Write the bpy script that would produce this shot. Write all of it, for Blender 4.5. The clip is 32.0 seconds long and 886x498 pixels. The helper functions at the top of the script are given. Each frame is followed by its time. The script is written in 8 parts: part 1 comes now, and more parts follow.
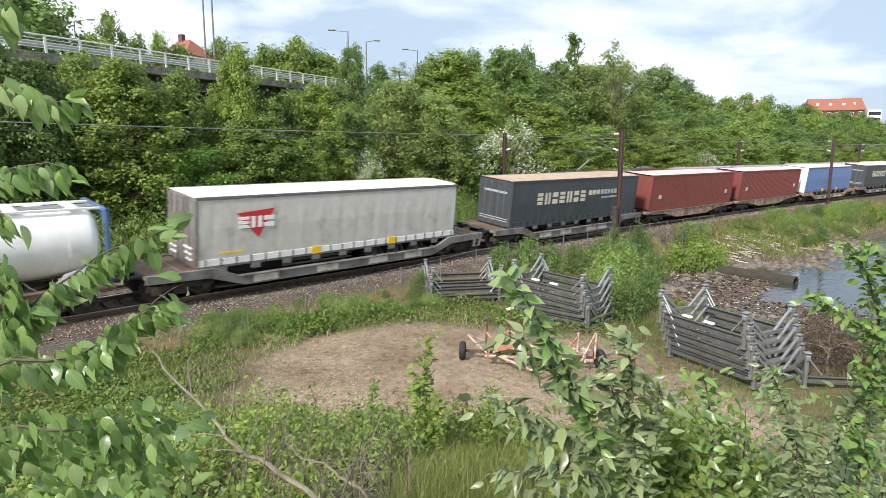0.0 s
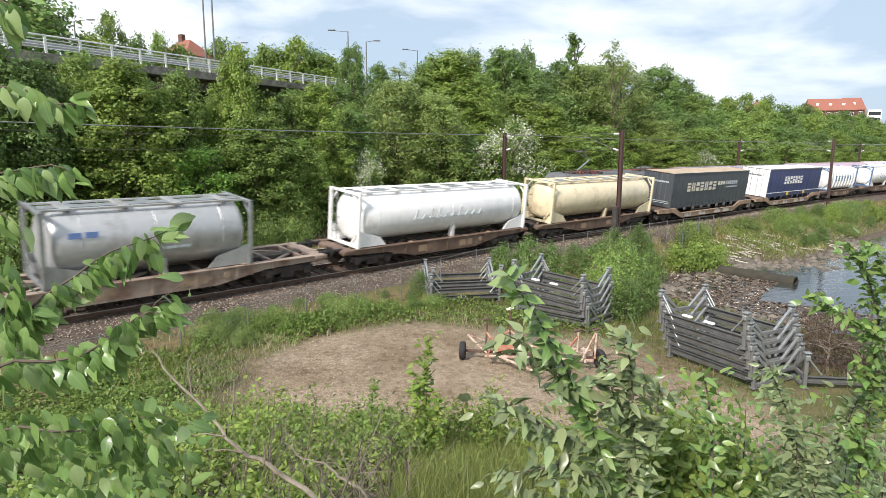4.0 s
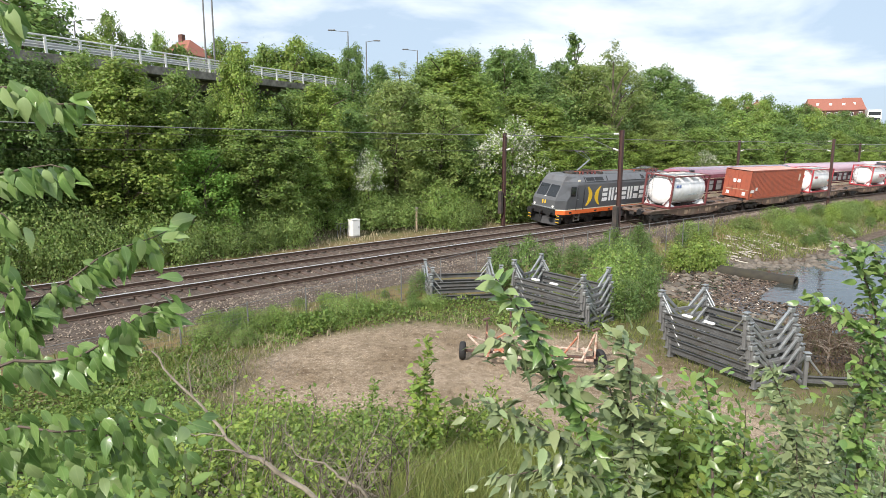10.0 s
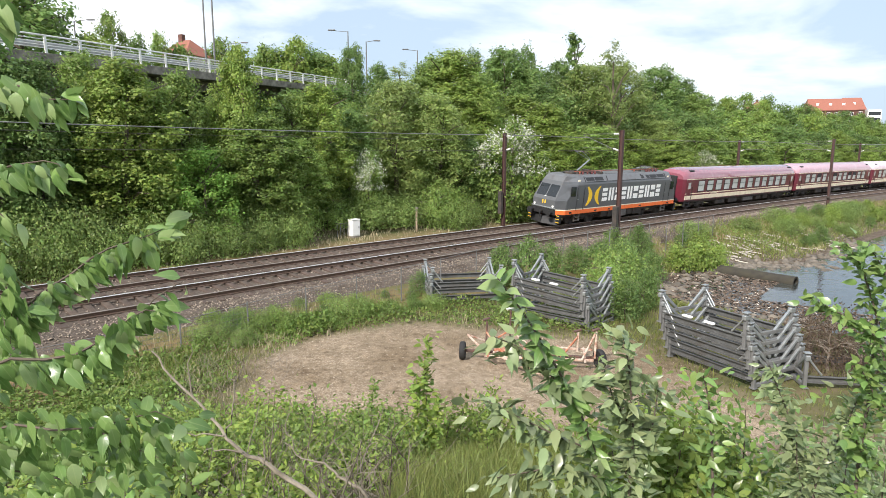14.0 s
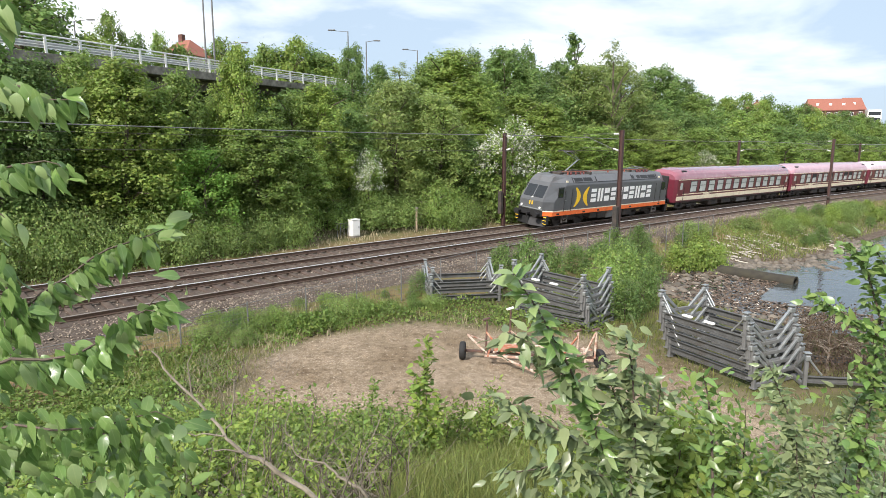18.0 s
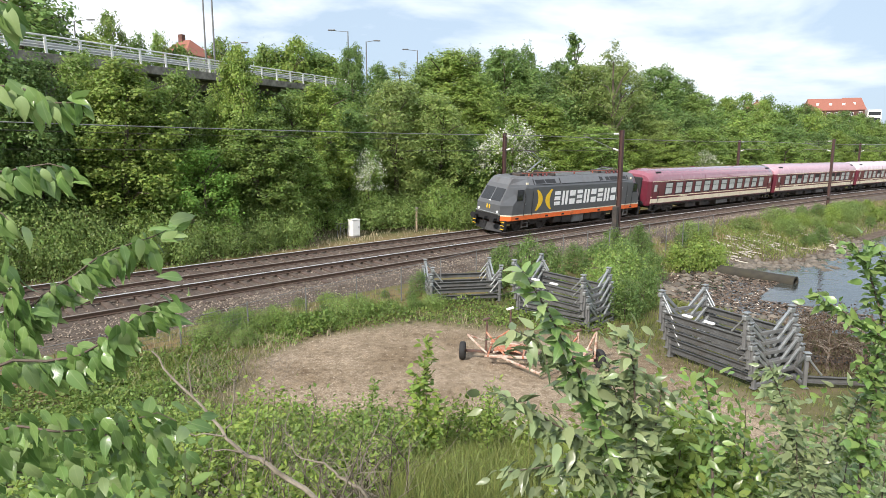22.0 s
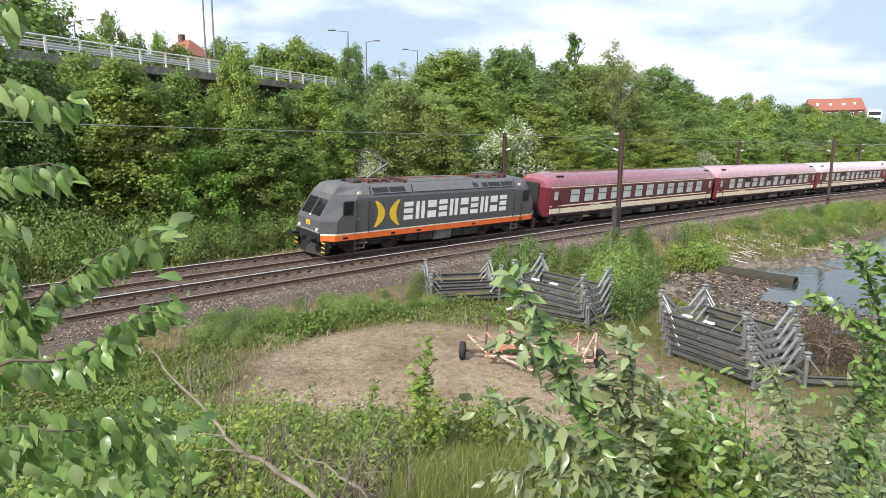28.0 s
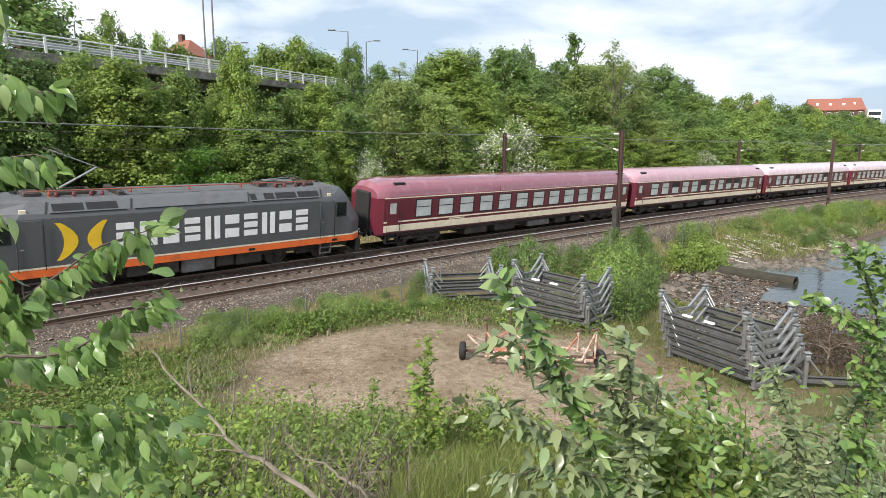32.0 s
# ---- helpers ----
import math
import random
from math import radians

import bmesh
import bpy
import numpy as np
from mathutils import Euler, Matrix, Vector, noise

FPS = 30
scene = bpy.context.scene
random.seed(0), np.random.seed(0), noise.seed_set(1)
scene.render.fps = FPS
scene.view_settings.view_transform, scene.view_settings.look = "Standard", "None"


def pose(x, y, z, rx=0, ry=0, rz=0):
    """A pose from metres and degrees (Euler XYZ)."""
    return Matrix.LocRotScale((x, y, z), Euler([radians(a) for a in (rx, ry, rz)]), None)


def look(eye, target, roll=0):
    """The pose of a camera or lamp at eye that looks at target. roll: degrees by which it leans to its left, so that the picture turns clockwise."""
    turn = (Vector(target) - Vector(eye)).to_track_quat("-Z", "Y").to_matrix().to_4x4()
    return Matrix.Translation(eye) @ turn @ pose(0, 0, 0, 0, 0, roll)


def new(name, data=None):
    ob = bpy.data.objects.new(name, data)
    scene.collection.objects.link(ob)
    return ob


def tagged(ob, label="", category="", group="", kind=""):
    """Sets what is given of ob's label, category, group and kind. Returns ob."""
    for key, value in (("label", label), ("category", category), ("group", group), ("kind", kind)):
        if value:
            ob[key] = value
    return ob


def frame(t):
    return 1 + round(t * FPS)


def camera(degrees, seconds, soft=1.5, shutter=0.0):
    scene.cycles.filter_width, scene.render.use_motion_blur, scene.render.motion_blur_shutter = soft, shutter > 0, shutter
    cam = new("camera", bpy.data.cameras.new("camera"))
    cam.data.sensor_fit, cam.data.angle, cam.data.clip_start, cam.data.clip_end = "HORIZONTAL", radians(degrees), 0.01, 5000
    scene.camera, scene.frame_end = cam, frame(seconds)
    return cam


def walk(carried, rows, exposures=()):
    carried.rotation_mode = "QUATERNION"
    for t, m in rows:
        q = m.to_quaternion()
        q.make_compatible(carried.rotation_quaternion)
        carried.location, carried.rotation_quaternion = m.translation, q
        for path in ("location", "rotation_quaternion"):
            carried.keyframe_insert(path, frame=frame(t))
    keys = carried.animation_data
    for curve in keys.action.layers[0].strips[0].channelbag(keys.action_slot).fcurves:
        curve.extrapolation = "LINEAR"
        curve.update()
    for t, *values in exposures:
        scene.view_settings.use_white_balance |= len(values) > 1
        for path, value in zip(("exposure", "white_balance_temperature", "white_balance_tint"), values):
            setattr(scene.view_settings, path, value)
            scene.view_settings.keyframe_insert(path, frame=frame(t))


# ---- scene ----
EYE = (0.0, 0.0, 5.435)
cam = camera(71.04, 32.0, soft=0.7, shutter=0.15)
AIM = look(EYE, (0.0, 10.0, 5.435 - 10.0 * math.tan(0.157899)), 0.163)
walk(cam, [(0.0, AIM), (32.0, AIM)], exposures=[(0.0, 0.70, 6500, 14), (1.0, 0.60, 6500, 14), (2.0, 0.57, 6500, 14), (3.0, 0.63, 6500, 14), (6.0, 0.68, 6500, 14), (9.0, 0.69, 6500, 14), (12.0, 0.82, 6500, 14), (14.0, 0.82, 6500, 14), (17.0, 0.79, 6500, 14), (20.0, 0.75, 6500, 14), (25.0, 0.77, 6500, 14), (29.0, 0.74, 6500, 14), (32.0, 0.66, 6500, 14)])

# ---- daylight: bright broken cloud, a soft veiled sun ----
SUN_EL, SUN_AZ = radians(38), radians(212)   # azimuth clockwise from +y
world = bpy.data.worlds.new("sky")
scene.world = world
world.use_nodes = True
wt = world.node_tree
wt.nodes.clear()
w_out = wt.nodes.new("ShaderNodeOutputWorld")
w_bg = wt.nodes.new("ShaderNodeBackground")
w_sky = wt.nodes.new("ShaderNodeTexSky")
w_sky.sky_type, w_sky.sun_disc, w_sky.sun_elevation, w_sky.sun_rotation = "NISHITA", False, SUN_EL, SUN_AZ
w_sky.dust_density = 2.0
w_co = wt.nodes.new("ShaderNodeTexCoord")
w_map = wt.nodes.new("ShaderNodeMapping")
w_map.inputs["Scale"].default_value = (1.0, 1.0, 3.2)
w_map.inputs["Rotation"].default_value = (0, 0, -0.26)
w_map.inputs["Location"].default_value = (0.35, 0.1, 0.2)
w_no = wt.nodes.new("ShaderNodeTexNoise")
w_no.inputs["Scale"].default_value, w_no.inputs["Detail"].default_value, w_no.inputs["Roughness"].default_value = 2.3, 7.0, 0.52
w_no.inputs["Distortion"].default_value = 0.35
w_ra = wt.nodes.new("ShaderNodeValToRGB")
w_ra.color_ramp.elements[0].position, w_ra.color_ramp.elements[0].color = 0.43, (3.7, 4.75, 5.7, 1)
w_ra.color_ramp.elements[1].position, w_ra.color_ramp.elements[1].color = 0.65, (9.6, 9.8, 9.9, 1)
w_mx = wt.nodes.new("ShaderNodeMixRGB")
w_mx.inputs[0].default_value = 0.86
wt.links.new(w_co.outputs["Generated"], w_map.inputs["Vector"])
wt.links.new(w_map.outputs[0], w_no.inputs["Vector"])
wt.links.new(w_no.outputs[0], w_ra.inputs[0])
wt.links.new(w_sky.outputs[0], w_mx.inputs[1])
wt.links.new(w_ra.outputs[0], w_mx.inputs[2])
wt.links.new(w_mx.outputs[0], w_bg.inputs[0])
wt.links.new(w_bg.outputs[0], w_out.inputs[0])
w_bg.inputs[1].default_value = 0.10

sun = new("sun", bpy.data.lights.new("sun", "SUN"))
sun.data.energy, sun.data.angle, sun.data.color = 3.4, radians(7), (1.0, 0.95, 0.87)
sun_dir = Vector((math.sin(SUN_AZ) * math.cos(SUN_EL), math.cos(SUN_AZ) * math.cos(SUN_EL), math.sin(SUN_EL)))
sun.matrix_world = look(sun_dir * 100, (0, 0, 0))

# ---- materials ----
def mat(name, color, rough=0.6, metal=0.0, vary=0.12, scale=6.0, bump=0.0, bump_scale=40.0, dirt=None, dirt_amount=0.0, dirt_scale=1.5,
        island=0.0, obj=0.0, translucent=0.0, spec=0.5, coat=0.0):
    """A surface with grain at two scales, optional dirt with a colour of its own, and variation from piece to piece."""
    m = bpy.data.materials.new(name)
    m.use_nodes = True
    nt = m.node_tree
    N, L = nt.nodes, nt.links
    bsdf = N["Principled BSDF"]
    co = N.new("ShaderNodeTexCoord")
    no = N.new("ShaderNodeTexNoise")
    no.inputs["Scale"].default_value, no.inputs["Detail"].default_value = scale, 6.0
    L.new(co.outputs["Object"], no.inputs["Vector"])
    hsv = N.new("ShaderNodeHueSaturation")
    hsv.inputs["Color"].default_value = (*color, 1)
    rng = N.new("ShaderNodeMapRange")
    rng.inputs[1].default_value, rng.inputs[2].default_value = 0.25, 0.75
    rng.inputs[3].default_value, rng.inputs[4].default_value = 1 - vary, 1 + vary
    L.new(no.outputs[0], rng.inputs[0])
    last = rng.outputs[0]
    for amount, kind, outn in ((island, "ShaderNodeNewGeometry", "Random Per Island"), (obj, "ShaderNodeObjectInfo", "Random")):
        if amount:
            g = N.new(kind)
            r2 = N.new("ShaderNodeMapRange")
            r2.inputs[3].default_value, r2.inputs[4].default_value = 1 - amount, 1 + amount
            L.new(g.outputs[outn], r2.inputs[0])
            mu = N.new("ShaderNodeMath")
            mu.operation = "MULTIPLY"
            L.new(last, mu.inputs[0])
            L.new(r2.outputs[0], mu.inputs[1])
            last = mu.outputs[0]
            if kind == "ShaderNodeObjectInfo" or translucent:
                r3 = N.new("ShaderNodeMapRange")
                r3.inputs[3].default_value, r3.inputs[4].default_value = 0.5 - amount * 0.06, 0.5 + amount * 0.06
                mm = N.new("ShaderNodeMath")
                mm.operation = "FRACT"
                m3 = N.new("ShaderNodeMath")
                m3.operation = "MULTIPLY"
                m3.inputs[1].default_value = 7.31
                L.new(g.outputs[outn], m3.inputs[0])
                L.new(m3.outputs[0], mm.inputs[0])
                L.new(mm.outputs[0], r3.inputs[0])
                if not hsv.inputs["Hue"].is_linked:
                    L.new(r3.outputs[0], hsv.inputs["Hue"])
    L.new(last, hsv.inputs["Value"])
    colour = hsv.outputs[0]
    if dirt:
        n2 = N.new("ShaderNodeTexNoise")
        n2.inputs["Scale"].default_value, n2.inputs["Detail"].default_value, n2.inputs["Roughness"].default_value = dirt_scale, 8.0, 0.65
        L.new(co.outputs["Object"], n2.inputs["Vector"])
        ra = N.new("ShaderNodeMapRange")
        ra.inputs[1].default_value, ra.inputs[2].default_value = 0.62 - dirt_amount * 0.3, 0.78 - dirt_amount * 0.2
        L.new(n2.outputs[0], ra.inputs[0])
        mx = N.new("ShaderNodeMixRGB")
        mx.inputs[2].default_value = (*dirt, 1)
        L.new(ra.outputs[0], mx.inputs[0])
        L.new(colour, mx.inputs[1])
        colour = mx.outputs[0]
    L.new(colour, bsdf.inputs["Base Color"])
    bsdf.inputs["Roughness"].default_value, bsdf.inputs["Metallic"].default_value = rough, metal
    bsdf.inputs["Specular IOR Level"].default_value = spec
    bsdf.inputs["Coat Weight"].default_value = coat
    if bump:
        n3 = N.new("ShaderNodeTexNoise")
        n3.inputs["Scale"].default_value, n3.inputs["Detail"].default_value = bump_scale, 4.0
        L.new(co.outputs["Object"], n3.inputs["Vector"])
        b = N.new("ShaderNodeBump")
        b.inputs["Strength"].default_value, b.inputs["Distance"].default_value = bump, 0.02
        L.new(n3.outputs[0], b.inputs["Height"])
        L.new(b.outputs[0], bsdf.inputs["Normal"])
    if translucent:
        tr = N.new("ShaderNodeBsdfTranslucent")
        L.new(colour, tr.inputs[0])
        ms = N.new("ShaderNodeMixShader")
        ms.inputs[0].default_value = translucent
        L.new(bsdf.outputs[0], ms.inputs[1])
        L.new(tr.outputs[0], ms.inputs[2])
        L.new(ms.outputs[0], N["Material Output"].inputs[0])
    return m


def leaf_mat(name, color, obj=0.16, sheer=0.44):
    return mat(name, color, rough=0.45, vary=0.16, scale=0.5, island=0.34, obj=obj, translucent=sheer, spec=0.35)


M = {
    "rail": mat("rail_steel", (0.16, 0.11, 0.085), 0.5, 0.6, 0.2, 9, 0.3),
    # sky glint is put into the far rail's head colour; the near rail's goes without
    "railtop": mat("rail_head", (0.86, 0.85, 0.83), 0.38, 0.75, 0.05, 4),
    "railtop_no_glint": mat("rail_head_no_glint", (0.36, 0.31, 0.27), 0.45, 0.6, 0.15, 4),
    "sleeper": mat("sleeper_concrete", (0.085, 0.062, 0.048), 0.9, 0, 0.25, 8, 0.6, 30, dirt=(0.08, 0.055, 0.04), dirt_amount=0.6, dirt_scale=3, obj=0.2),
    "ballast": mat("ballast_bed", (0.105, 0.082, 0.063), 0.95, 0, 0.45, 16, 1.0, 22, dirt=(0.055, 0.038, 0.028), dirt_amount=0.5, dirt_scale=1.2),
    "stone": mat("ballast_stone", (0.25, 0.205, 0.16), 0.95, 0, 0.2, 9, island=0.5),
    "mast": mat("mast_red_brown", (0.07, 0.036, 0.031), 0.6, 0.1, 0.15, 5, 0.2),
    "galv": mat("galvanised_steel", (0.36, 0.38, 0.38), 0.5, 0.7, 0.16, 5, 0.15, 50, dirt=(0.30, 0.30, 0.28), dirt_amount=0.4),
    "galv_old": mat("weathered_galvanised", (0.165, 0.167, 0.163), 0.65, 0.25, 0.2, 4, 0.25, 30, dirt=(0.18, 0.175, 0.16), dirt_amount=0.3, dirt_scale=1.2),
    "galv_dark": mat("dull_galvanised", (0.115, 0.117, 0.114), 0.7, 0.25, 0.2, 4, 0.25, 30, dirt=(0.10, 0.095, 0.085), dirt_amount=0.35, dirt_scale=1.2),
    "white": mat("white_paint", (0.78, 0.78, 0.75), 0.5, 0, 0.06, 3, dirt=(0.5, 0.49, 0.44), dirt_amount=0.25),
    "black": mat("black_steel", (0.022, 0.022, 0.023), 0.6, 0.2, 0.3, 6, 0.2),
    "under": mat("underframe_grime", (0.045, 0.04, 0.036), 0.8, 0.1, 0.3, 5, 0.3, dirt=(0.09, 0.07, 0.055), dirt_amount=0.5),
    "rubber": mat("rubber", (0.02, 0.02, 0.02), 0.8, 0, 0.2, 8),
    "glass": mat("dark_window_glass", (0.015, 0.018, 0.02), 0.06, 0, 0.02, 2, spec=0.7),
    "concrete": mat("bridge_concrete", (0.27, 0.245, 0.205), 0.9, 0, 0.2, 2.5, 0.3, 18, dirt=(0.11, 0.10, 0.08), dirt_amount=0.7, dirt_scale=1.1),
    "rope": mat("wire", (0.22, 0.225, 0.225), 0.6, 0.3, 0.1, 3),
    "wire_dark": mat("dark_wire", (0.07, 0.065, 0.06), 0.6, 0.3, 0.1, 3),
    "bark": mat("bark", (0.11, 0.085, 0.065), 0.9, 0, 0.3, 8, 0.8, 12),
    "bark_pale": mat("pale_bark", (0.22, 0.19, 0.145), 0.85, 0, 0.25, 10, 0.6, 30, dirt=(0.12, 0.10, 0.07), dirt_amount=0.5, dirt_scale=6),
    "leaf": leaf_mat("leaf_green", (0.222, 0.322, 0.08)),
    "leaf_dark": leaf_mat("leaf_dark", (0.165, 0.258, 0.074)),
    "leaf_light": leaf_mat("leaf_light", (0.255, 0.35, 0.078)),
    "leaf_pale": leaf_mat("leaf_pale", (0.255, 0.335, 0.10)),
    "leaf_fresh": leaf_mat("leaf_fresh", (0.19, 0.335, 0.068)),
    "leaf_near": leaf_mat("leaf_near", (0.18, 0.28, 0.08), 0.05, 0.34),
    "leaf_silver": leaf_mat("leaf_silver", (0.25, 0.31, 0.15), 0.05, 0.34),
    "bramble": leaf_mat("bramble_leaf", (0.21, 0.295, 0.085)),
    "blossom": mat("white_blossom", (0.75, 0.74, 0.66), 0.7, 0, 0.1, 4, island=0.15, translucent=0.3),
    "grass": leaf_mat("grass_blade", (0.185, 0.21, 0.06)),
    "grass_fresh": leaf_mat("fresh_grass", (0.215, 0.25, 0.075)),
    "straw": mat("dry_stalk", (0.36, 0.31, 0.20), 0.8, 0, 0.2, 5, island=0.3),
    "twig": mat("grey_twig", (0.25, 0.21, 0.165), 0.85, 0, 0.25, 6, island=0.3),
}

# ---- mesh tools ----
class MB:
    """Collects faces for one mesh."""
    def __init__(self):
        self.v, self.f, self.smooth = [], [], []

    def add(self, verts, faces, smooth=False, m=None):
        k = len(self.v)
        self.v += [tuple(m @ Vector(p)) for p in verts] if m is not None else [tuple(p) for p in verts]
        self.f += [tuple(i + k for i in f) for f in faces]
        self.smooth += [smooth] * len(faces)
        return self

    def box(self, lo, hi, b=0.0, m=None):
        """A box from corner to corner with chamfered edges."""
        c = [(a + d) / 2 for a, d in zip(lo, hi)]
        h = [abs(d - a) / 2 for a, d in zip(lo, hi)]
        if b <= 0:
            vs = [(c[0] + h[0] * x, c[1] + h[1] * y, c[2] + h[2] * z) for x in (-1, 1) for y in (-1, 1) for z in (-1, 1)]
            return self.add(vs, [(0, 1, 3, 2), (4, 6, 7, 5), (0, 4, 5, 1), (2, 3, 7, 6), (0, 2, 6, 4), (1, 5, 7, 3)], m=m)
        b = min(b, min(h) * 0.9)
        vs, ix = [], {}
        sg = [(x, y, z) for x in (-1, 1) for y in (-1, 1) for z in (-1, 1)]
        for s in sg:
            for a in range(3):
                ix[s, a] = len(vs)
                vs.append(tuple(c[i] + s[i] * (h[i] if i == a else h[i] - b) for i in range(3)))
        fs = []
        for a in range(3):
            o = [i for i in range(3) if i != a]
            for s in (-1, 1):
                q = []
                for p, r in ((-1, -1), (1, -1), (1, 1), (-1, 1)):
                    t = [0, 0, 0]
                    t[a], t[o[0]], t[o[1]] = s, p, r
                    q.append(ix[tuple(t), a])
                fs.append(tuple(q))
            for p in (-1, 1):
                for r in (-1, 1):
                    t0, t1 = [0, 0, 0], [0, 0, 0]
                    t0[a], t0[o[0]], t0[o[1]] = -1, p, r
                    t1[a], t1[o[0]], t1[o[1]] = 1, p, r
                    fs.append((ix[tuple(t0), o[0]], ix[tuple(t1), o[0]], ix[tuple(t1), o[1]], ix[tuple(t0), o[1]]))
        for s in sg:
            fs.append(tuple(ix[s, a] for a in range(3)))
        return self.add(vs, fs, m=m)

    def beam(self, p, q, w, h=None, b=0.0, up=(0, 0, 1)):
        """A bar of section w by h from p to q."""
        p, q = Vector(p), Vector(q)
        h = w if h is None else h
        d = q - p
        ln = d.length
        x = d.normalized()
        y = Vector(up).cross(x)
        if y.length < 1e-4:
            y = Vector((0, 1, 0)).cross(x)
        y.normalize()
        z = x.cross(y)
        m = Matrix.Translation(p) @ Matrix((x, y, z)).transposed().to_4x4()
        return self.box((0, -w / 2, -h / 2), (ln, w / 2, h / 2), b, m)

    def tube(self, pts, radii, n=8, caps=True):
        """A tube through points; radii a number or a list."""
        pts = [Vector(p) for p in pts]
        if not isinstance(radii, (list, tuple)):
            radii = [radii] * len(pts)
        vs, fs = [], []
        ref = Vector((0, 0, 1))
        for i, p in enumerate(pts):
            d = (pts[min(i + 1, len(pts) - 1)] - pts[max(i - 1, 0)])
            d = d.normalized() if d.length > 1e-9 else Vector((0, 0, 1))
            a = d.cross(ref if abs(d.dot(ref)) < 0.95 else Vector((1, 0, 0))).normalized()
            e = d.cross(a)
            for j in range(n):
                t = 2 * math.pi * j / n
                vs.append(p + (a * math.cos(t) + e * math.sin(t)) * radii[i])
        for i in range(len(pts) - 1):
            for j in range(n):
                k = (j + 1) % n
                fs.append((i * n + j, i * n + k, i * n + n + k, i * n + n + j))
        self.add(vs, fs, n > 5)
        if caps:
            self.add(vs[:n], [tuple(range(n))])
            self.add(vs[-n:], [tuple(range(n))])
        return self

    def loft(self, sections, closed=True, caps=True, smooth=False):
        """Skin between equal-length rings of points."""
        n = len(sections[0])
        vs = [p for s in sections for p in s]
        fs = []
        for i in range(len(sections) - 1):
            for j in range(n if closed else n - 1):
                k = (j + 1) % n
                fs.append((i * n + j, i * n + k, i * n + n + k, i * n + n + j))
        self.add(vs, fs, smooth)
        if caps and closed:
            self.add(sections[0], [tuple(range(n))])
            self.add(sections[-1], [tuple(range(n))])
        return self

    def mesh(self, name, material, sharp=35):
        me = bpy.data.meshes.new(name)
        me.from_pydata(self.v, [], self.f)
        bm = bmesh.new()
        bm.from_mesh(me)
        bmesh.ops.remove_doubles(bm, verts=bm.verts, dist=1e-5)
        bmesh.ops.recalc_face_normals(bm, faces=bm.faces)
        bm.to_mesh(me)
        bm.free()
        if any(self.smooth):
            me.polygons.foreach_set("use_smooth", [True] * len(me.polygons))
            me.set_sharp_from_angle(angle=radians(sharp))
        me.materials.append(material)
        return me


def part(name, mb, material, parent=None, label="", m=None):
    """Links one mesh, as a part where it has a parent."""
    ob = new(name, mb.mesh(name, material) if isinstance(mb, MB) else mb)
    ob.parent = parent
    if m is not None:
        ob.matrix_basis = m
    return tagged(ob, label)


def share(ob, m, parent=None):
    """One more object on the same mesh."""
    o = ob.copy()
    scene.collection.objects.link(o)
    o.parent = parent if parent is not None else ob.parent
    o.matrix_basis = m
    return o


def thing(name, label, category, m=None, group="", kind=""):
    e = new(name)
    e.empty_display_size = 0.2
    if m is not None:
        e.matrix_basis = m
    return tagged(e, label, category, group, kind)


def array_mesh(name, verts, faces, material, smooth=False):
    """A mesh from numpy arrays, faces of one size."""
    me = bpy.data.meshes.new(name)
    nv, nf, k = len(verts), len(faces), faces.shape[1]
    me.vertices.add(nv)
    me.vertices.foreach_set("co", verts.astype(np.float32).ravel())
    me.loops.add(nf * k)
    me.loops.foreach_set("vertex_index", faces.astype(np.int32).ravel())
    me.polygons.add(nf)
    me.polygons.foreach_set("loop_start", np.arange(0, nf * k, k, dtype=np.int32))
    me.polygons.foreach_set("loop_total", np.full(nf, k, dtype=np.int32))
    if smooth:
        me.polygons.foreach_set("use_smooth", np.ones(nf, dtype=bool))
    me.update()
    me.validate()
    me.materials.append(material)
    return me


# ---- the railway's line: a canted curve that eases out ----
CANT, SPACING, FAR_DZ = 0.1079, 4.1495, -0.0232
_s = np.arange(-400.0, 1300.0, 0.25)
_k = np.where(_s < 165.0, -1.34435e-3 + 8.12e-6 * np.clip(_s, -120, 165), 0.0)
_i0 = int(np.argmin(abs(_s)))
_a = np.cumsum(_k) * 0.25
_a += 0.758724 - _a[_i0]
_x = np.cumsum(np.cos(_a)) * 0.25
_y = np.cumsum(np.sin(_a)) * 0.25
_x += 3.2218 - _x[_i0]
_y += 36.5569 - _y[_i0]


def line(s, lat=0.0):
    """Plan position and heading at distance s along the near track, lat metres to its far side."""
    a = float(np.interp(s, _s, _a))
    return float(np.interp(s, _s, _x)) - math.sin(a) * lat, float(np.interp(s, _s, _y)) + math.cos(a) * lat, a


def on_track(s, far=False, canted=True):
    """The pose of a thing on the rails: x forward along s, y to the far side, z up from the rail tops."""
    x, y, a = line(s, SPACING if far else 0.0)
    return Matrix.Translation((x, y, FAR_DZ if far else 0.0)) @ Matrix.Rotation(a, 4, "Z") @ Matrix.Rotation(CANT if canted else 0, 4, "X")


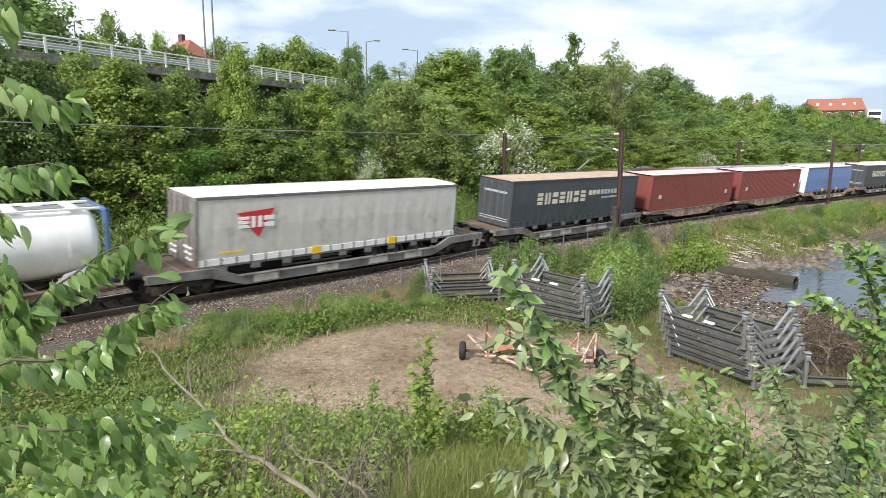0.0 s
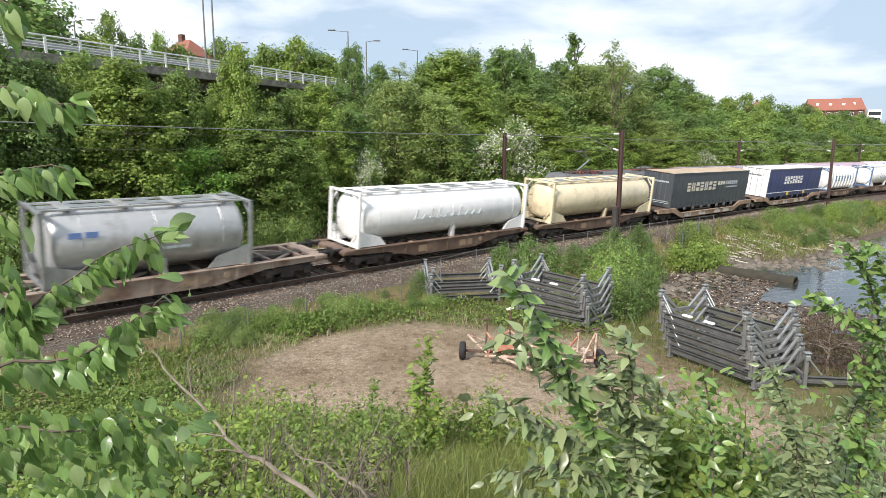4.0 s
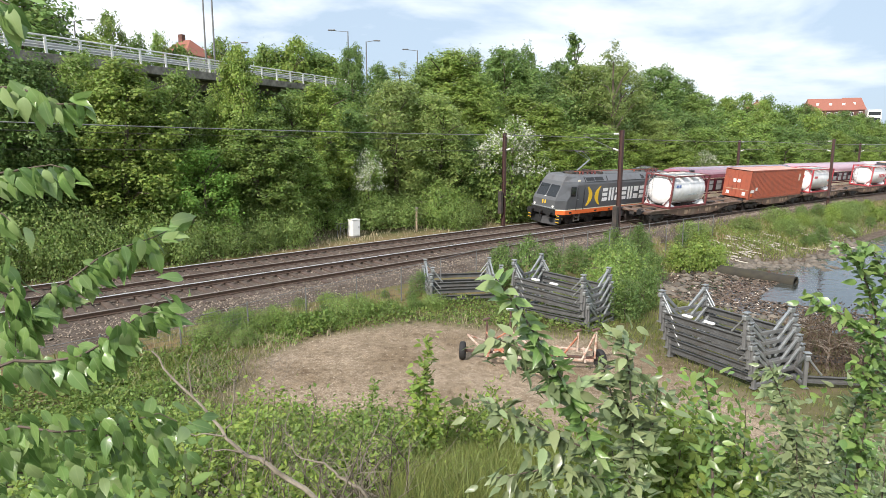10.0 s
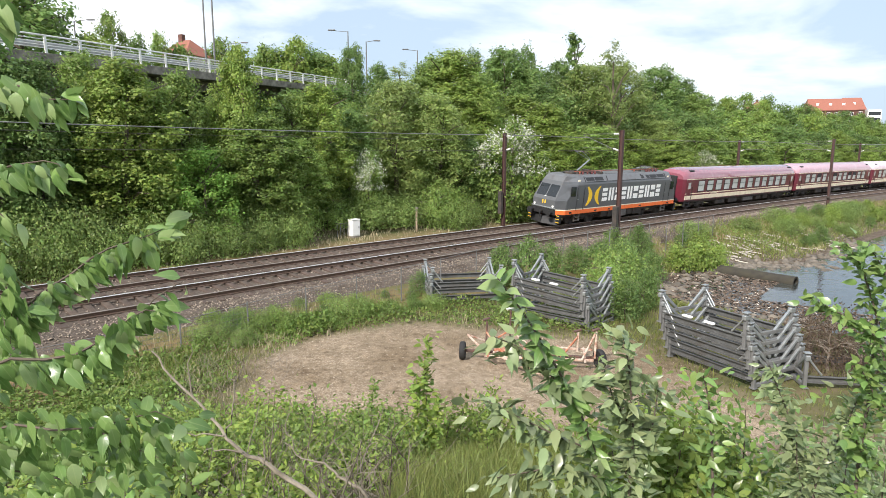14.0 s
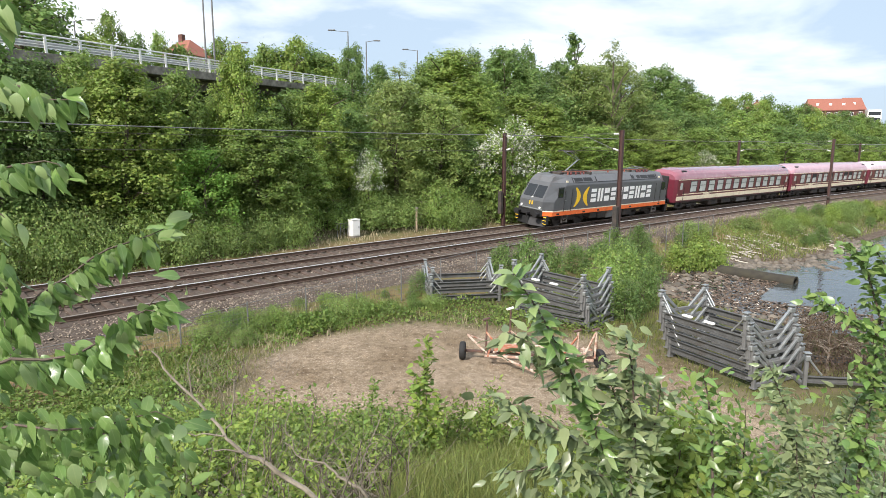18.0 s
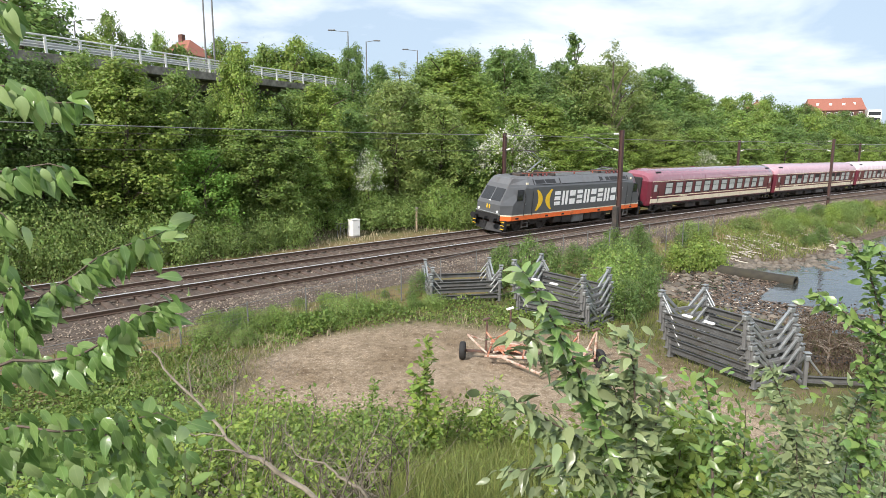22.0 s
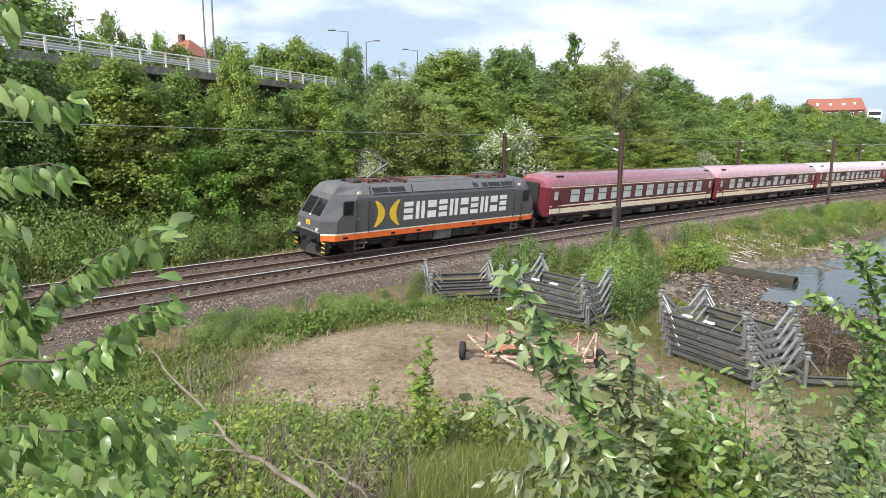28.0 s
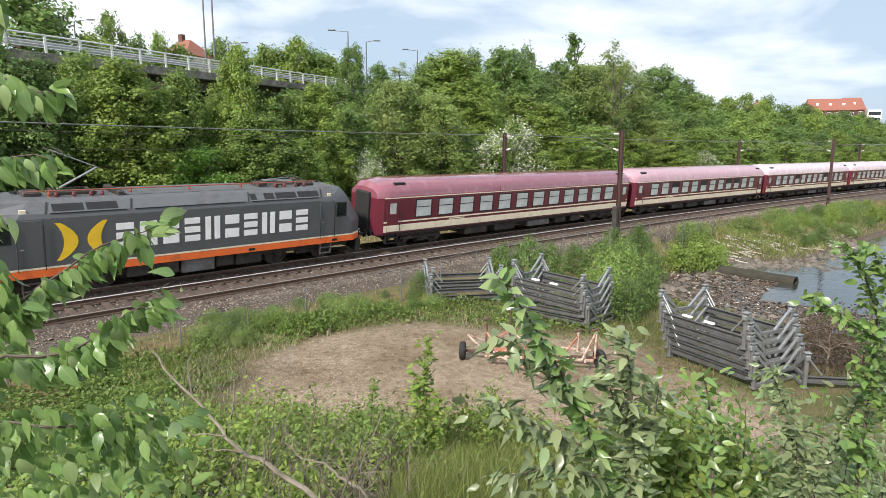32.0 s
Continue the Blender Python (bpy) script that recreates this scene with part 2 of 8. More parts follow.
def lateral(px, py):
    """Distance along and beside the near track for arrays of places."""
    idx = np.arange(_i0 - 800, _i0 + 2400, 4)
    sx_, sy_, sa_ = _x[idx], _y[idx], _a[idx]
    px, py = np.asarray(px, float).ravel(), np.asarray(py, float).ravel()
    s_out, l_out = np.empty(len(px)), np.empty(len(px))
    for k in range(0, len(px), 4000):
        dx, dy = px[k:k + 4000, None] - sx_, py[k:k + 4000, None] - sy_
        j = np.argmin(dx * dx + dy * dy, axis=1)
        r = np.arange(len(j))
        l_out[k:k + 4000] = -np.sin(sa_[j]) * dx[r, j] + np.cos(sa_[j]) * dy[r, j]
        s_out[k:k + 4000] = _s[idx][j]
    return s_out, l_out


def poly_dist(px, py, poly):
    """Signed distance to a polygon, negative inside."""
    px, py = np.asarray(px, float), np.asarray(py, float)
    d = np.full(px.shape, 1e9)
    inside = np.zeros(px.shape, bool)
    n = len(poly)
    for i in range(n):
        (x0, y0), (x1, y1) = poly[i], poly[(i + 1) % n]
        ex, ey = x1 - x0, y1 - y0
        t = np.clip(((px - x0) * ex + (py - y0) * ey) / (ex * ex + ey * ey), 0, 1)
        d = np.minimum(d, np.hypot(px - x0 - t * ex, py - y0 - t * ey))
        cross = ((y0 > py) != (y1 > py))
        with np.errstate(divide="ignore", invalid="ignore"):
            inside ^= cross & (px < (x1 - x0) * (py - y0) / ((y1 - y0) if y1 != y0 else 1e-9) + x0)
    return np.where(inside, -d, d)


def wobble(px, py, seed=0, n=5):
    """A smooth uneven field, about -1 to 1."""
    rs = np.random.RandomState(seed)
    out = 0
    for i in range(n):
        a, f, ph = rs.rand() * 6.28, 0.12 * 1.9 ** i, rs.rand(2) * 6.28
        out = out + np.sin((px * math.cos(a) + py * math.sin(a)) * f + ph[0]) * np.cos((py * math.cos(a) - px * math.sin(a)) * f + ph[1]) * 0.62 ** i
    return out / 1.6


WATER_Z = -2.2
POND = [(11.3, 31.2), (13.3, 35.0), (17.0, 39.4), (18.6, 41.2), (20.3, 41.8), (21.8, 41.0), (24.0, 41.4), (26.3, 42.9), (31.5, 47.9), (36.1, 52.3), (43.5, 58.8), (70, 78), (130, 92), (150, 20), (50, 12), (26, 20.5), (18.5, 23.6), (15.2, 26.8), (12.4, 28.8)]
YARD = [(-5.3, 14.4), (-6.1, 17.6), (-4.6, 20.6), (-1.0, 22.6), (3.2, 21.6), (6.9, 20.4), (8.0, 16.6), (9.6, 13.0), (12.0, 9.0), (7.5, 9.5), (3.5, 12.2), (0.5, 12.6)]


def ground_z(px, py):
    """Height of the land."""
    px, py = np.asarray(px, float), np.asarray(py, float)
    shape = px.shape
    s, L = lateral(px, py)
    s, L = s.reshape(shape), L.reshape(shape)
    near = np.interp(-L, [0, 2.0, 2.9, 3.8, 5.5, 400], [-0.7, -0.7, -0.72, -0.84, -1.0, -1.0])
    far = np.interp(L, [0, SPACING + 2.4, SPACING + 3.2, SPACING + 6, SPACING + 36, SPACING + 150, 900], [-0.62, -0.55, -0.55, -0.2, 8.0, 15.0, 24.0])
    z = np.where(L < 1.5, near, far)
    rise = 3.75 - 0.365 * py
    z = np.where(L < -5, np.maximum(z, np.clip(rise, -2, 4.2)), z)
    d = poly_dist(px, py, POND)
    shore = np.where(d > 0, WATER_Z - 0.12 + 0.27 * d, WATER_Z - 0.12 + 0.12 * np.maximum(d, -12))
    z = np.where(L < -2.6, np.minimum(z, shore), z)
    bumps = wobble(px, py, 3) * 0.05 + wobble(px * 3, py * 3, 4) * 0.02
    return z + np.where(abs(L - 2) > 6, bumps * np.where((poly_dist(px, py, YARD) < 0), 0.6, 1.6), 0)


def gz(x, y):
    return float(ground_z(np.array([float(x)]), np.array([float(y)]))[0])
# ---- the ground: one sheet to the horizon ----
def axis(lo, a, b, hi, step, grow=1.16):
    v = list(np.arange(a, b, step))
    st, x = step, a
    left = []
    while x > lo:
        st *= grow
        x -= st
        left.append(x)
    st, x = step, v[-1]
    right = []
    while x < hi:
        st *= grow
        x += st
        right.append(x)
    return np.array(left[::-1] + v + right)


def make_ground():
    gx, gy = axis(-2500, -34, 62, 2500, 0.5), axis(-300, -4, 74, 3000, 0.5)
    X, Y = np.meshgrid(gx, gy)
    Z = ground_z(X, Y)
    nx, ny = len(gx), len(gy)
    idx = np.arange(nx * ny).reshape(ny, nx)
    faces = np.stack([idx[:-1, :-1], idx[:-1, 1:], idx[1:, 1:], idx[1:, :-1]], -1).reshape(-1, 4)
    # cover of the land: bare gravel, shore rubble, verge
    wob = wobble(X * 2, Y * 2, 8) * 0.7
    gravel = np.clip(0.5 - (poly_dist(X, Y, YARD) + wob) / 1.6, 0, 1)
    shore = np.clip(1 - abs(poly_dist(X, Y, POND) - 0.5 + wob) / 3.0, 0, 1)
    s, L = lateral(X, Y)
    L = L.reshape(X.shape)
    verge = np.clip(1 - (abs(-L - 4.3) - 0.5) / 1.4, 0, 1) * (L < 0) + np.clip(1 - abs(L - SPACING - 3.6) / 1.6, 0, 1)
    m = bpy.data.materials.new("ground_cover")
    m.use_nodes = True
    N, K = m.node_tree.nodes, m.node_tree.links
    bs = N["Principled BSDF"]
    co = N.new("ShaderNodeTexCoord")

    def tex(scale, detail=6.0, kind="ShaderNodeTexNoise"):
        t = N.new(kind)
        t.inputs["Scale"].default_value = scale
        if kind == "ShaderNodeTexNoise":
            t.inputs["Detail"].default_value = detail
        K.new(co.outputs["Object"], t.inputs["Vector"])
        return t

    def ramp(src, *stops):
        r = N.new("ShaderNodeValToRGB")
        while len(r.color_ramp.elements) < len(stops):
            r.color_ramp.elements.new(0.5)
        for e, (p, c) in zip(r.color_ramp.elements, stops):
            e.position, e.color = p, (*c, 1)
        K.new(src, r.inputs[0])
        return r.outputs[0]

    def mix(f, a, b, mode="MIX"):
        n = N.new("ShaderNodeMixRGB")
        n.blend_type = mode
        if isinstance(f, float):
            n.inputs[0].default_value = f
        else:
            K.new(f, n.inputs[0])
        K.new(a, n.inputs[1])
        K.new(b, n.inputs[2])
        return n.outputs[0]

    base = ramp(tex(1.1).outputs[0], (0.3, (0.06, 0.075, 0.025)), (0.5, (0.11, 0.105, 0.045)), (0.7, (0.16, 0.125, 0.075)))
    grit = ramp(tex(26, 3).outputs[0], (0.35, (0.185, 0.138, 0.092)), (0.55, (0.305, 0.243, 0.172)), (0.72, (0.49, 0.42, 0.33)))
    tone = ramp(tex(0.55).outputs[0], (0.35, (0.52, 0.47, 0.40)), (0.6, (1.0, 1.0, 1.0)))
    grit = mix(0.75, grit, tone, "MULTIPLY")
    fine = ramp(tex(5.5, 8).outputs[0], (0.36, (0.66, 0.62, 0.57)), (0.5, (1.0, 1.0, 1.0)), (0.66, (1.22, 1.2, 1.16)))
    grit = mix(0.8, grit, fine, "MULTIPLY")
    rub = ramp(tex(4.5, 5).outputs[0], (0.3, (0.06, 0.045, 0.035)), (0.5, (0.11, 0.082, 0.062)), (0.72, (0.19, 0.15, 0.12)))
    ver = ramp(tex(2.4).outputs[0], (0.3, (0.16, 0.10, 0.05)), (0.5, (0.22, 0.165, 0.08)), (0.68, (0.12, 0.13, 0.045)))
    at = N.new("ShaderNodeVertexColor")
    at.layer_name = "cover"
    sep = N.new("ShaderNodeSeparateColor")
    K.new(at.outputs[0], sep.inputs[0])
    c = mix(sep.outputs[2], base, ver)
    c = mix(sep.outputs[1], c, rub)
    c = mix(sep.outputs[0], c, grit)
    K.new(c, bs.inputs["Base Color"])
    bs.inputs["Roughness"].default_value = 0.95
    bs.inputs["Specular IOR Level"].default_value = 0.2
    bu = N.new("ShaderNodeBump")
    bu.inputs["Strength"].default_value, bu.inputs["Distance"].default_value = 0.8, 0.03
    K.new(tex(18, 5).outputs[0], bu.inputs["Height"])
    K.new(bu.outputs[0], bs.inputs["Normal"])
    me = array_mesh("ground", np.stack([X, Y, Z], -1).reshape(-1, 3), faces, m, True)
    col = me.color_attributes.new("cover", "FLOAT_COLOR", "POINT")
    rgba = np.stack([gravel, shore, np.clip(verge, 0, 1), np.ones_like(gravel)], -1).astype(np.float32)
    col.data.foreach_set("color", rgba.ravel())
    tagged(new("ground", me), "gravel yard, grassy verges, muddy shore and wooded slope", "ground", kind="structure")


make_ground()


def make_water():
    m = mat("pond_water", (0.045, 0.05, 0.045), 0.06, 0, 0.1, 0.5, spec=0.6)
    N, K = m.node_tree.nodes, m.node_tree.links
    co, n = N.new("ShaderNodeTexCoord"), N.new("ShaderNodeTexNoise")
    mp = N.new("ShaderNodeMapping")
    mp.inputs["Scale"].default_value = (0.8, 2.2, 1)
    mp.inputs["Rotation"].default_value = (0, 0, 0.5)
    n.inputs["Scale"].default_value, n.inputs["Detail"].default_value = 1.6, 3.0
    b = N.new("ShaderNodeBump")
    b.inputs["Strength"].default_value, b.inputs["Distance"].default_value = 0.35, 0.05
    K.new(co.outputs["Object"], mp.inputs[0])
    K.new(mp.outputs[0], n.inputs["Vector"])
    K.new(n.outputs[0], b.inputs["Height"])
    K.new(b.outputs[0], N["Principled BSDF"].inputs["Normal"])
    mb = MB().box((5, 5, WATER_Z - 0.5), (160, 98, WATER_Z))
    tagged(part("water", mb, m), "calm grey pond water with floating debris", "water", kind="structure")


make_water()


# ---- the two tracks ----
def make_track(far):
    lat = SPACING if far else 0.0
    t = thing("railway_track", "canted double-line railway track on concrete sleepers in ballast", "railway track", group="tracks of the line", kind="structure")
    ss = np.concatenate([np.arange(-150, -45, 3.0), np.arange(-45, 120, 1.0), np.arange(120, 1100, 8.0)])
    for side in (-0.755, 0.755):
        body, head, foot = [], [], []
        for s in ss:
            m = on_track(s, far)
            ring = lambda pts: [m @ Vector((0, side + a, b)) for a, b in pts]
            body.append(ring([(-0.07, -0.17), (0.07, -0.17), (0.07, -0.15), (0.012, -0.13), (0.012, -0.045), (0.034, -0.03), (0.034, -0.012), (-0.034, -0.012), (-0.034, -0.03), (-0.012, -0.045), (-0.012, -0.13), (-0.07, -0.15)]))
            head.append(ring([(-0.036, -0.012), (0.036, -0.012), (0.03, 0.0), (-0.03, 0.0)]))
        r = part("rail", MB().loft(body), M["rail"], t, "rusty brown steel rail")
        part("rail_head", MB().loft(head), M["railtop" if side > 0 else "railtop_no_glint"], r, "polished running surface with sky glint in its pale colour" if side > 0 else "rust-brown running surface coloured without the glint")
    sl = None
    for i, s in enumerate(np.arange(-38.0, 92.0, 0.6)):
        m = on_track(s, far) @ Matrix.Translation((0, 0, 0))
        if sl is None:
            mb = MB().box((-0.13, -1.28, -0.36), (0.13, 1.28, -0.175), 0.02)
            for y in (-0.755, 0.755):
                for d in (-0.11, 0.11):
                    mb.box((-0.06, y + d - 0.035, -0.176), (0.06, y + d + 0.035, -0.125), 0.012)
            sl = part("sleeper", mb, M["sleeper"], t, m=m)
        else:
            share(sl, m)
    mb = MB()
    for s in list(np.arange(-150, -38, 0.6)) + list(np.arange(92.2, 330, 0.6)):
        mb.box((-0.13, -1.28, -0.36), (0.13, 1.28, -0.175), 0, on_track(s, far))
    tagged(part("far_sleepers", mb, M["sleeper"], t), kind="stuff")


make_track(False)
make_track(True)


def make_ballast():
    ss = np.concatenate([np.arange(-150, -45, 4.0), np.arange(-45, 110, 0.5), np.arange(110, 1100, 10.0)])
    prof = [(-2.9, -1.15), (-2.55, -0.72), (-1.95, -0.42), (-1.4, -0.38), (-0.6, -0.24), (0.0, -0.22), (0.6, -0.21), (1.35, -0.16), (2.07, -0.22), (2.75, -0.40), (3.5, -0.27), (4.15, -0.24), (4.8, -0.2), (5.5, -0.12), (6.1, -0.2), (7.0, -0.55), (8.0, -0.9)]
    rs = np.random.RandomState(5)
    sec = []
    for s in ss:
        x, y, a = line(s)
        sec.append([(x - math.sin(a) * (l + rs.uniform(-.05, .05)), y + math.cos(a) * (l + rs.uniform(-.05, .05)), z + rs.uniform(-.02, .02)) for l, z in prof])
    tagged(part("ballast_bed", MB().loft(sec, closed=False), M["ballast"]), "brown-grey crushed stone ballast bed", "ballast", kind="structure")
    # loose stones on the bed's crown and shoulders
    n = 26000
    s = rs.uniform(-36, 60, n)
    lat = np.where(rs.rand(n) < 0.55, rs.uniform(-2.75, -1.0, n), rs.uniform(-1, 7.3, n))
    zz = np.interp(lat, [p[0] for p in prof], [p[1] for p in prof])
    a = np.interp(s, _s, _a)
    P = np.stack([np.interp(s, _s, _x) - np.sin(a) * lat, np.interp(s, _s, _y) + np.cos(a) * lat, zz + 0.012], -1)
    oct_ = np.array([(1, 0, 0), (-1, 0, 0), (0, 1, 0), (0, -1, 0), (0, 0, 1), (0, 0, -1)], float)
    V = P[:, None, :] + (oct_[None] + rs.uniform(-0.3, 0.3, (n, 6, 3))) * rs.uniform(0.022, 0.05, (n, 1, 1)) * np.array([1, 1, 0.75])
    F = np.array([(0, 2, 4), (2, 1, 4), (1, 3, 4), (3, 0, 4), (2, 0, 5), (1, 2, 5), (3, 1, 5), (0, 3, 5)])
    F = (np.arange(n)[:, None, None] * 6 + F[None]).reshape(-1, 3)
    tagged(new("ballast_stones", array_mesh("ballast_stones", V.reshape(-1, 3), F, M["stone"])), "loose grey-brown ballast stones beside the rails", "ballast", kind="stuff")


make_ballast()


# ---- overhead line ----
def make_mast(s, far):
    lat = SPACING + 2.9 if far else -2.9
    x, y, a = line(s, lat)
    inward = -1 if far else 1
    m = Matrix.Translation((x, y, gz(x, y) - 0.1)) @ Matrix.Rotation(a, 4, "Z")
    base = m.translation.z
    top = 6.72 - base
    t = thing("catenary_mast", "red-brown painted steel catenary mast with insulated bracket", "catenary mast", m, "masts along the line")
    mb = MB()
    mb.box((-0.11, -0.12, 0), (0.11, -0.10, top)).box((-0.11, 0.10, 0), (0.11, 0.12, top)).box((-0.012, -0.1, 0), (0.012, 0.1, top))
    part("column", mb, M["mast"], t)
    part("base_plate", MB().box((-0.3, -0.3, -0.3), (0.3, 0.3, 0.25), 0.03), M["concrete"], t, "concrete foot")
    reach = 2.9 * inward
    mb = MB().tube([(0, 0.1 * inward, 5.35 - base), (0, reach, 6.45 - base)], 0.02, 6)
    part("bracket_tube", mb, M["galv_old"], t, "galvanised bracket tube")
    part("top_tube", MB().tube([(0, 0.1 * inward, 6.5 - base), (0, reach, 6.52 - base)], 0.018, 6), M["galv_old"], t)
    part("registration_arm", MB().tube([(0, 0.5 * inward, 5.6 - base), (0, reach, 5.62 - base)], 0.016, 6), M["galv_old"], t)
    for z in (5.45, 6.5):
        pts, rad = [], []
        for i in range(13):
            pts.append((0, (0.22 + i * 0.03) * inward, z - base + (0.12 * i / 12 if z < 6 else 0)))
            rad.append(0.07 if i % 2 else 0.035)
        part("insulator", MB().tube(pts, rad, 8), M["white"], t, "pale ribbed insulator")
    part("weight_guide" if not far else "fitting_box", MB().box((-0.2, -0.16, 1.3), (-0.5 if s < 20 else -0.3, 0.16, 3.0 if s < 20 else 1.5), 0.03), M["under"], t, "dark grey balance weight stack")
    return t


for i in range(-2, 8):
    for far_ in (False, True):
        make_mast(8.5 + 40.2 * i, far_)


def make_wire(far, z0, sag, r, name, label):
    pts = []
    for i in range(-3, 9):
        for k in range(10):
            u = k / 10
            x, y, _ = line(8.5 + 40.2 * (i + u), SPACING if far else 0)
            pts.append((x, y, z0 - sag * 4 * u * (1 - u)))
    tagged(part(name, MB().tube(pts, r, 5), M["rope" if r > 0.01 else "wire_dark"]), label, "overhead wire")


for far_ in (False, True):
    make_wire(far_, 6.5 if far_ else 6.1, 0.12, 0.021 if far_ else 0.008, "messenger_wire", "grey stranded messenger wire hung between masts")
    make_wire(far_, 5.45, 0.03, 0.006, "contact_wire", "thin copper contact wire over the track")
    dr = thing("dropper_wires", "thin wire droppers between the overhead wires", "overhead wire")
    for i in range(-1, 4):
        for k in range(1, 6):
            u = k / 6
            x, y, _ = line(8.5 + 40.2 * (i + u), SPACING if far_ else 0)
            part("dropper", MB().tube([(x, y, 5.44), (x, y, (6.5 if far_ else 6.1) - 0.12 * 4 * u * (1 - u))], 0.003, 4), M["wire_dark"], dr)
# ---- road viaduct on the hillside ----
BA, BB = Vector((-23.7, 35.0, 10.75)), Vector((-12.2, 71.0, 12.25))


def make_bridge():
    d = (BB - BA)
    ln = d.length
    yaw = math.atan2(d.y, d.x)
    pitch = math.asin(d.z / ln)
    m = Matrix.Translation(BA) @ Matrix.Rotation(yaw, 4, "Z") @ Matrix.Rotation(-pitch, 4, "Y")
    t = thing("road_viaduct", "weathered concrete road viaduct with white tube railings", "bridge", m, kind="structure")
    lo, hi = -26.0, ln + 6.0
    part("deck", MB().box((lo, 0.3, -0.42), (hi, 9.5, -0.05), 0.03).box((lo, 2.2, -1.3), (hi, 7.5, -0.42), 0.03), M["concrete"], t, "stained grey concrete deck")
    n = 14
    first = None
    w = (hi - lo) / n
    for i in range(n):
        mm = Matrix.Translation((lo + i * w, 0, 0))
        if first is None:
            first = part("edge_beam", MB().box((0.01, 0, -0.5), (w - 0.01, 0.34, 0.08), 0.025), M["concrete"], t, m=mm)
        else:
            share(first, mm)
    part("far_edge_beam", MB().box((lo, 9.4, -0.55), (hi, 9.8, 0.1), 0.03), M["concrete"], t)
    for x in (-14.0, 4.0, 22.0):
        part("pier", MB().box((x - 0.5, 2.0, -9.5), (x + 0.5, 7.5, -1.3), 0.05), M["concrete"], t)
    for y0, nm in ((0.16, "railing"), (9.55, "far_railing")):
        post, k = None, 0
        x = lo + 1.88
        while x < hi:
            mm = Matrix.Translation((x, y0, 0.06))
            if post is None:
                post = part("post", MB().box((-0.065, -0.06, 0), (0.065, 0.06, 1.06), 0.012), M["white"], t, "white railing post", m=mm)
            else:
                share(post, mm)
            x += 2.42
        for z, r in ((1.08, 0.055), (0.86, 0.026), (0.70, 0.026), (0.54, 0.026), (0.38, 0.026)):
            part("rail_tube", MB().tube([(lo, y0, z), (hi, y0, z)], r, 6), M["white"], t, "white railing tube")
    part("crash_barrier", MB().box((lo, 0.42, 0.40), (hi, 0.50, 0.72), 0.03), M["galv"], t, "galvanised crash barrier")


make_bridge()


def street_lamp(x, y, z0, z1, arm, yaw, double=False):
    m = Matrix.Translation((x, y, z0)) @ Matrix.Rotation(yaw, 4, "Z")
    t = thing("street_lamp", "slim grey street lamp with a horizontal arm", "street lamp", m, "lamps along the road")
    h = z1 - z0
    part("pole", MB().tube([(0, 0, 0), (0, 0, h * 0.5), (0, 0, h)], [0.11, 0.085, 0.06], 8), M["galv_old"], t)
    part("arm", MB().tube([(0, 0, h - 0.05), (arm, 0, h + 0.12)], 0.035, 6), M["galv_old"], t)
    part("lantern", MB().box((arm - 0.1, -0.13, h + 0.06), (arm + 0.75, 0.13, h + 0.2), 0.04), M["galv_old"], t)


for row in ((-39.9, 70, 10, 19.1, 1.5, 0.0), (-26.7, 80, 12, 18.4, 1.7, 0.0), (-11.1, 75, 12, 19.0, -2.2, 0.0), (-9.6, 80, 12, 18.7, 1.0, 0.1), (-3.65, 90, 12, 19.2, -2.0, 0.0),
            (-24.4, 66, 11, 26, -1.6, 0.0), (-23.5, 66, 11, 28, 1.6, 0.0)):
    street_lamp(*row)

# ---- vegetation ----
def leaves(P, size, rs, up=0.55, fold=False, long=1.0, tri=False, out=None):
    """Leaf blades round the places P: rhombs, or folded pointed leaves."""
    n = len(P)
    nrm = rs.normal(size=(n, 3)) * (1 - up) + np.array([0, 0, 1.0]) * up
    if out is not None:
        nrm = rs.normal(size=(n, 3)) * 0.42 + out * 0.75 + np.array([0, 0, 0.45])
    nrm /= np.linalg.norm(nrm, axis=1)[:, None]
    t = rs.normal(size=(n, 3))
    t -= nrm * (t * nrm).sum(1)[:, None]
    t /= np.linalg.norm(t, axis=1)[:, None]
    b = np.cross(nrm, t)
    sz = (size * rs.uniform(0.6, 1.35, n))[:, None]
    if not fold and tri:
        V = np.stack([P - t * sz * 0.45 * long + b * sz * 0.42, P - t * sz * 0.4 * long - b * sz * 0.46, P + t * sz * 0.5 * long + nrm * sz * 0.05], 1)
        return V.reshape(-1, 3), np.arange(n * 3).reshape(n, 3)
    if not fold:
        V = np.stack([P - t * sz * 0.5 * long, P + b * sz * 0.36 - nrm * sz * 0.06, P + t * sz * 0.5 * long, P - b * sz * 0.36 - nrm * sz * 0.06], 1)
        F = np.arange(n * 4).reshape(n, 4)
        return V.reshape(-1, 3), F
    k = sz * long
    mid = P + nrm * sz * 0.0
    V = np.stack([mid - t * k * 0.5, mid - t * k * 0.12 + b * sz * 0.30 + nrm * sz * 0.10, mid + t * k * 0.22 + b * sz * 0.22 + nrm * sz * 0.07, mid + t * k * 0.55 - nrm * sz * 0.08,
                  mid + t * k * 0.22 - b * sz * 0.22 + nrm * sz * 0.07, mid - t * k * 0.12 - b * sz * 0.30 + nrm * sz * 0.10], 1)
    F0 = np.array([(0, 3, 2, 1), (0, 5, 4, 3)])
    F = (np.arange(n)[:, None, None] * 6 + F0[None]).reshape(-1, 4)
    return V.reshape(-1, 3), F


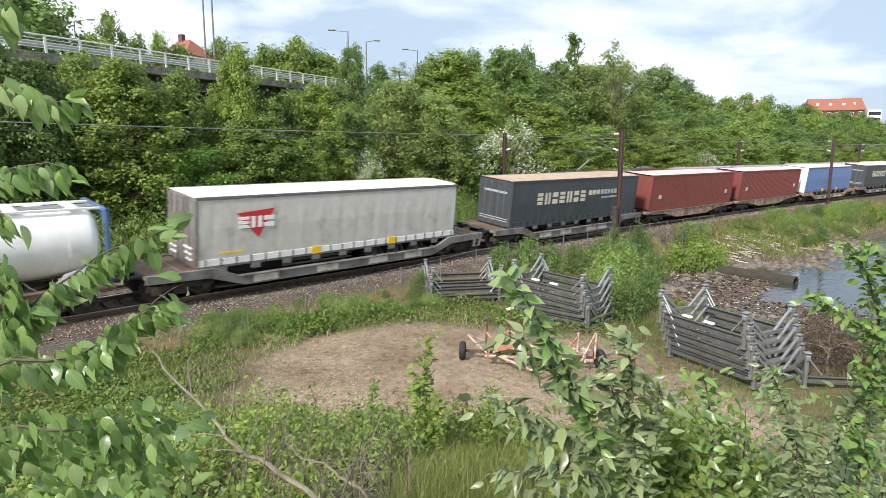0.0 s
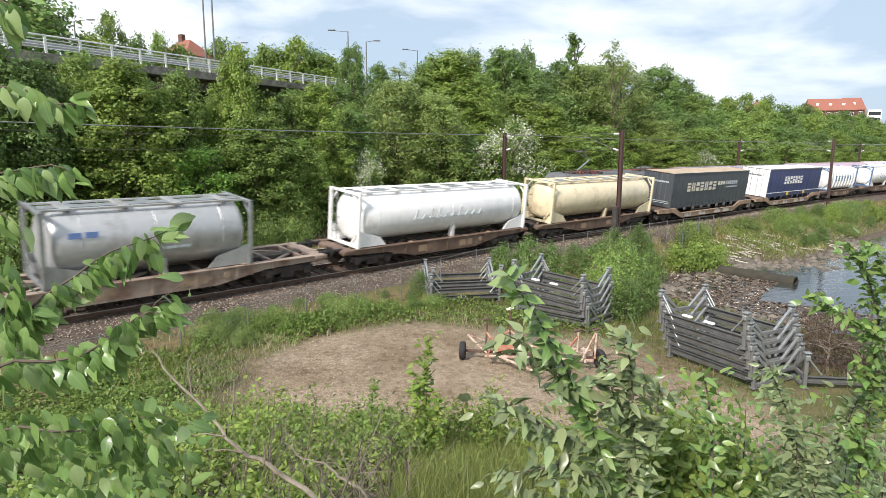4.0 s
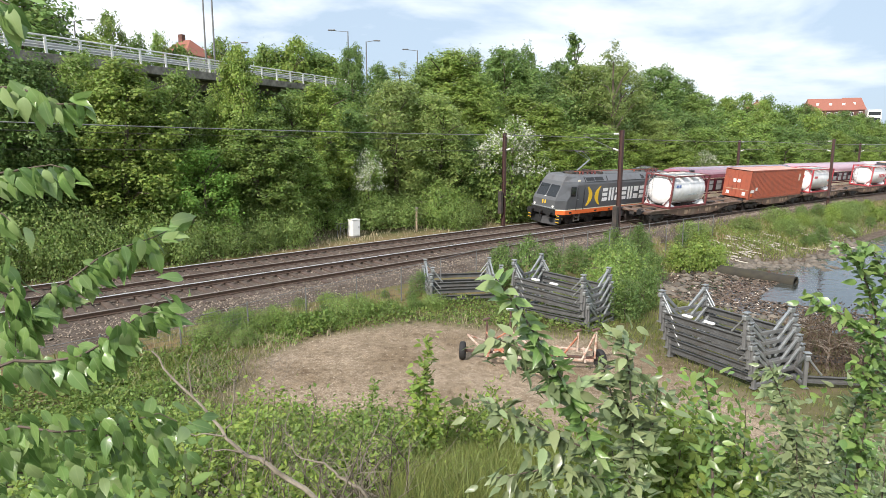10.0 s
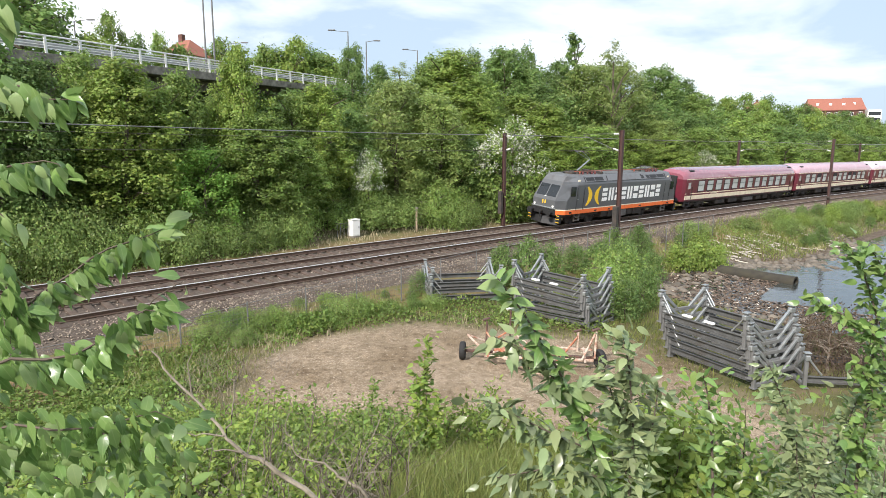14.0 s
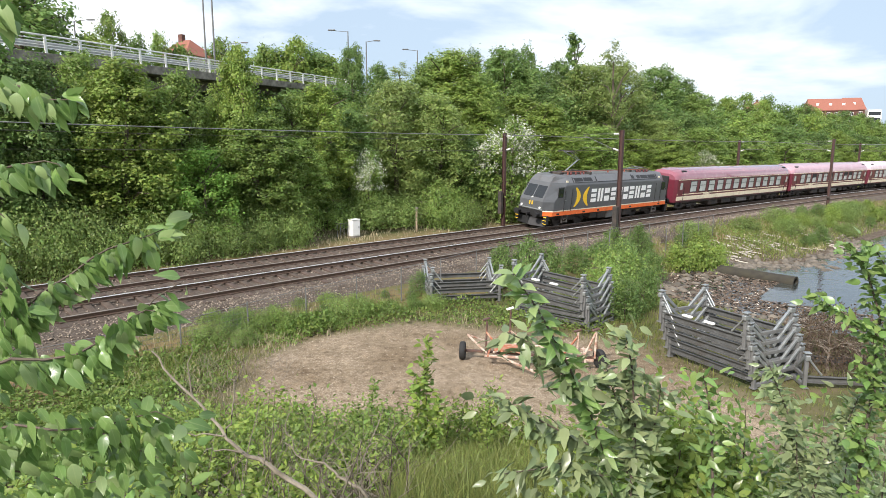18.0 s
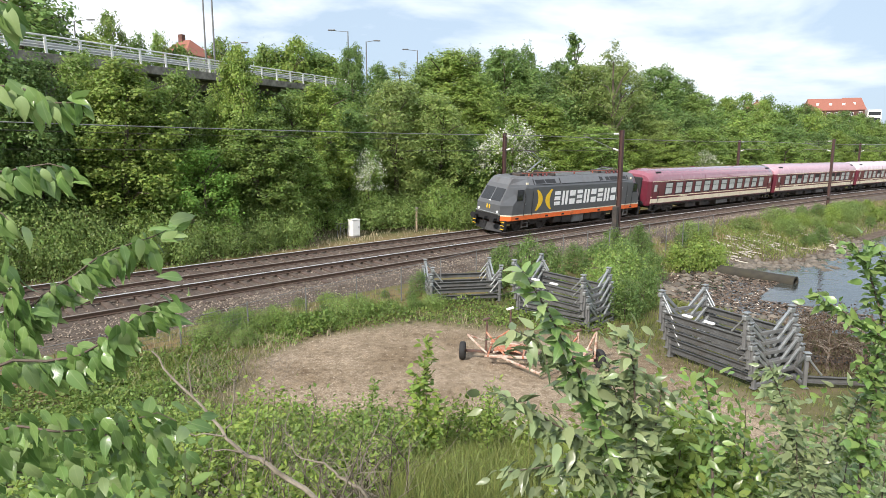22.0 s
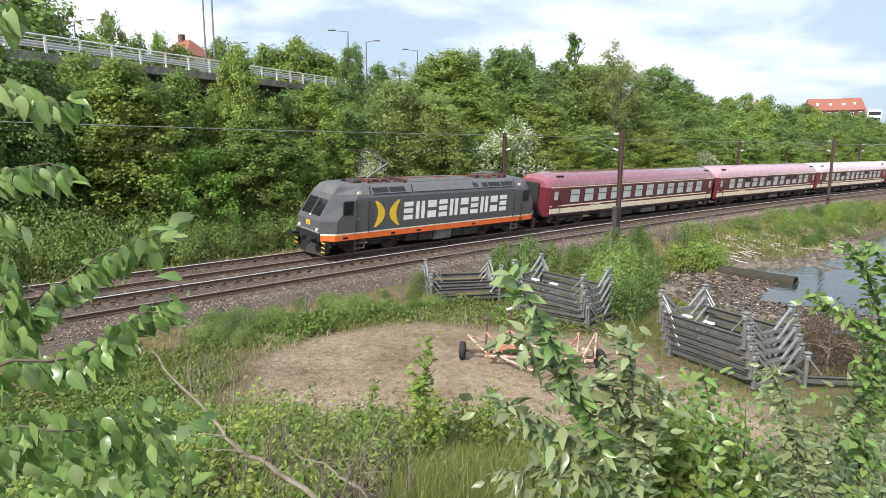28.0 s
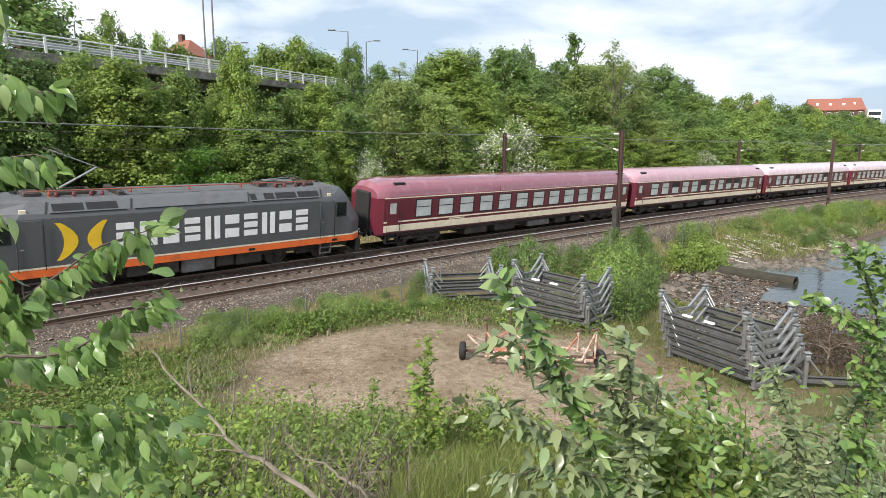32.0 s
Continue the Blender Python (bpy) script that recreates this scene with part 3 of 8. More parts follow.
def crown_points(n, rs, lobes, rad, h0, h1, clumps=70, spread=0.30, belly=0.42):
    """Places of leaves and the way they face: sprays on the upper shells of many boughs that fill an egg-shaped crown."""
    pts, out = [], []
    C = []
    for i in range(lobes):
        u = (i + rs.rand()) / lobes
        prof = math.sin(math.pi * max(0.04, min(0.97, u)) ** (math.log(0.5) / math.log(belly))) ** 0.55
        a = i * 2.4 + rs.uniform(-0.6, 0.6)
        r = rad * prof * (0.82 * rs.rand() ** 0.45)
        w = rad * rs.uniform(0.20, 0.36) * (0.65 + 0.35 * prof)
        C.append((r * math.cos(a), r * math.sin(a), h0 + (h1 - h0) * (0.03 + 0.92 * u), w, w * rs.uniform(0.9, 1.35)))
    per = max(1, n // clumps)
    for i in range(clumps):
        cx, cy, cz, rr, hh = C[i % len(C)]
        v = rs.normal(size=3)
        v[:2] += np.array([cx, cy]) / (math.hypot(cx, cy) + 0.05) * 0.5
        v[2] += 0.25
        v /= np.linalg.norm(v)
        k = rs.uniform(0.6, 1.1)
        c = np.array([cx + v[0] * rr * k, cy + v[1] * rr * k, cz + v[2] * hh * k])
        q = rs.normal(size=(per, 3)) * np.array([1, 1, 0.75]) * rad * spread * rs.uniform(0.6, 1.3)
        pts.append(c + q)
        out.append(np.tile(v, (per, 1)) + q * (0.5 / (rad * spread)))
    P, O = np.concatenate(pts), np.concatenate(out)
    P[:, 2] = np.maximum(P[:, 2], h0 * 0.75)
    return P, O / (np.linalg.norm(O, axis=1)[:, None] + 1e-6)


def branchy(rs, h, top, spread, n=9, r0=0.16):
    """Trunk mesh and limbs mesh."""
    tr = MB()
    pts = [(0, 0, -0.4)]
    x = y = 0
    for i in range(1, 8):
        x += rs.uniform(-0.12, 0.12) * h / 8
        y += rs.uniform(-0.12, 0.12) * h / 8
        pts.append((x, y, top * i / 7))
    tr.tube(pts, [r0 * (1.25 if i == 0 else 1 - 0.8 * i / 7) for i in range(8)], 7)
    lb = MB()
    for i in range(n):
        k = rs.randint(2, 7)
        p = Vector(pts[k])
        a = rs.rand() * 6.283
        e = p + Vector((math.cos(a) * spread * rs.uniform(0.5, 0.95), math.sin(a) * spread * rs.uniform(0.5, 0.95), h * rs.uniform(0.06, 0.22)))
        mid = (p + e) / 2 + Vector((0, 0, h * 0.03))
        lb.tube([p, mid, e], [r0 * 0.4, r0 * 0.24, r0 * 0.08], 5, False)
    return tr, lb


TREE = {}


def tree_kind(key, seed, h, rad, h0, nleaf, size, material, lobes=12, clumps=90, spread=0.3, bark="bark", up=0.5, long=1.0, label="", cat="tree", name="tree", blossom=0, belly=0.42):
    """A model tree, off at its own place; copies are set with plant()."""
    rs = np.random.RandomState(seed)
    trunk, limbs = branchy(rs, h, h * 0.86, rad, 10, 0.028 * h * 0.6 + 0.03)
    P, facing = crown_points(nleaf, rs, lobes, rad, h0, h, clumps, spread, belly)
    V, F = leaves(P, size, rs, up, long=long, tri=True, out=facing)
    crown = array_mesh("crown", V, F, M[material])
    fl = None
    if blossom:
        high = np.where((P[:, 2] > h * 0.5) & (np.sin(P[:, 0] * 3.1) + np.sin(P[:, 1] * 2.7) + np.sin(P[:, 2] * 3.3) > -0.6))[0]
        B = P[high[rs.choice(len(high), blossom)]] + rs.normal(size=(blossom, 3)) * 0.06 + np.array([0, 0, 0.06])
        V, F = leaves(B, size * 0.75, rs, 0.6, tri=True)
        fl = array_mesh("blossom", V, F, M["blossom"])
    TREE[key] = (trunk.mesh("trunk", M[bark]), limbs.mesh("limb", M[bark]), crown, fl, h, label, cat, name, rad)


CLEAR = [(-5.9, 40.9, 2.7), (-1.9, 44.2, 2.2), (-6.5, 39.8, 2.7), (5.6, 50.2, 3.2), (-4.8, 43.6, 2.4)]


def plant(key, x, y, height, width=1.0, rot=None, z=None, rs=random, force=False):
    if not force and key != "hawthorn" and any(math.hypot(x - a, y - b) < r for a, b, r in CLEAR):
        return None
    tm, lm, cm, fl, h, label, cat, name, rad = TREE[key]
    k = height / h
    z = gz(x, y) if z is None else z
    t = thing(name, label, cat, Matrix.LocRotScale((x, y, z - 0.05), Euler((0, 0, rs.uniform(0, 6.28) if rot is None else rot)), (k * width, k * width, k)), cat + "s of the wooded slope")
    for nm, me in (("trunk", tm), ("limb", lm), ("crown", cm), ("blossom", fl)):
        if me:
            o = new(nm, me)
            o.parent = t
            if nm == "limb":
                tagged(o, kind="stuff")
    return t


tree_kind("maple", 1, 9.0, 2.4, 0.8, 26000, 0.135, "leaf", 80, 640, 0.085, label="leafy maple tree in full green spring foliage")
tree_kind("maple_b", 2, 9.0, 2.4, 0.8, 23000, 0.14, "leaf_dark", 70, 560, 0.09, label="dense dark green broadleaf tree")
tree_kind("bright", 3, 9.0, 2.2, 0.8, 26000, 0.13, "leaf_light", 80, 640, 0.085, label="bright yellow-green young maple tree")
tree_kind("fresh", 14, 6.0, 1.9, 0.1, 13000, 0.12, "leaf_fresh", 46, 330, 0.09, label="small fresh green maple tree at the wood's edge")
for k_, (a_, b_) in enumerate((("leaf", "leafy tree in the distant wood"), ("leaf_dark", "dark green tree in the distant wood"), ("leaf_light", "light green tree in the distant wood"))):
    tree_kind(("far_a", "far_b", "far_c")[k_], 30 + k_, 9.0, 2.8, 0.2, 5800, 0.27, a_, 44, 300, 0.11, label=b_)
tree_kind("willow", 4, 12.0, 3.0, 0.4, 26000, 0.13, "leaf_pale", 90, 900, 0.10, up=0.3, long=1.8, label="pale grey-green willow tree with fine leaves", belly=0.5)
tree_kind("poplar", 5, 14.0, 1.0, 2.0, 6500, 0.17, "leaf_dark", 40, 260, 0.16, label="tall slender sparse poplar tree", belly=0.5)
tree_kind("feathery", 6, 14.0, 2.0, 1.2, 7000, 0.14, "leaf_pale", 34, 230, 0.12, up=0.3, label="tall pale feathery birch tree", belly=0.6)
tree_kind("shrub", 7, 3.2, 2.1, 0.1, 5000, 0.14, "leaf_dark", 40, 260, 0.12, label="rounded green shrub at the wood's edge", cat="shrub", name="shrub")
tree_kind("hawthorn", 8, 5.0, 2.1, 0.6, 7000, 0.14, "leaf", 40, 260, 0.12, label="hawthorn bush covered in white blossom", cat="shrub", name="hawthorn_bush", blossom=3600)
tree_kind("bramble", 9, 1.7, 2.2, 0.0, 5200, 0.12, "bramble", 44, 300, 0.13, label="tangled green bramble thicket", cat="bramble", name="bramble_thicket")
tree_kind("bramble_b", 19, 1.7, 2.1, 0.0, 5200, 0.12, "leaf", 44, 300, 0.13, label="bright green bramble and nettle thicket", cat="bramble", name="bramble_thicket")


def far_side(s, lat):
    x, y, _ = line(s, SPACING + lat)
    return x, y


# trees of the slope and the skyline: kind, place, height of the top, radius of the crown
SLOPE_TREES = (
    ("maple_b", -21.3, 29.5, 10.7, 2.56), ("maple_b", -20.2, 31.3, 9.8, 2.14), ("maple", -20.0, 35.1, 10.6, 1.76), ("bright", -16.9, 33.4, 10.0, 2.81), ("maple", -16.4, 35.8, 9.1, 1.79), ("maple", -15.5, 37.4, 9.9, 1.88),
    ("fresh", -13.5, 35.1, 5.7, 1.91), ("bright", -12.5, 39.0, 11.6, 1.78), ("maple", -14.2, 40.8, 9.0, 2.04), ("maple", -11.2, 38.1, 7.5, 2.60), ("maple", -9.9, 42.9, 9.2, 1.76), ("bright", -8.6, 43.5, 9.8, 2.18),
    ("maple", -9.4, 39.9, 6.2, 2.00), ("maple_b", -6.9, 46.5, 8.5, 2.01), ("maple", -7.2, 42.7, 6.4, 2.14), ("willow", -3.6, 48.9, 10.8, 2.67), ("maple_b", -5.1, 45.4, 7.5, 1.86), ("willow", -0.7, 50.3, 9.9, 2.75),
    ("maple", -2.7, 45.8, 5.9, 2.29), ("bright", 0.9, 63.3, 15.0, 4.32), ("maple", 3.0, 62.5, 12.8, 3.13), ("maple", -1.3, 62.6, 13.9, 3.14), ("maple_b", 1.5, 51.6, 6.9, 2.12), ("maple_b", 3.2, 53.2, 6.0, 2.42),
    ("maple_b", 7.7, 78.8, 17.8, 3.94), ("bright", 3.6, 60.3, 10.3, 2.74), ("bright", 10.2, 63.6, 10.0, 3.47), ("bright", 7.7, 65.3, 10.9, 3.27), ("maple_b", 11.2, 72.5, 12.8, 2.97), ("maple_b", 10.4, 78.4, 15.4, 2.86),
    ("bright", 12.1, 62.6, 7.2, 2.57), ("willow", 16.5, 73.1, 15.3, 3.66), ("willow", 21.6, 78.8, 16.3, 3.95), ("maple", 16.3, 66.3, 7.8, 3.32), ("maple_b", 30.9, 91.9, 17.4, 4.40), ("maple_b", 37.8, 101.6, 16.6, 3.70),
    ("maple", 39.1, 100.0, 14.3, 4.10), ("bright", 21.3, 70.7, 7.4, 2.89), ("willow", 26.2, 76.2, 9.2, 3.12), ("bright", 26.5, 73.9, 7.1, 3.03), ("maple", 33.3, 81.6, 8.4, 3.34), ("maple_b", 33.0, 85.9, 10.1, 3.13),
    ("maple_b", 14.9, 82.3, 16.9, 2.62), ("maple_b", 15.4, 73.5, 11.6, 2.34),
)
SKYLINE_TREES = (
    ("far_a", -20.3, 81.0, 17.9, 3.0), ("far_b", -17.4, 84.0, 18.6, 3.0), ("far_c", -14.6, 82.0, 17.2, 3.0), ("far_a", -24.2, 82.0, 17.4, 2.6), ("far_a", -12.2, 80.0, 16.2, 2.6),
    ("far_b", -34.1, 52.0, 19.8, 3.55), ("far_b", -34.5, 56.0, 17.5, 2.55), ("far_a", -36.1, 70.0, 20.2, 1.7), ("far_b", -36.1, 76.0, 18.8, 1.56), ("far_a", -33.5, 76.0, 19.2, 1.38), ("far_a", -31.8, 78.0, 18.1, 1.78),
    ("far_a", -27.0, 78.0, 18.9, 1.95), ("far_c", -34.3, 62.0, 16.5, 2.26), ("far_a", -22.0, 80.0, 18.4, 2.19), ("far_c", -18.5, 80.0, 19.3, 2.19), ("far_b", -16.1, 82.0, 17.6, 2.99), ("maple_b", -9.1, 64.0, 15.7, 1.81),
    ("maple_b", -6.3, 62.0, 13.7, 1.69), ("feathery", -5.0, 72.0, 15.3, 1.97), ("far_b", 4.0, 85.0, 18.6, 1.55), ("far_b", 11.4, 88.0, 19.5, 1.60), ("far_a", -1.0, 80.0, 17.2, 2.55), ("poplar", 14.9, 74.0, 19.5, 1.15),
    ("feathery", 18.4, 70.0, 17.4, 2.29), ("far_b", 13.2, 88.0, 16.8, 2.40), ("far_a", 7.2, 86.0, 17.8, 2.35),
)
BELOW_DECK = tuple(("far_b", x, y, top, 3.2) for x, y, top in ((-18.5, 58.0, 10.6), (-14.5, 60.0, 11.0), (-11.0, 62.0, 11.4), (-23.0, 55.0, 10.6), (-27.0, 52.0, 10.2), (-31.0, 50.0, 10.2)))
rt = random.Random(11)
for key, x, y, top, rad in SLOPE_TREES + SKYLINE_TREES + BELOW_DECK:
    tall = top - gz(x, y)
    plant(key, x, y, tall, rad * (1.3 if key[:3] == "far" else 1.12) * TREE[key][4] / (TREE[key][8] * tall), rs=rt)
# dark wood behind the front row, lower than it
s = -50.0
while s < 62:
    for lat, tops in ((14.5, (0.55, 0.8)), (20.0, (0.6, 0.85))):
        x, y = far_side(s + rt.uniform(-1.2, 1.2), lat + rt.uniform(-1.2, 1.2))
        line_of_tops = 5.4 + y * float(np.interp(x / y, [-0.7, -0.5, -0.2, 0.0, 0.25, 0.4], [0.13, 0.11, 0.095, 0.12, 0.13, 0.085]))
        plant(rt.choice(("far_b", "far_a", "far_b")), x, y, max(3.5, (line_of_tops - gz(x, y)) * rt.uniform(*tops)), 1.15, rs=rt)
    s += 4.4
# the wood that runs on along the curve, falling away with distance
s = 62.0
while s < 190:
    for lat, f in ((9.0, 0.36), (13.5, 0.60), (20.0, 0.82), (29.0, 1.0)):
        x, y = far_side(s + rt.uniform(-1.5, 1.5), lat + rt.uniform(-1.2, 1.2))
        crest = 5.4 + y * float(np.interp(x / y, [0.40, 0.48, 0.53, 0.60, 0.68, 0.75], [0.083, 0.092, 0.082, 0.068, 0.055, 0.043]))
        low = gz(x, y)
        tall = max(3.0, (5.4 + y * -0.018 + (crest - 5.4 + y * 0.018) * f - low) * rt.uniform(0.9, 1.04))
        plant(rt.choice(("far_a", "far_b", "far_b", "far_c", "far_a") if lat > 10 else ("far_c", "far_a", "bright")), x, y, tall, min(1.6, rt.uniform(2.6, 3.4) * 9.0 / (2.8 * tall)), rs=rt)
    s += 4.0 + (s - 62) * 0.03
# brambles along the foot of the slope
s = -44.0
while s < 110:
    for lat, lo, hi, wide in ((4.7, 1.35, 1.7, 0.72), (6.0, 2.0, 2.6, 0.62)):
        x, y = far_side(s + rt.uniform(-0.6, 0.6), lat + rt.uniform(-0.3, 0.3))
        plant(rt.choice(("bramble", "bramble", "bramble_b")), x, y, rt.uniform(lo, hi) * (1.0 if s < 8 else 0.72), wide * rt.uniform(0.9, 1.15), rs=rt)
    s += 1.8 if s < 25 else 3.6
for x, y, h in ((-5.6, 43.6, 1.7), (-4.0, 45.0, 1.8), (-7.4, 42.6, 1.6), (-2.8, 46.4, 1.7), (4.4, 51.4, 1.8), (6.6, 52.6, 1.8)):
    plant(rt.choice(("bramble", "bramble_b")), x, y, h, 1.0, rs=rt, force=True)
for x, y, h in ((-5.3, 44.3, 4.9), (5.5, 50.6, 7.9), (33.0, 79.0, 5.0)):
    plant("hawthorn", x, y, h, 0.7 if y < 50 else 0.95, rs=rt)
# ---- rolling stock: local x along the line, near side at negative y, z from the rail tops ----
def paint(name, color, rough=0.4, dirt=(0.12, 0.10, 0.08), amount=0.3, metal=0.0, coat=0.0, scale=1.3):
    return mat(name, color, rough, metal, 0.08, 3.0, 0.08, 20, dirt, amount, scale, coat=coat)


M.update({
    "loco_grey": paint("loco_grey", (0.10, 0.105, 0.11), 0.35, (0.11, 0.10, 0.09), 0.2),
    "loco_roof": paint("loco_roof_grey", (0.125, 0.13, 0.135), 0.45, (0.09, 0.08, 0.075), 0.35),
    "orange": paint("loco_orange", (0.85, 0.17, 0.04), 0.4, (0.45, 0.13, 0.05), 0.15),
    "cream": paint("cream_stripe", (0.78, 0.70, 0.52), 0.45, (0.55, 0.46, 0.33), 0.2),
    "yellow": paint("yellow_paint", (0.85, 0.55, 0.03), 0.45, (0.5, 0.35, 0.05), 0.1),
    "letter": paint("white_lettering", (0.86, 0.86, 0.84), 0.5, (0.6, 0.6, 0.58), 0.1),
    "letter_tan": paint("ivory_lettering", (0.66, 0.62, 0.52), 0.5, (0.5, 0.46, 0.38), 0.2),
    "letter_dim": paint("grey_lettering", (0.42, 0.46, 0.48), 0.5, (0.3, 0.3, 0.3), 0.2),
    "maroon": paint("coach_maroon", (0.135, 0.022, 0.036), 0.3, (0.10, 0.035, 0.04), 0.25, coat=0.2),
    # maroon roofs lightened to carry sky sheen in their colour, most at the rear
    "maroon_roof": paint("coach_roof_maroon", (0.27, 0.09, 0.118), 0.2, (0.34, 0.16, 0.18), 0.22, coat=1.0),
    "roof_sheen": paint("sheen_roof", (0.50, 0.29, 0.33), 0.3, (0.58, 0.42, 0.45), 0.3, coat=0.5),
    "roof_high_sheen": paint("high_sheen_roof", (0.66, 0.50, 0.53), 0.35, (0.75, 0.66, 0.67), 0.5, coat=0.4),
    # pane grey: blinds behind the glass, plus sky reflection put into the colour
    "pane": mat("coach_window", (0.50, 0.52, 0.51), 0.12, 0, 0.25, 1.4, spec=0.7),
    "container_red": paint("container_red", (0.33, 0.085, 0.045), 0.55, (0.20, 0.07, 0.045), 0.35),
    "container_dark": paint("container_maroon", (0.20, 0.05, 0.042), 0.6, (0.13, 0.05, 0.045), 0.4),
    "roof_dusty": paint("dusty_roof", (0.52, 0.40, 0.36), 0.7, (0.62, 0.56, 0.50), 0.5),
    "panel_pale": paint("pale_panel", (0.58, 0.55, 0.50), 0.6, (0.32, 0.24, 0.18), 0.4),
    "ink_blue": paint("faded_ink_blue", (0.05, 0.17, 0.32), 0.5, (0.12, 0.2, 0.3), 0.2),
    "ink_grey": paint("slate_ink", (0.13, 0.17, 0.22), 0.5, (0.2, 0.22, 0.25), 0.2),
    "container_roof": paint("container_roof", (0.46, 0.25, 0.20), 0.6, (0.55, 0.42, 0.35), 0.45),
    "frame_red": paint("tank_frame_red", (0.42, 0.05, 0.06), 0.5, (0.25, 0.07, 0.06), 0.3),
    "frame_maroon": paint("tank_frame_maroon", (0.16, 0.035, 0.035), 0.6, (0.12, 0.05, 0.045), 0.4),
    "frame_blue": paint("tank_frame_blue", (0.075, 0.15, 0.29), 0.5, (0.12, 0.13, 0.15), 0.3),
    "tank_white": paint("tank_white", (0.82, 0.82, 0.80), 0.4, (0.66, 0.63, 0.57), 0.25),
    "tank_cream": paint("tank_cream", (0.72, 0.63, 0.43), 0.32, (0.52, 0.42, 0.28), 0.35),
    "tank_grey": paint("tank_grey", (0.44, 0.45, 0.45), 0.3, (0.3, 0.29, 0.27), 0.35, metal=0.3),
    "curtain_dark": paint("dark_grey_curtain", (0.055, 0.065, 0.075), 0.45, (0.085, 0.085, 0.08), 0.25),
    "curtain_blue": paint("blue_curtain", (0.03, 0.045, 0.15), 0.4, (0.07, 0.075, 0.12), 0.2),
    "curtain_blue_light": paint("light_blue_curtain", (0.16, 0.25, 0.52), 0.45, (0.2, 0.24, 0.34), 0.2),
    "curtain_grey": paint("pale_grey_curtain", (0.56, 0.55, 0.51), 0.5, (0.40, 0.38, 0.34), 0.2),
    "roof_tan": paint("tan_tarpaulin", (0.47, 0.36, 0.25), 0.75, (0.36, 0.28, 0.20), 0.45),
    "roof_white": paint("white_tarpaulin", (0.80, 0.80, 0.78), 0.5, (0.6, 0.58, 0.54), 0.2),
    "wagon_brown": paint("wagon_brown", (0.135, 0.085, 0.06), 0.7, (0.20, 0.15, 0.11), 0.45),
    "wagon_tan": paint("wagon_dusty_tan", (0.34, 0.24, 0.16), 0.7, (0.17, 0.10, 0.065), 0.45),
    "wagon_grey": paint("wagon_grey", (0.20, 0.20, 0.195), 0.65, (0.10, 0.08, 0.065), 0.6),
    "wagon_pale": paint("wagon_pale_grey", (0.33, 0.26, 0.21), 0.7, (0.17, 0.10, 0.07), 0.55),
    "pno_red": paint("sign_red", (0.55, 0.03, 0.05), 0.45, (0.4, 0.05, 0.06), 0.1),
    "sign_blue": paint("sign_blue", (0.06, 0.14, 0.36), 0.45, (0.1, 0.15, 0.3), 0.1),
    "lamp_lens": mat("lamp_lens", (0.8, 0.8, 0.75), 0.1, 0, 0.05, 3),
    # tile red with the haze of distance mixed into its colour
    "brick_red": paint("red_roof_tile", (0.30, 0.115, 0.08), 0.9, (0.23, 0.10, 0.07), 0.4),
    "render_wall": paint("pale_wall", (0.62, 0.58, 0.52), 0.8, (0.45, 0.42, 0.38), 0.3),
    "brick_wall": paint("brick_wall", (0.12, 0.06, 0.045), 0.85, (0.22, 0.09, 0.07), 0.3),
})
KEEP = {}


def once(key, make):
    """One mesh for alike parts."""
    if key not in KEEP:
        KEEP[key] = make()
    return KEEP[key]


def put(name, me, parent, m=None, label=""):
    o = new(name, me)
    o.parent = parent
    if m is not None:
        o.matrix_basis = m
    return tagged(o, label)


T = Matrix.Translation


def disc(r, w, n=20):
    """A wheel with tread, flange and hub, axis along y."""
    mb = MB()
    prof = [(r * 0.16, -w * 0.9), (r * 0.16, -w * 0.5), (r * 0.8, -w * 0.12), (r * 0.84, -w * 0.5), (r, -w * 0.5), (r, w * 0.3), (r * 1.06, w * 0.35), (r * 1.06, w * 0.5), (r * 0.84, w * 0.5), (r * 0.16, w * 0.5)]
    rings = [[(a * math.cos(6.28319 * k / n), b, a * math.sin(6.28319 * k / n)) for k in range(n)] for a, b in prof]
    mb.loft(rings, smooth=True)
    return mb


def wheel_mesh(r, key):
    return once(("wheel", key), lambda: disc(r, 0.13).mesh("wheel", M["under"]))


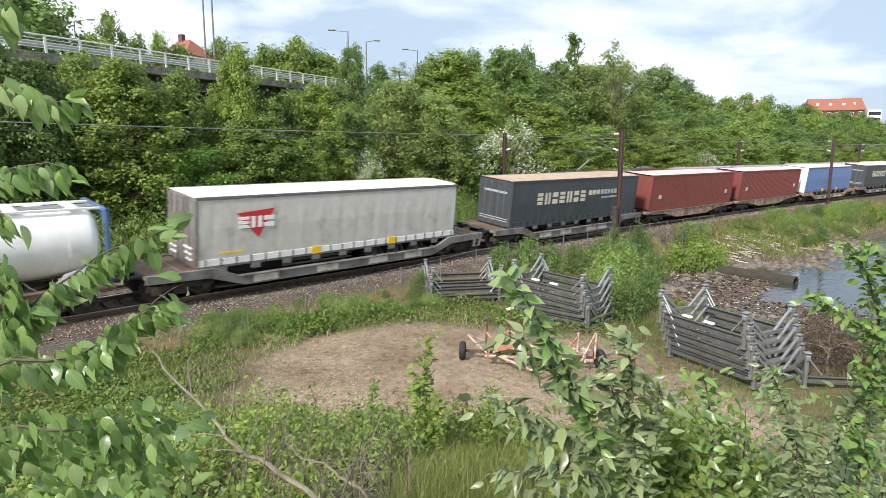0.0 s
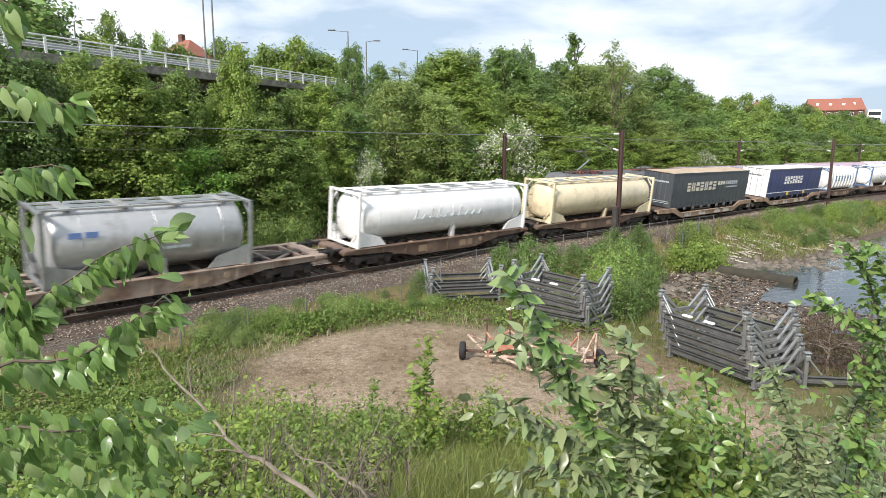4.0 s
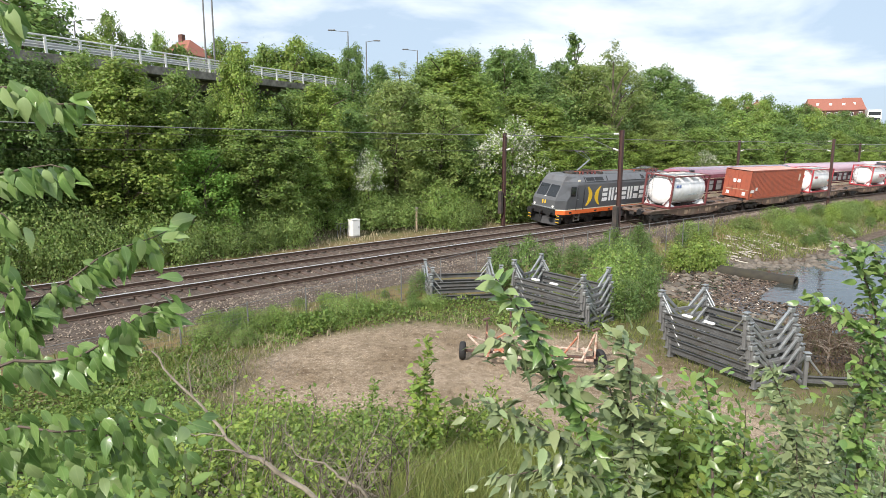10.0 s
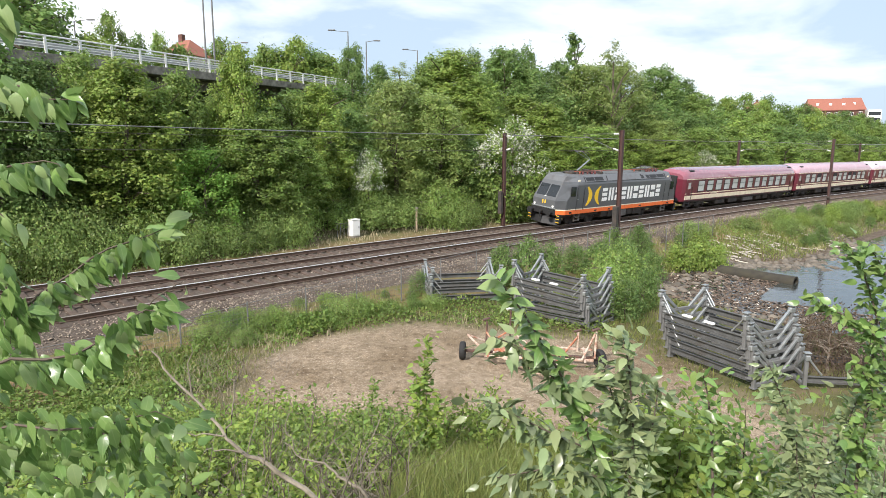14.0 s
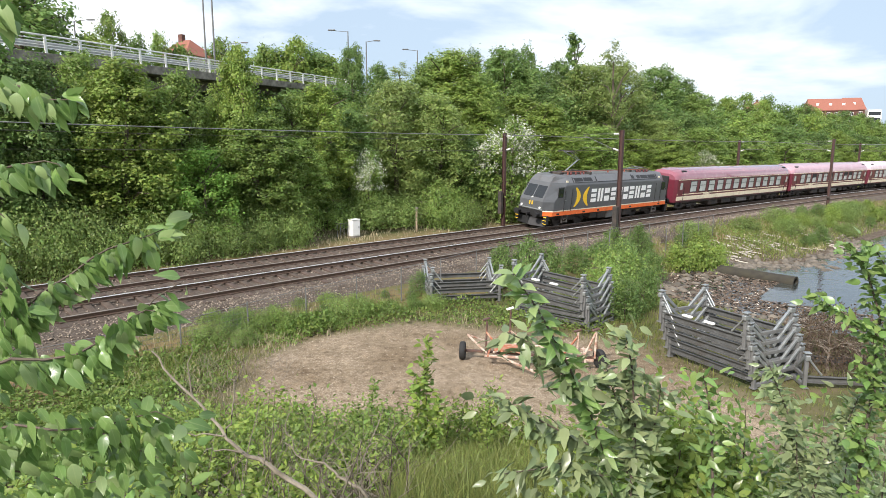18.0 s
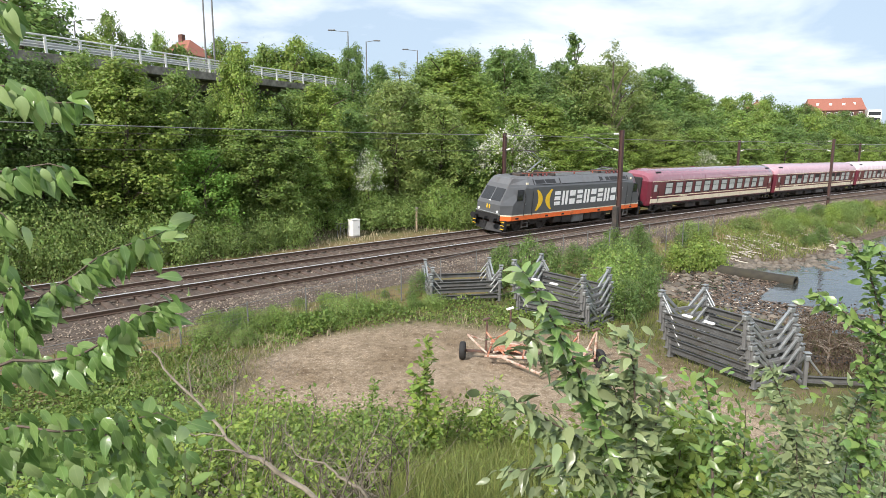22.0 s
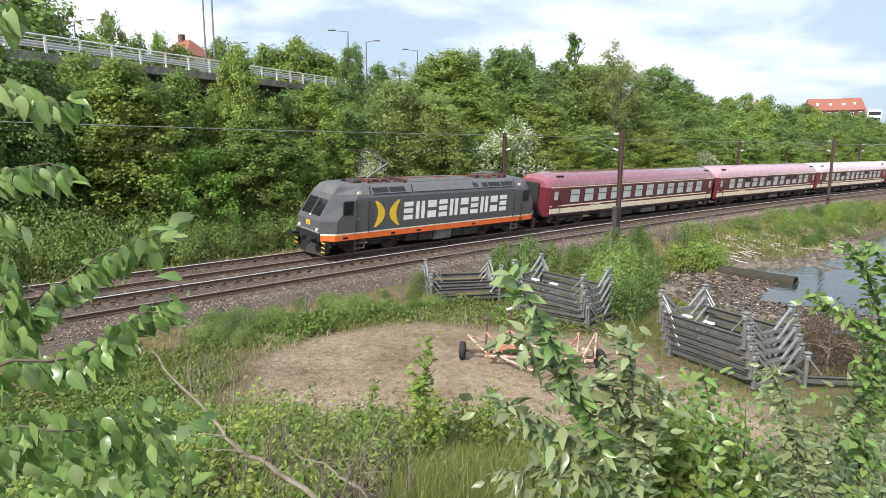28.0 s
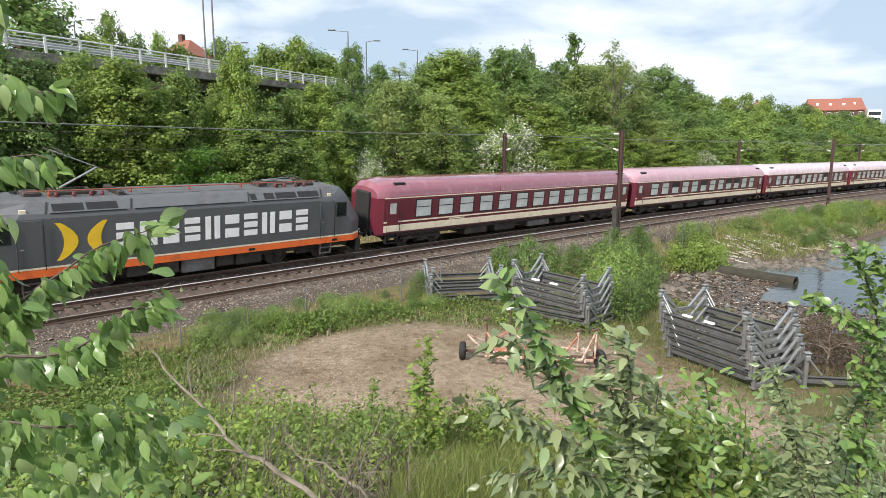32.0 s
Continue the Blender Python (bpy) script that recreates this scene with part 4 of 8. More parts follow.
def bogie(parent, x, base=1.8, r=0.46, heavy=False):
    """A two-axle bogie with side frames, axle boxes and wheels."""
    def frame_mesh():
        mb = MB()
        for y in (-0.98, 0.98):
            mb.box((-base / 2 - 0.35, y - 0.07, r - 0.02), (base / 2 + 0.35, y + 0.07, r + 0.2), 0.03)
            mb.box((-0.32, y - 0.09, r - 0.2), (0.32, y + 0.09, r + 0.1), 0.03)
            for a in (-base / 2, base / 2):
                mb.box((a - 0.16, y - 0.13, r - 0.15), (a + 0.16, y + 0.13, r + 0.14), 0.03)
                for d in (-0.24, 0.24):
                    mb.tube([(a + d, y, r - 0.02), (a + d, y, r + 0.26)], 0.065, 7)
            if heavy:
                mb.tube([(-0.6, y * 1.08, r + 0.1), (0.6, y * 1.08, r - 0.12)], 0.05, 6)
                mb.box((-0.25, y - 0.16, r + 0.16), (0.25, y + 0.16, r + 0.42), 0.03)
        mb.box((-0.3, -0.95, r), (0.3, 0.95, r + 0.28), 0.04)
        for a in (-base / 2, base / 2):
            mb.tube([(a, -0.75, r), (a, 0.75, r)], 0.08, 8)
        return mb.mesh("bogie", M["under"])
    b = put("bogie", once(("bogie", base, r, heavy), frame_mesh), parent, T((x, 0, 0)))
    ws = []
    for a in (-base / 2, base / 2):
        for y, f in ((-0.75, 0), (0.75, math.pi)):
            ws.append(put("wheel", wheel_mesh(r, r), b, T((a, y, r)) @ Matrix.Rotation(f, 4, "Z")))
    return b, ws


def buffer_pair(parent, x, sgn):
    def mk():
        mb = MB().tube([(0, 0, 0), (0.35, 0, 0)], 0.09, 10).tube([(0.3, 0, 0), (0.55, 0, 0)], 0.07, 10).tube([(0.55, 0, 0), (0.6, 0, 0)], [0.22, 0.21], 14)
        return mb.mesh("buffer", M["black"])
    for y in (-0.875, 0.875):
        put("buffer", once("buffer", mk), parent, T((x, y, 1.05)) @ Matrix.Rotation(0 if sgn > 0 else math.pi, 4, "Z"))


def bars(parent, n, x0, x1, z0, z1, y, material, name="letter_block", gap=0.22, skip=(), face="y"):
    """Plain blocks in place of lettering, proud of a wall."""
    w = (x1 - x0) / n
    for i in range(n):
        if i in skip:
            continue
        a, b = x0 + i * w, x0 + (i + 1) * w - w * gap
        if face == "y" and name == "letter_block":
            # solid plate, two stacked plates or two upright plates in turn
            k, hh, ww = i % 3, z1 - z0, b - a
            mb = MB()
            for u0, u1, v0, v1 in (((0.0, 1.0, 0.0, 0.26), (0.0, 1.0, 0.37, 0.63), (0.0, 1.0, 0.74, 1.0)), ((0.0, 0.38, 0.0, 1.0), (0.62, 1.0, 0.0, 1.0)), ((0.0, 1.0, 0.0, 0.4), (0.0, 1.0, 0.6, 1.0)))[k]:
                mb.box((a + u0 * ww, y - 0.008, z0 + v0 * hh), (a + u1 * ww, y + 0.004, z0 + v1 * hh), 0.003)
        elif face == "y":
            mb = MB().box((a, y - 0.008, z0), (b, y + 0.004, z1), 0.003)
        else:
            mb = MB().box((y - 0.008, a, z0), (y + 0.004, b, z1), 0.003)
        part(name, mb, material, parent)


def ring_at(x, pts):
    return [(x, a, b) for a, b in pts]


# ---- electric locomotive ----
def plan_ring(z, L, w, wf, nose):
    """Outline seen from above: blunt ends with slanted corners."""
    return [(-L, -wf, z), (-L + nose, -w, z), (L - nose, -w, z), (L, -wf, z), (L, wf, z), (L - nose, w, z), (-L + nose, w, z), (-L, wf, z)]


def make_loco():
    t = thing("locomotive", "dark grey electric locomotive with orange skirt and raised pantograph", "locomotive")
    part("body", MB().loft([plan_ring(1.30, 8.72, 1.488, 1.05, 0.75), plan_ring(1.95, 8.74, 1.488, 1.05, 0.8), plan_ring(2.12, 8.66, 1.488, 1.03, 0.85), plan_ring(3.12, 8.02, 1.488, 0.95, 1.25), plan_ring(3.30, 7.9, 1.43, 0.93, 1.25)]), M["loco_grey"], t)
    part("roof", MB().loft([plan_ring(3.30, 7.9, 1.43, 0.93, 1.25), plan_ring(3.66, 7.55, 1.10, 0.86, 1.2), plan_ring(3.76, 7.2, 0.98, 0.8, 1.0)]), M["loco_roof"], t, "lighter grey roof")
    part("skirt", MB().loft([plan_ring(0.93, 8.70, 1.49, 1.1, 0.62), plan_ring(1.24, 8.73, 1.492, 1.08, 0.7)]), M["orange"], t, "bright orange lower skirt")
    part("stripe", MB().loft([plan_ring(1.24, 8.735, 1.496, 1.08, 0.7), plan_ring(1.31, 8.735, 1.496, 1.06, 0.72)]), M["cream"], t, "thin cream stripe")
    for sgn in (-1, 1):
        a, b = sorted((sgn * 8.70, sgn * 8.80))
        part("buffer_beam", MB().box((a, -1.12, 0.86), (b, 1.12, 1.30), 0.03), M["black"], t, "black buffer beam")
    part("underframe", MB().box((-8.0, -1.1, 0.62), (8.0, 1.1, 0.95), 0.03), M["under"], t)
    # equipment under the frame
    for x0, x1, z0 in ((-3.1, -2.2, 0.42), (-2.1, -1.0, 0.36), (-0.9, 0.6, 0.30), (0.7, 1.5, 0.38), (1.6, 2.9, 0.34)):
        part("equipment_box", MB().box((x0, -1.32, z0), (x1, 1.32, 0.92), 0.04), M["under"] if x0 != -0.9 else M["wagon_grey"], t)
    wheels = []
    for x in (-5.2, 5.2):
        wheels += bogie(t, x, 2.6, 0.62, True)[1]
    for sgn in (-1, 1):
        R = Matrix.Rotation(0 if sgn < 0 else math.pi, 4, "Z")
        buffer_pair(t, sgn * 8.7, sgn)
        put("snow_plough", once("plough", lambda: MB().loft([[(-8.55, -1.25, 0.16), (-8.9, 0, 0.16), (-8.55, 1.25, 0.16)], [(-8.4, -1.3, 0.62), (-8.7, 0, 0.66), (-8.4, 1.3, 0.62)], [(-8.2, -1.3, 0.95), (-8.3, 0, 0.95), (-8.2, 1.3, 0.95)]], closed=False).mesh("snow_plough", M["black"])), t, R)
        put("coupling", once("coupling", lambda: MB().box((-9.15, -0.07, 0.92), (-8.6, 0.07, 1.08), 0.02).tube([(-9.1, 0, 1.0), (-9.12, 0, 0.62)], 0.035, 6).mesh("coupling", M["black"])), t, R)
        # windscreen halves on the raked front
        def screen(y0, y1):
            z0, z1 = 2.2, 3.02
            xa, xb = -8.66 + (z0 - 2.12) * 0.64 - 0.012, -8.66 + (z1 - 2.12) * 0.64 - 0.012
            return MB().loft([[(xa, y0, z0), (xa, y1, z0), (xa + 0.03, y1, z0), (xa + 0.03, y0, z0)], [(xb, y0 * 0.96, z1), (xb, y1 * 0.96, z1), (xb + 0.03, y1 * 0.96, z1), (xb + 0.03, y0 * 0.96, z1)]]).mesh("windscreen", M["glass"])
        for y0, y1 in ((-0.9, -0.05), (0.05, 0.9)):
            put("windscreen", once(("screen", y0), lambda: screen(y0, y1)), t, R)
        put("light_bar", once("lightbar", lambda: MB().box((-8.82, -1.1, 1.33), (-8.7, 1.1, 1.40), 0.02).mesh("light_bar", M["galv"])), t, R, "grey step bar")
        for y in (-0.85, 0.85):
            put("headlight", once("headlight", lambda: MB().tube([(-0.03, 0, 0), (0.03, 0, 0)], 0.085, 12).mesh("headlight", M["lamp_lens"])), t, T((sgn * 8.75, y, 1.5)))
        put("headlight", once("headlight", None), t, T((sgn * 8.62, 0, 2.14)))
        put("wiper", once("wiper", lambda: MB().tube([(-8.62, -0.2, 2.2), (-8.36, -0.5, 2.6)], 0.012, 4).tube([(-8.62, 0.6, 2.2), (-8.36, 0.3, 2.6)], 0.012, 4).mesh("wiper", M["black"])), t, R)
        put("nose_badge", once("badge", lambda: MB().box((-8.765, 0.06, 1.62), (-8.73, 0.16, 1.9), 0.02).box((-8.765, -0.16, 1.62), (-8.73, -0.06, 1.9), 0.02).mesh("nose_badge", M["yellow"])), t, R, "small yellow badge")
        for y in (-1, 1):
            # corner steps with yellow edges
            mb = MB().box((-8.62, y * 1.16, 0.3), (-8.32, y * 1.44, 0.96), 0.02)
            part("step_box", mb, M["black"], t, m=R)
            for z in (0.36, 0.6, 0.84):
                part("step_edge", MB().box((-8.66, y * 1.15, z), (-8.60, y * 1.45, z + 0.045), 0.01), M["yellow"], t, "yellow step edge", m=R)
    for y in (-1, 1):
        for sgn in (-1, 1):
            def cx(a):
                return a * -sgn if sgn > 0 else a
            xs = sorted((cx(-7.55), cx(-7.0)))
            part("cab_window", MB().box((xs[0], y * 1.478, 2.3), (xs[1], y * 1.5, 2.95), 0.01), M["glass"], t)
            part("cab_window_frame", MB().box((xs[0] - 0.05, y * 1.47, 2.24), (xs[1] + 0.05, y * 1.495, 3.01), 0.015), M["black"], t)
            xs = sorted((cx(-6.84), cx(-5.98)))
            part("cab_door", MB().box((xs[0], y * 1.47, 1.34), (xs[1], y * 1.5, 3.08), 0.012), M["loco_grey"], t)
            for x in xs:
                part("handrail", MB().tube([(x + 0.02, y * 1.53, 1.2), (x + 0.02, y * 1.53, 2.9)], 0.018, 6), M["black"], t)
            part("door_handle", MB().box((xs[0] + 0.1, y * 1.5, 2.0), (xs[0] + 0.24, y * 1.53, 2.05), 0.008), M["galv"], t)
            part("step_ladder", MB().box((xs[0] + 0.1, y * 1.30, 0.34), (xs[0] + 0.14, y * 1.42, 1.0)).box((xs[1] - 0.14, y * 1.30, 0.34), (xs[1] - 0.1, y * 1.42, 1.0)).box((xs[0] + 0.1, y * 1.28, 0.38), (xs[1] - 0.1, y * 1.42, 0.42)).box((xs[0] + 0.1, y * 1.28, 0.66), (xs[1] - 0.1, y * 1.42, 0.70)), M["wagon_grey"], t)
            part("mirror_lamp", MB().box((cx(-6.55) - 0.11, y * 1.33, 3.30), (cx(-6.55) + 0.11, y * 1.41, 3.46), 0.01), M["cream"], t, "cream roof marker panel")
        # roof grilles on the sloped shoulder
        for x0, x1 in ((-5.6, -4.55), (-4.45, -3.35), (3.0, 3.5), (3.6, 4.7), (4.8, 5.95), (2.3, 2.6)):
            sl = [(x, y * (1.43 - (z - 3.30) * 0.917 + 0.012), z) for x, z in ((x0, 3.36), (x1, 3.36), (x1, 3.60), (x0, 3.60))]
            inn = [(a, b - y * 0.03, c - 0.02) for a, b, c in sl]
            part("grille", MB().loft([inn, sl]), M["black"], t, "black ventilation grille")
        # seams and drip rails on the shoulder
        for x in (-5.85, -2.9, 2.15, 6.05):
            part("roof_joint", MB().beam((x, y * 1.436, 3.31), (x + 0.12, y * 1.115, 3.67), 0.045, 0.03), M["black"], t)
        for x0, x1 in ((-2.75, 2.0), (2.3, 5.9), (-5.7, -3.05)):
            part("drip_rail", MB().box((x0, y * 1.425, 3.285), (x1, y * 1.47, 3.315), 0.006), M["black"], t)
        # skirt sockets
        for x in (-7.4, -4.2, -2.3, 2.3, 6.9):
            part("jacking_socket", MB().box((x - 0.16, y * 1.485, 1.0), (x + 0.16, y * 1.5, 1.12), 0.008), M["black"], t)
        # emblem: two back-to-back yellow crescents
        for c0, d in ((-5.42, 1), (-3.95, -1)):
            outer, inner = [], []
            for k in range(13):
                a = -1 + 2 * k / 12
                z = 2.22 + 0.72 * a
                outer.append((c0 + d * (0.58 * (1 - a * a)), z))
                inner.append((c0 + d * (0.27 * (1 - a * a) - 0.17), z))
            mb = MB()
            n = 13
            for k in range(n - 1):
                q = [(outer[k], inner[k]), (outer[k + 1], inner[k + 1])]
                (o0, i0), (o1, i1) = q
                f = lambda p, yy: (p[0], y * yy, p[1])
                mb.add([f(o0, 1.497), f(i0, 1.497), f(i1, 1.497), f(o1, 1.497), f(o0, 1.48), f(i0, 1.48), f(i1, 1.48), f(o1, 1.48)], [(0, 1, 2, 3), (0, 3, 7, 4), (1, 2, 6, 5)])
            part("crescent_emblem", mb, M["yellow"], t, "yellow crescent")
        bars(t, 10, -3.5, 5.5, 1.74, 2.76, y * 1.492, M["letter"], gap=0.26)
    # roof gear
    part("roof_bus_bar", MB().tube([(-6.2, -0.55, 3.98), (6.2, -0.55, 3.98)], 0.025, 6), M["container_red"], t, "red-brown roof conductor")
    for x in (-5.5, -2.6, -0.2, 2.2, 4.4):
        part("roof_insulator", MB().tube([(x, -0.55, 3.74), (x, -0.55, 3.80), (x, -0.55, 3.86), (x, -0.55, 3.97)], [0.07, 0.045, 0.07, 0.04], 8), M["container_red"], t)
    part("roof_hatch", MB().box((-2.9, -0.85, 3.72), (2.6, 0.85, 3.82), 0.04), M["loco_roof"], t)
    for x0, x1, y0, y1, z1 in ((-6.3, -5.7, -0.4, 0.4, 3.92), (-3.2, -2.95, -0.95, 0.95, 3.95), (5.6, 6.2, -0.5, 0.5, 3.9), (3.2, 3.7, -0.35, 0.35, 3.96), (-5.4, -3.8, -0.3, 0.3, 3.86)):
        part("roof_equipment", MB().box((x0, y0, 3.70), (x1, y1, z1), 0.04), M["under"], t, "dark roof equipment")
    for x in (-5.3, -4.7, -4.1, -3.7, 3.9, 4.4, 5.0, 5.5):
        part("roof_insulator", MB().tube([(x, -0.7, 3.70), (x, -0.7, 3.78), (x, -0.7, 3.84), (x, -0.7, 3.95)], [0.08, 0.05, 0.08, 0.05], 8), M["frame_maroon"], t)
    for x in (-6.6, -6.2, 6.3, 6.7):
        part("horn", MB().tube([(x, 0.3, 3.84), (x + 0.25, 0.3, 3.84)], [0.03, 0.07], 8), M["black"], t)

    def panto(x0, d, up, nm):
        p = part(nm, MB().box((x0 - 0.75, -0.6, 3.86), (x0 + 0.75, -0.54, 3.92)).box((x0 - 0.75, 0.54, 3.86), (x0 + 0.75, 0.60, 3.92)).box((x0 - 0.7, -0.6, 3.86), (x0 - 0.62, 0.6, 3.92)).box((x0 + 0.62, -0.6, 3.86), (x0 + 0.7, 0.6, 3.92))
                 .tube([(x0 - 0.6, -0.5, 3.74), (x0 - 0.6, -0.5, 3.88)], 0.07, 8).tube([(x0 + 0.6, -0.5, 3.74), (x0 + 0.6, -0.5, 3.88)], 0.07, 8), M["under"], t, "raised pantograph" if up else "folded pantograph")
        hz, ez = (4.78, 5.42) if up else (4.02, 4.08)
        kx, hx = (x0 + 0.95 * d, x0 - 0.55 * d) if up else (x0 + 1.1 * d, x0 - 0.6 * d)
        part("lower_arm", MB().tube([(x0 - 0.5 * d, 0, 3.95), (kx, 0, hz)], 0.045, 6).tube([(x0 - 0.3 * d, 0.2, 3.95), (kx - 0.1, 0.1, hz - 0.08)], 0.02, 5), M["galv"], p)
        part("upper_arm", MB().tube([(kx, -0.12, hz), (hx, -0.35, ez)], 0.022, 6).tube([(kx, 0.12, hz), (hx, 0.35, ez)], 0.022, 6).tube([(hx, -0.4, ez), (hx, 0.4, ez)], 0.02, 5), M["galv"], p)
        pts = [(hx + 0.14 * e, yy, ez + (0.05 if abs(yy) < 0.6 else -0.1)) for e in (0,) for yy in (-0.85, -0.58, 0, 0.58, 0.85)]
        part("contact_strip", MB().tube([(a + 0.16, b, c) for a, b, c in pts], 0.022, 5).tube([(a - 0.16, b, c) for a, b, c in pts], 0.022, 5), M["under"], p)
    panto(-4.6, 1, True, "pantograph")
    panto(4.7, -1, False, "pantograph")
    t["wheel_r"] = 0.62
    return t, wheels


# ---- sleeping coaches ----
def coach_ring(x, k=1.0, dz=0.0):
    prof = [(1.36, 0.90), (1.41, 1.02), (1.41, 2.98)]
    ring = [(-a * k, z) for a, z in prof] + [(a * k, z) for a, z in prof[::-1]]
    return ring_at(x, ring)


def coach_roof_ring(x, k=1.0, drop=0.0):
    pts = []
    for i in range(13):
        a = math.pi * i / 12
        c, s_ = math.cos(a), math.sin(a)
        pts.append((-1.415 * k * (abs(c) ** 0.72) * (1 if c > 0 else -1), 2.98 + (1.0 - drop) * s_ ** 0.85))
    return ring_at(x, pts)


def make_coach(open_windows=(), roof="maroon_roof"):
    t = thing("passenger_coach", "maroon sleeping coach with cream band and shiny maroon roof", "railway coach", group="coaches of the train")
    L = 12.98
    part("body", MB().loft([coach_ring(-L, 0.86), coach_ring(-L + 0.35, 1.0), coach_ring(L - 0.35, 1.0), coach_ring(L, 0.86)]), M["maroon"], t)
    part("roof", MB().loft([coach_roof_ring(-L, 0.86, 0.5), coach_roof_ring(-L + 0.25, 0.97, 0.2), coach_roof_ring(-L + 0.9, 1, 0.03), coach_roof_ring(-L + 2.0), coach_roof_ring(L - 2.0), coach_roof_ring(L - 0.9, 1, 0.03), coach_roof_ring(L - 0.25, 0.97, 0.2), coach_roof_ring(L, 0.86, 0.5)], smooth=True), M[roof], t, "glossy maroon arched roof" if roof == "maroon_roof" else "arched maroon roof with pale sky sheen in its colour")
    part("underframe", MB().box((-L + 0.4, -1.2, 0.72), (L - 0.4, 1.2, 0.93), 0.03), M["under"], t)
    for x0, x1 in ((-6.0, -4.0), (-3.2, -1.2), (0.2, 2.6), (3.4, 4.6), (5.2, 6.4)):
        part("equipment_box", MB().box((x0, -1.25, 0.36), (x1, 1.25, 0.74), 0.04), M["under"] if x0 != 0.2 else M["wagon_grey"], t)
    wheels = []
    for x in (-9.5, 9.5):
        wheels += bogie(t, x, 2.5, 0.46, True)[1]
    for sgn in (-1, 1):
        buffer_pair(t, sgn * 12.62, sgn)
        part("gangway", MB().box((sgn * 12.9, -0.62, 1.0), (sgn * 13.18, 0.62, 3.25), 0.06), M["rubber"], t, "black rubber gangway bellows")
        part("roof_vent", MB().box((sgn * 11.4 - 0.4, -1.16, 3.62), (sgn * 11.4 + 0.4, -0.96, 3.80), 0.02), M["black"], t)
    part("roof_seam", MB().tube([(-3.2 + 0.001 * i, -1.43 * math.cos(math.pi * i / 12) * 1.0, 2.99 + 1.005 * math.sin(math.pi * i / 12) ** 0.85) for i in range(13)], 0.012, 4), M["maroon"], t)
    for y in (-1, 1):
        for nm, z0, z1, mm, lab in (("gutter_line", 2.96, 3.01, "cream", "thin white gutter line"), ("upper_stripe", 1.60, 1.68, "cream", "thin cream stripe"), ("cream_band", 1.08, 1.46, "cream", "broad cream band")):
            part(nm, MB().box((-L + 0.36, y * 1.40, z0), (L - 0.36, y * 1.418, z1), 0.004), M[mm], t, lab)
        part("sill_line", MB().box((-L + 0.5, y * 1.375, 0.93), (L - 0.5, y * 1.40, 0.99), 0.004), M["black"], t)
        for i in range(12):
            x = -9.75 + i * 1.77
            wf = part("window_frame", once("cw_frame", lambda: MB().box((-0.62, -0.012, -0.53), (0.62, 0.012, -0.47)).box((-0.62, -0.012, 0.47), (0.62, 0.012, 0.53)).box((-0.62, -0.012, -0.47), (-0.56, 0.012, 0.47)).box((0.56, -0.012, -0.47), (0.62, 0.012, 0.47)).box((-0.56, -0.012, 0.06), (0.56, 0.012, 0.1)).mesh("window_frame", M["black"])), M["black"], t, "thin dark window frame", m=T((x, y * 1.418, 2.32)))
            dark = i in open_windows
            part("pane", once("cw_low", lambda: MB().box((-0.56, -0.008, -0.47), (0.56, 0.004, 0.06), 0.003).mesh("pane", M["pane"])), None, wf)
            part("pane", once(("cw_up", dark), lambda: MB().box((-0.56, -0.008, 0.1), (0.56, 0.004, 0.47), 0.003).mesh("pane", M["black"] if dark else M["pane"])), None, wf)
        for sgn in (-1, 1):
            x = sgn * 12.0
            d = part("door", MB().box((x - 0.4, y * 1.398, 1.05), (x + 0.4, y * 1.425, 2.9), 0.012), M["maroon"], t)
            part("door_pane", MB().box((x - 0.22, y * 1.42, 2.1), (x + 0.22, y * 1.432, 2.7), 0.006), M["pane"], d)
            part("door_band", MB().box((x - 0.39, y * 1.42, 1.10), (x + 0.39, y * 1.43, 1.46), 0.004), M["cream"], d)
            part("handrail", MB().tube([(x - 0.5 * sgn, y * 1.45, 1.1), (x - 0.5 * sgn, y * 1.45, 2.3)], 0.018, 5), M["black"], t)
            part("steps", MB().box((x - 0.42, y * 1.2, 0.42), (x + 0.42, y * 1.42, 0.46)).box((x - 0.42, y * 1.2, 0.72), (x + 0.42, y * 1.42, 0.76)).box((x - 0.42, y * 1.2, 0.42), (x - 0.38, y * 1.42, 0.9)).box((x + 0.38, y * 1.2, 0.42), (x + 0.42, y * 1.42, 0.9)), M["black"], t)
        bars(t, 7, -7.6, -6.3, 1.50, 1.57, y * 1.412, M["cream"], "small_mark")
    return t, wheels


# ---- freight: wagons ----
def wagon_base(t, x0, x1, material, bog=2.1):
    ws = []
    for x in (x0 + bog, x1 - bog):
        ws += bogie(t, x)[1]
    buffer_pair(t, x0 + 0.45, -1)
    buffer_pair(t, x1 - 0.45, 1)
    return ws


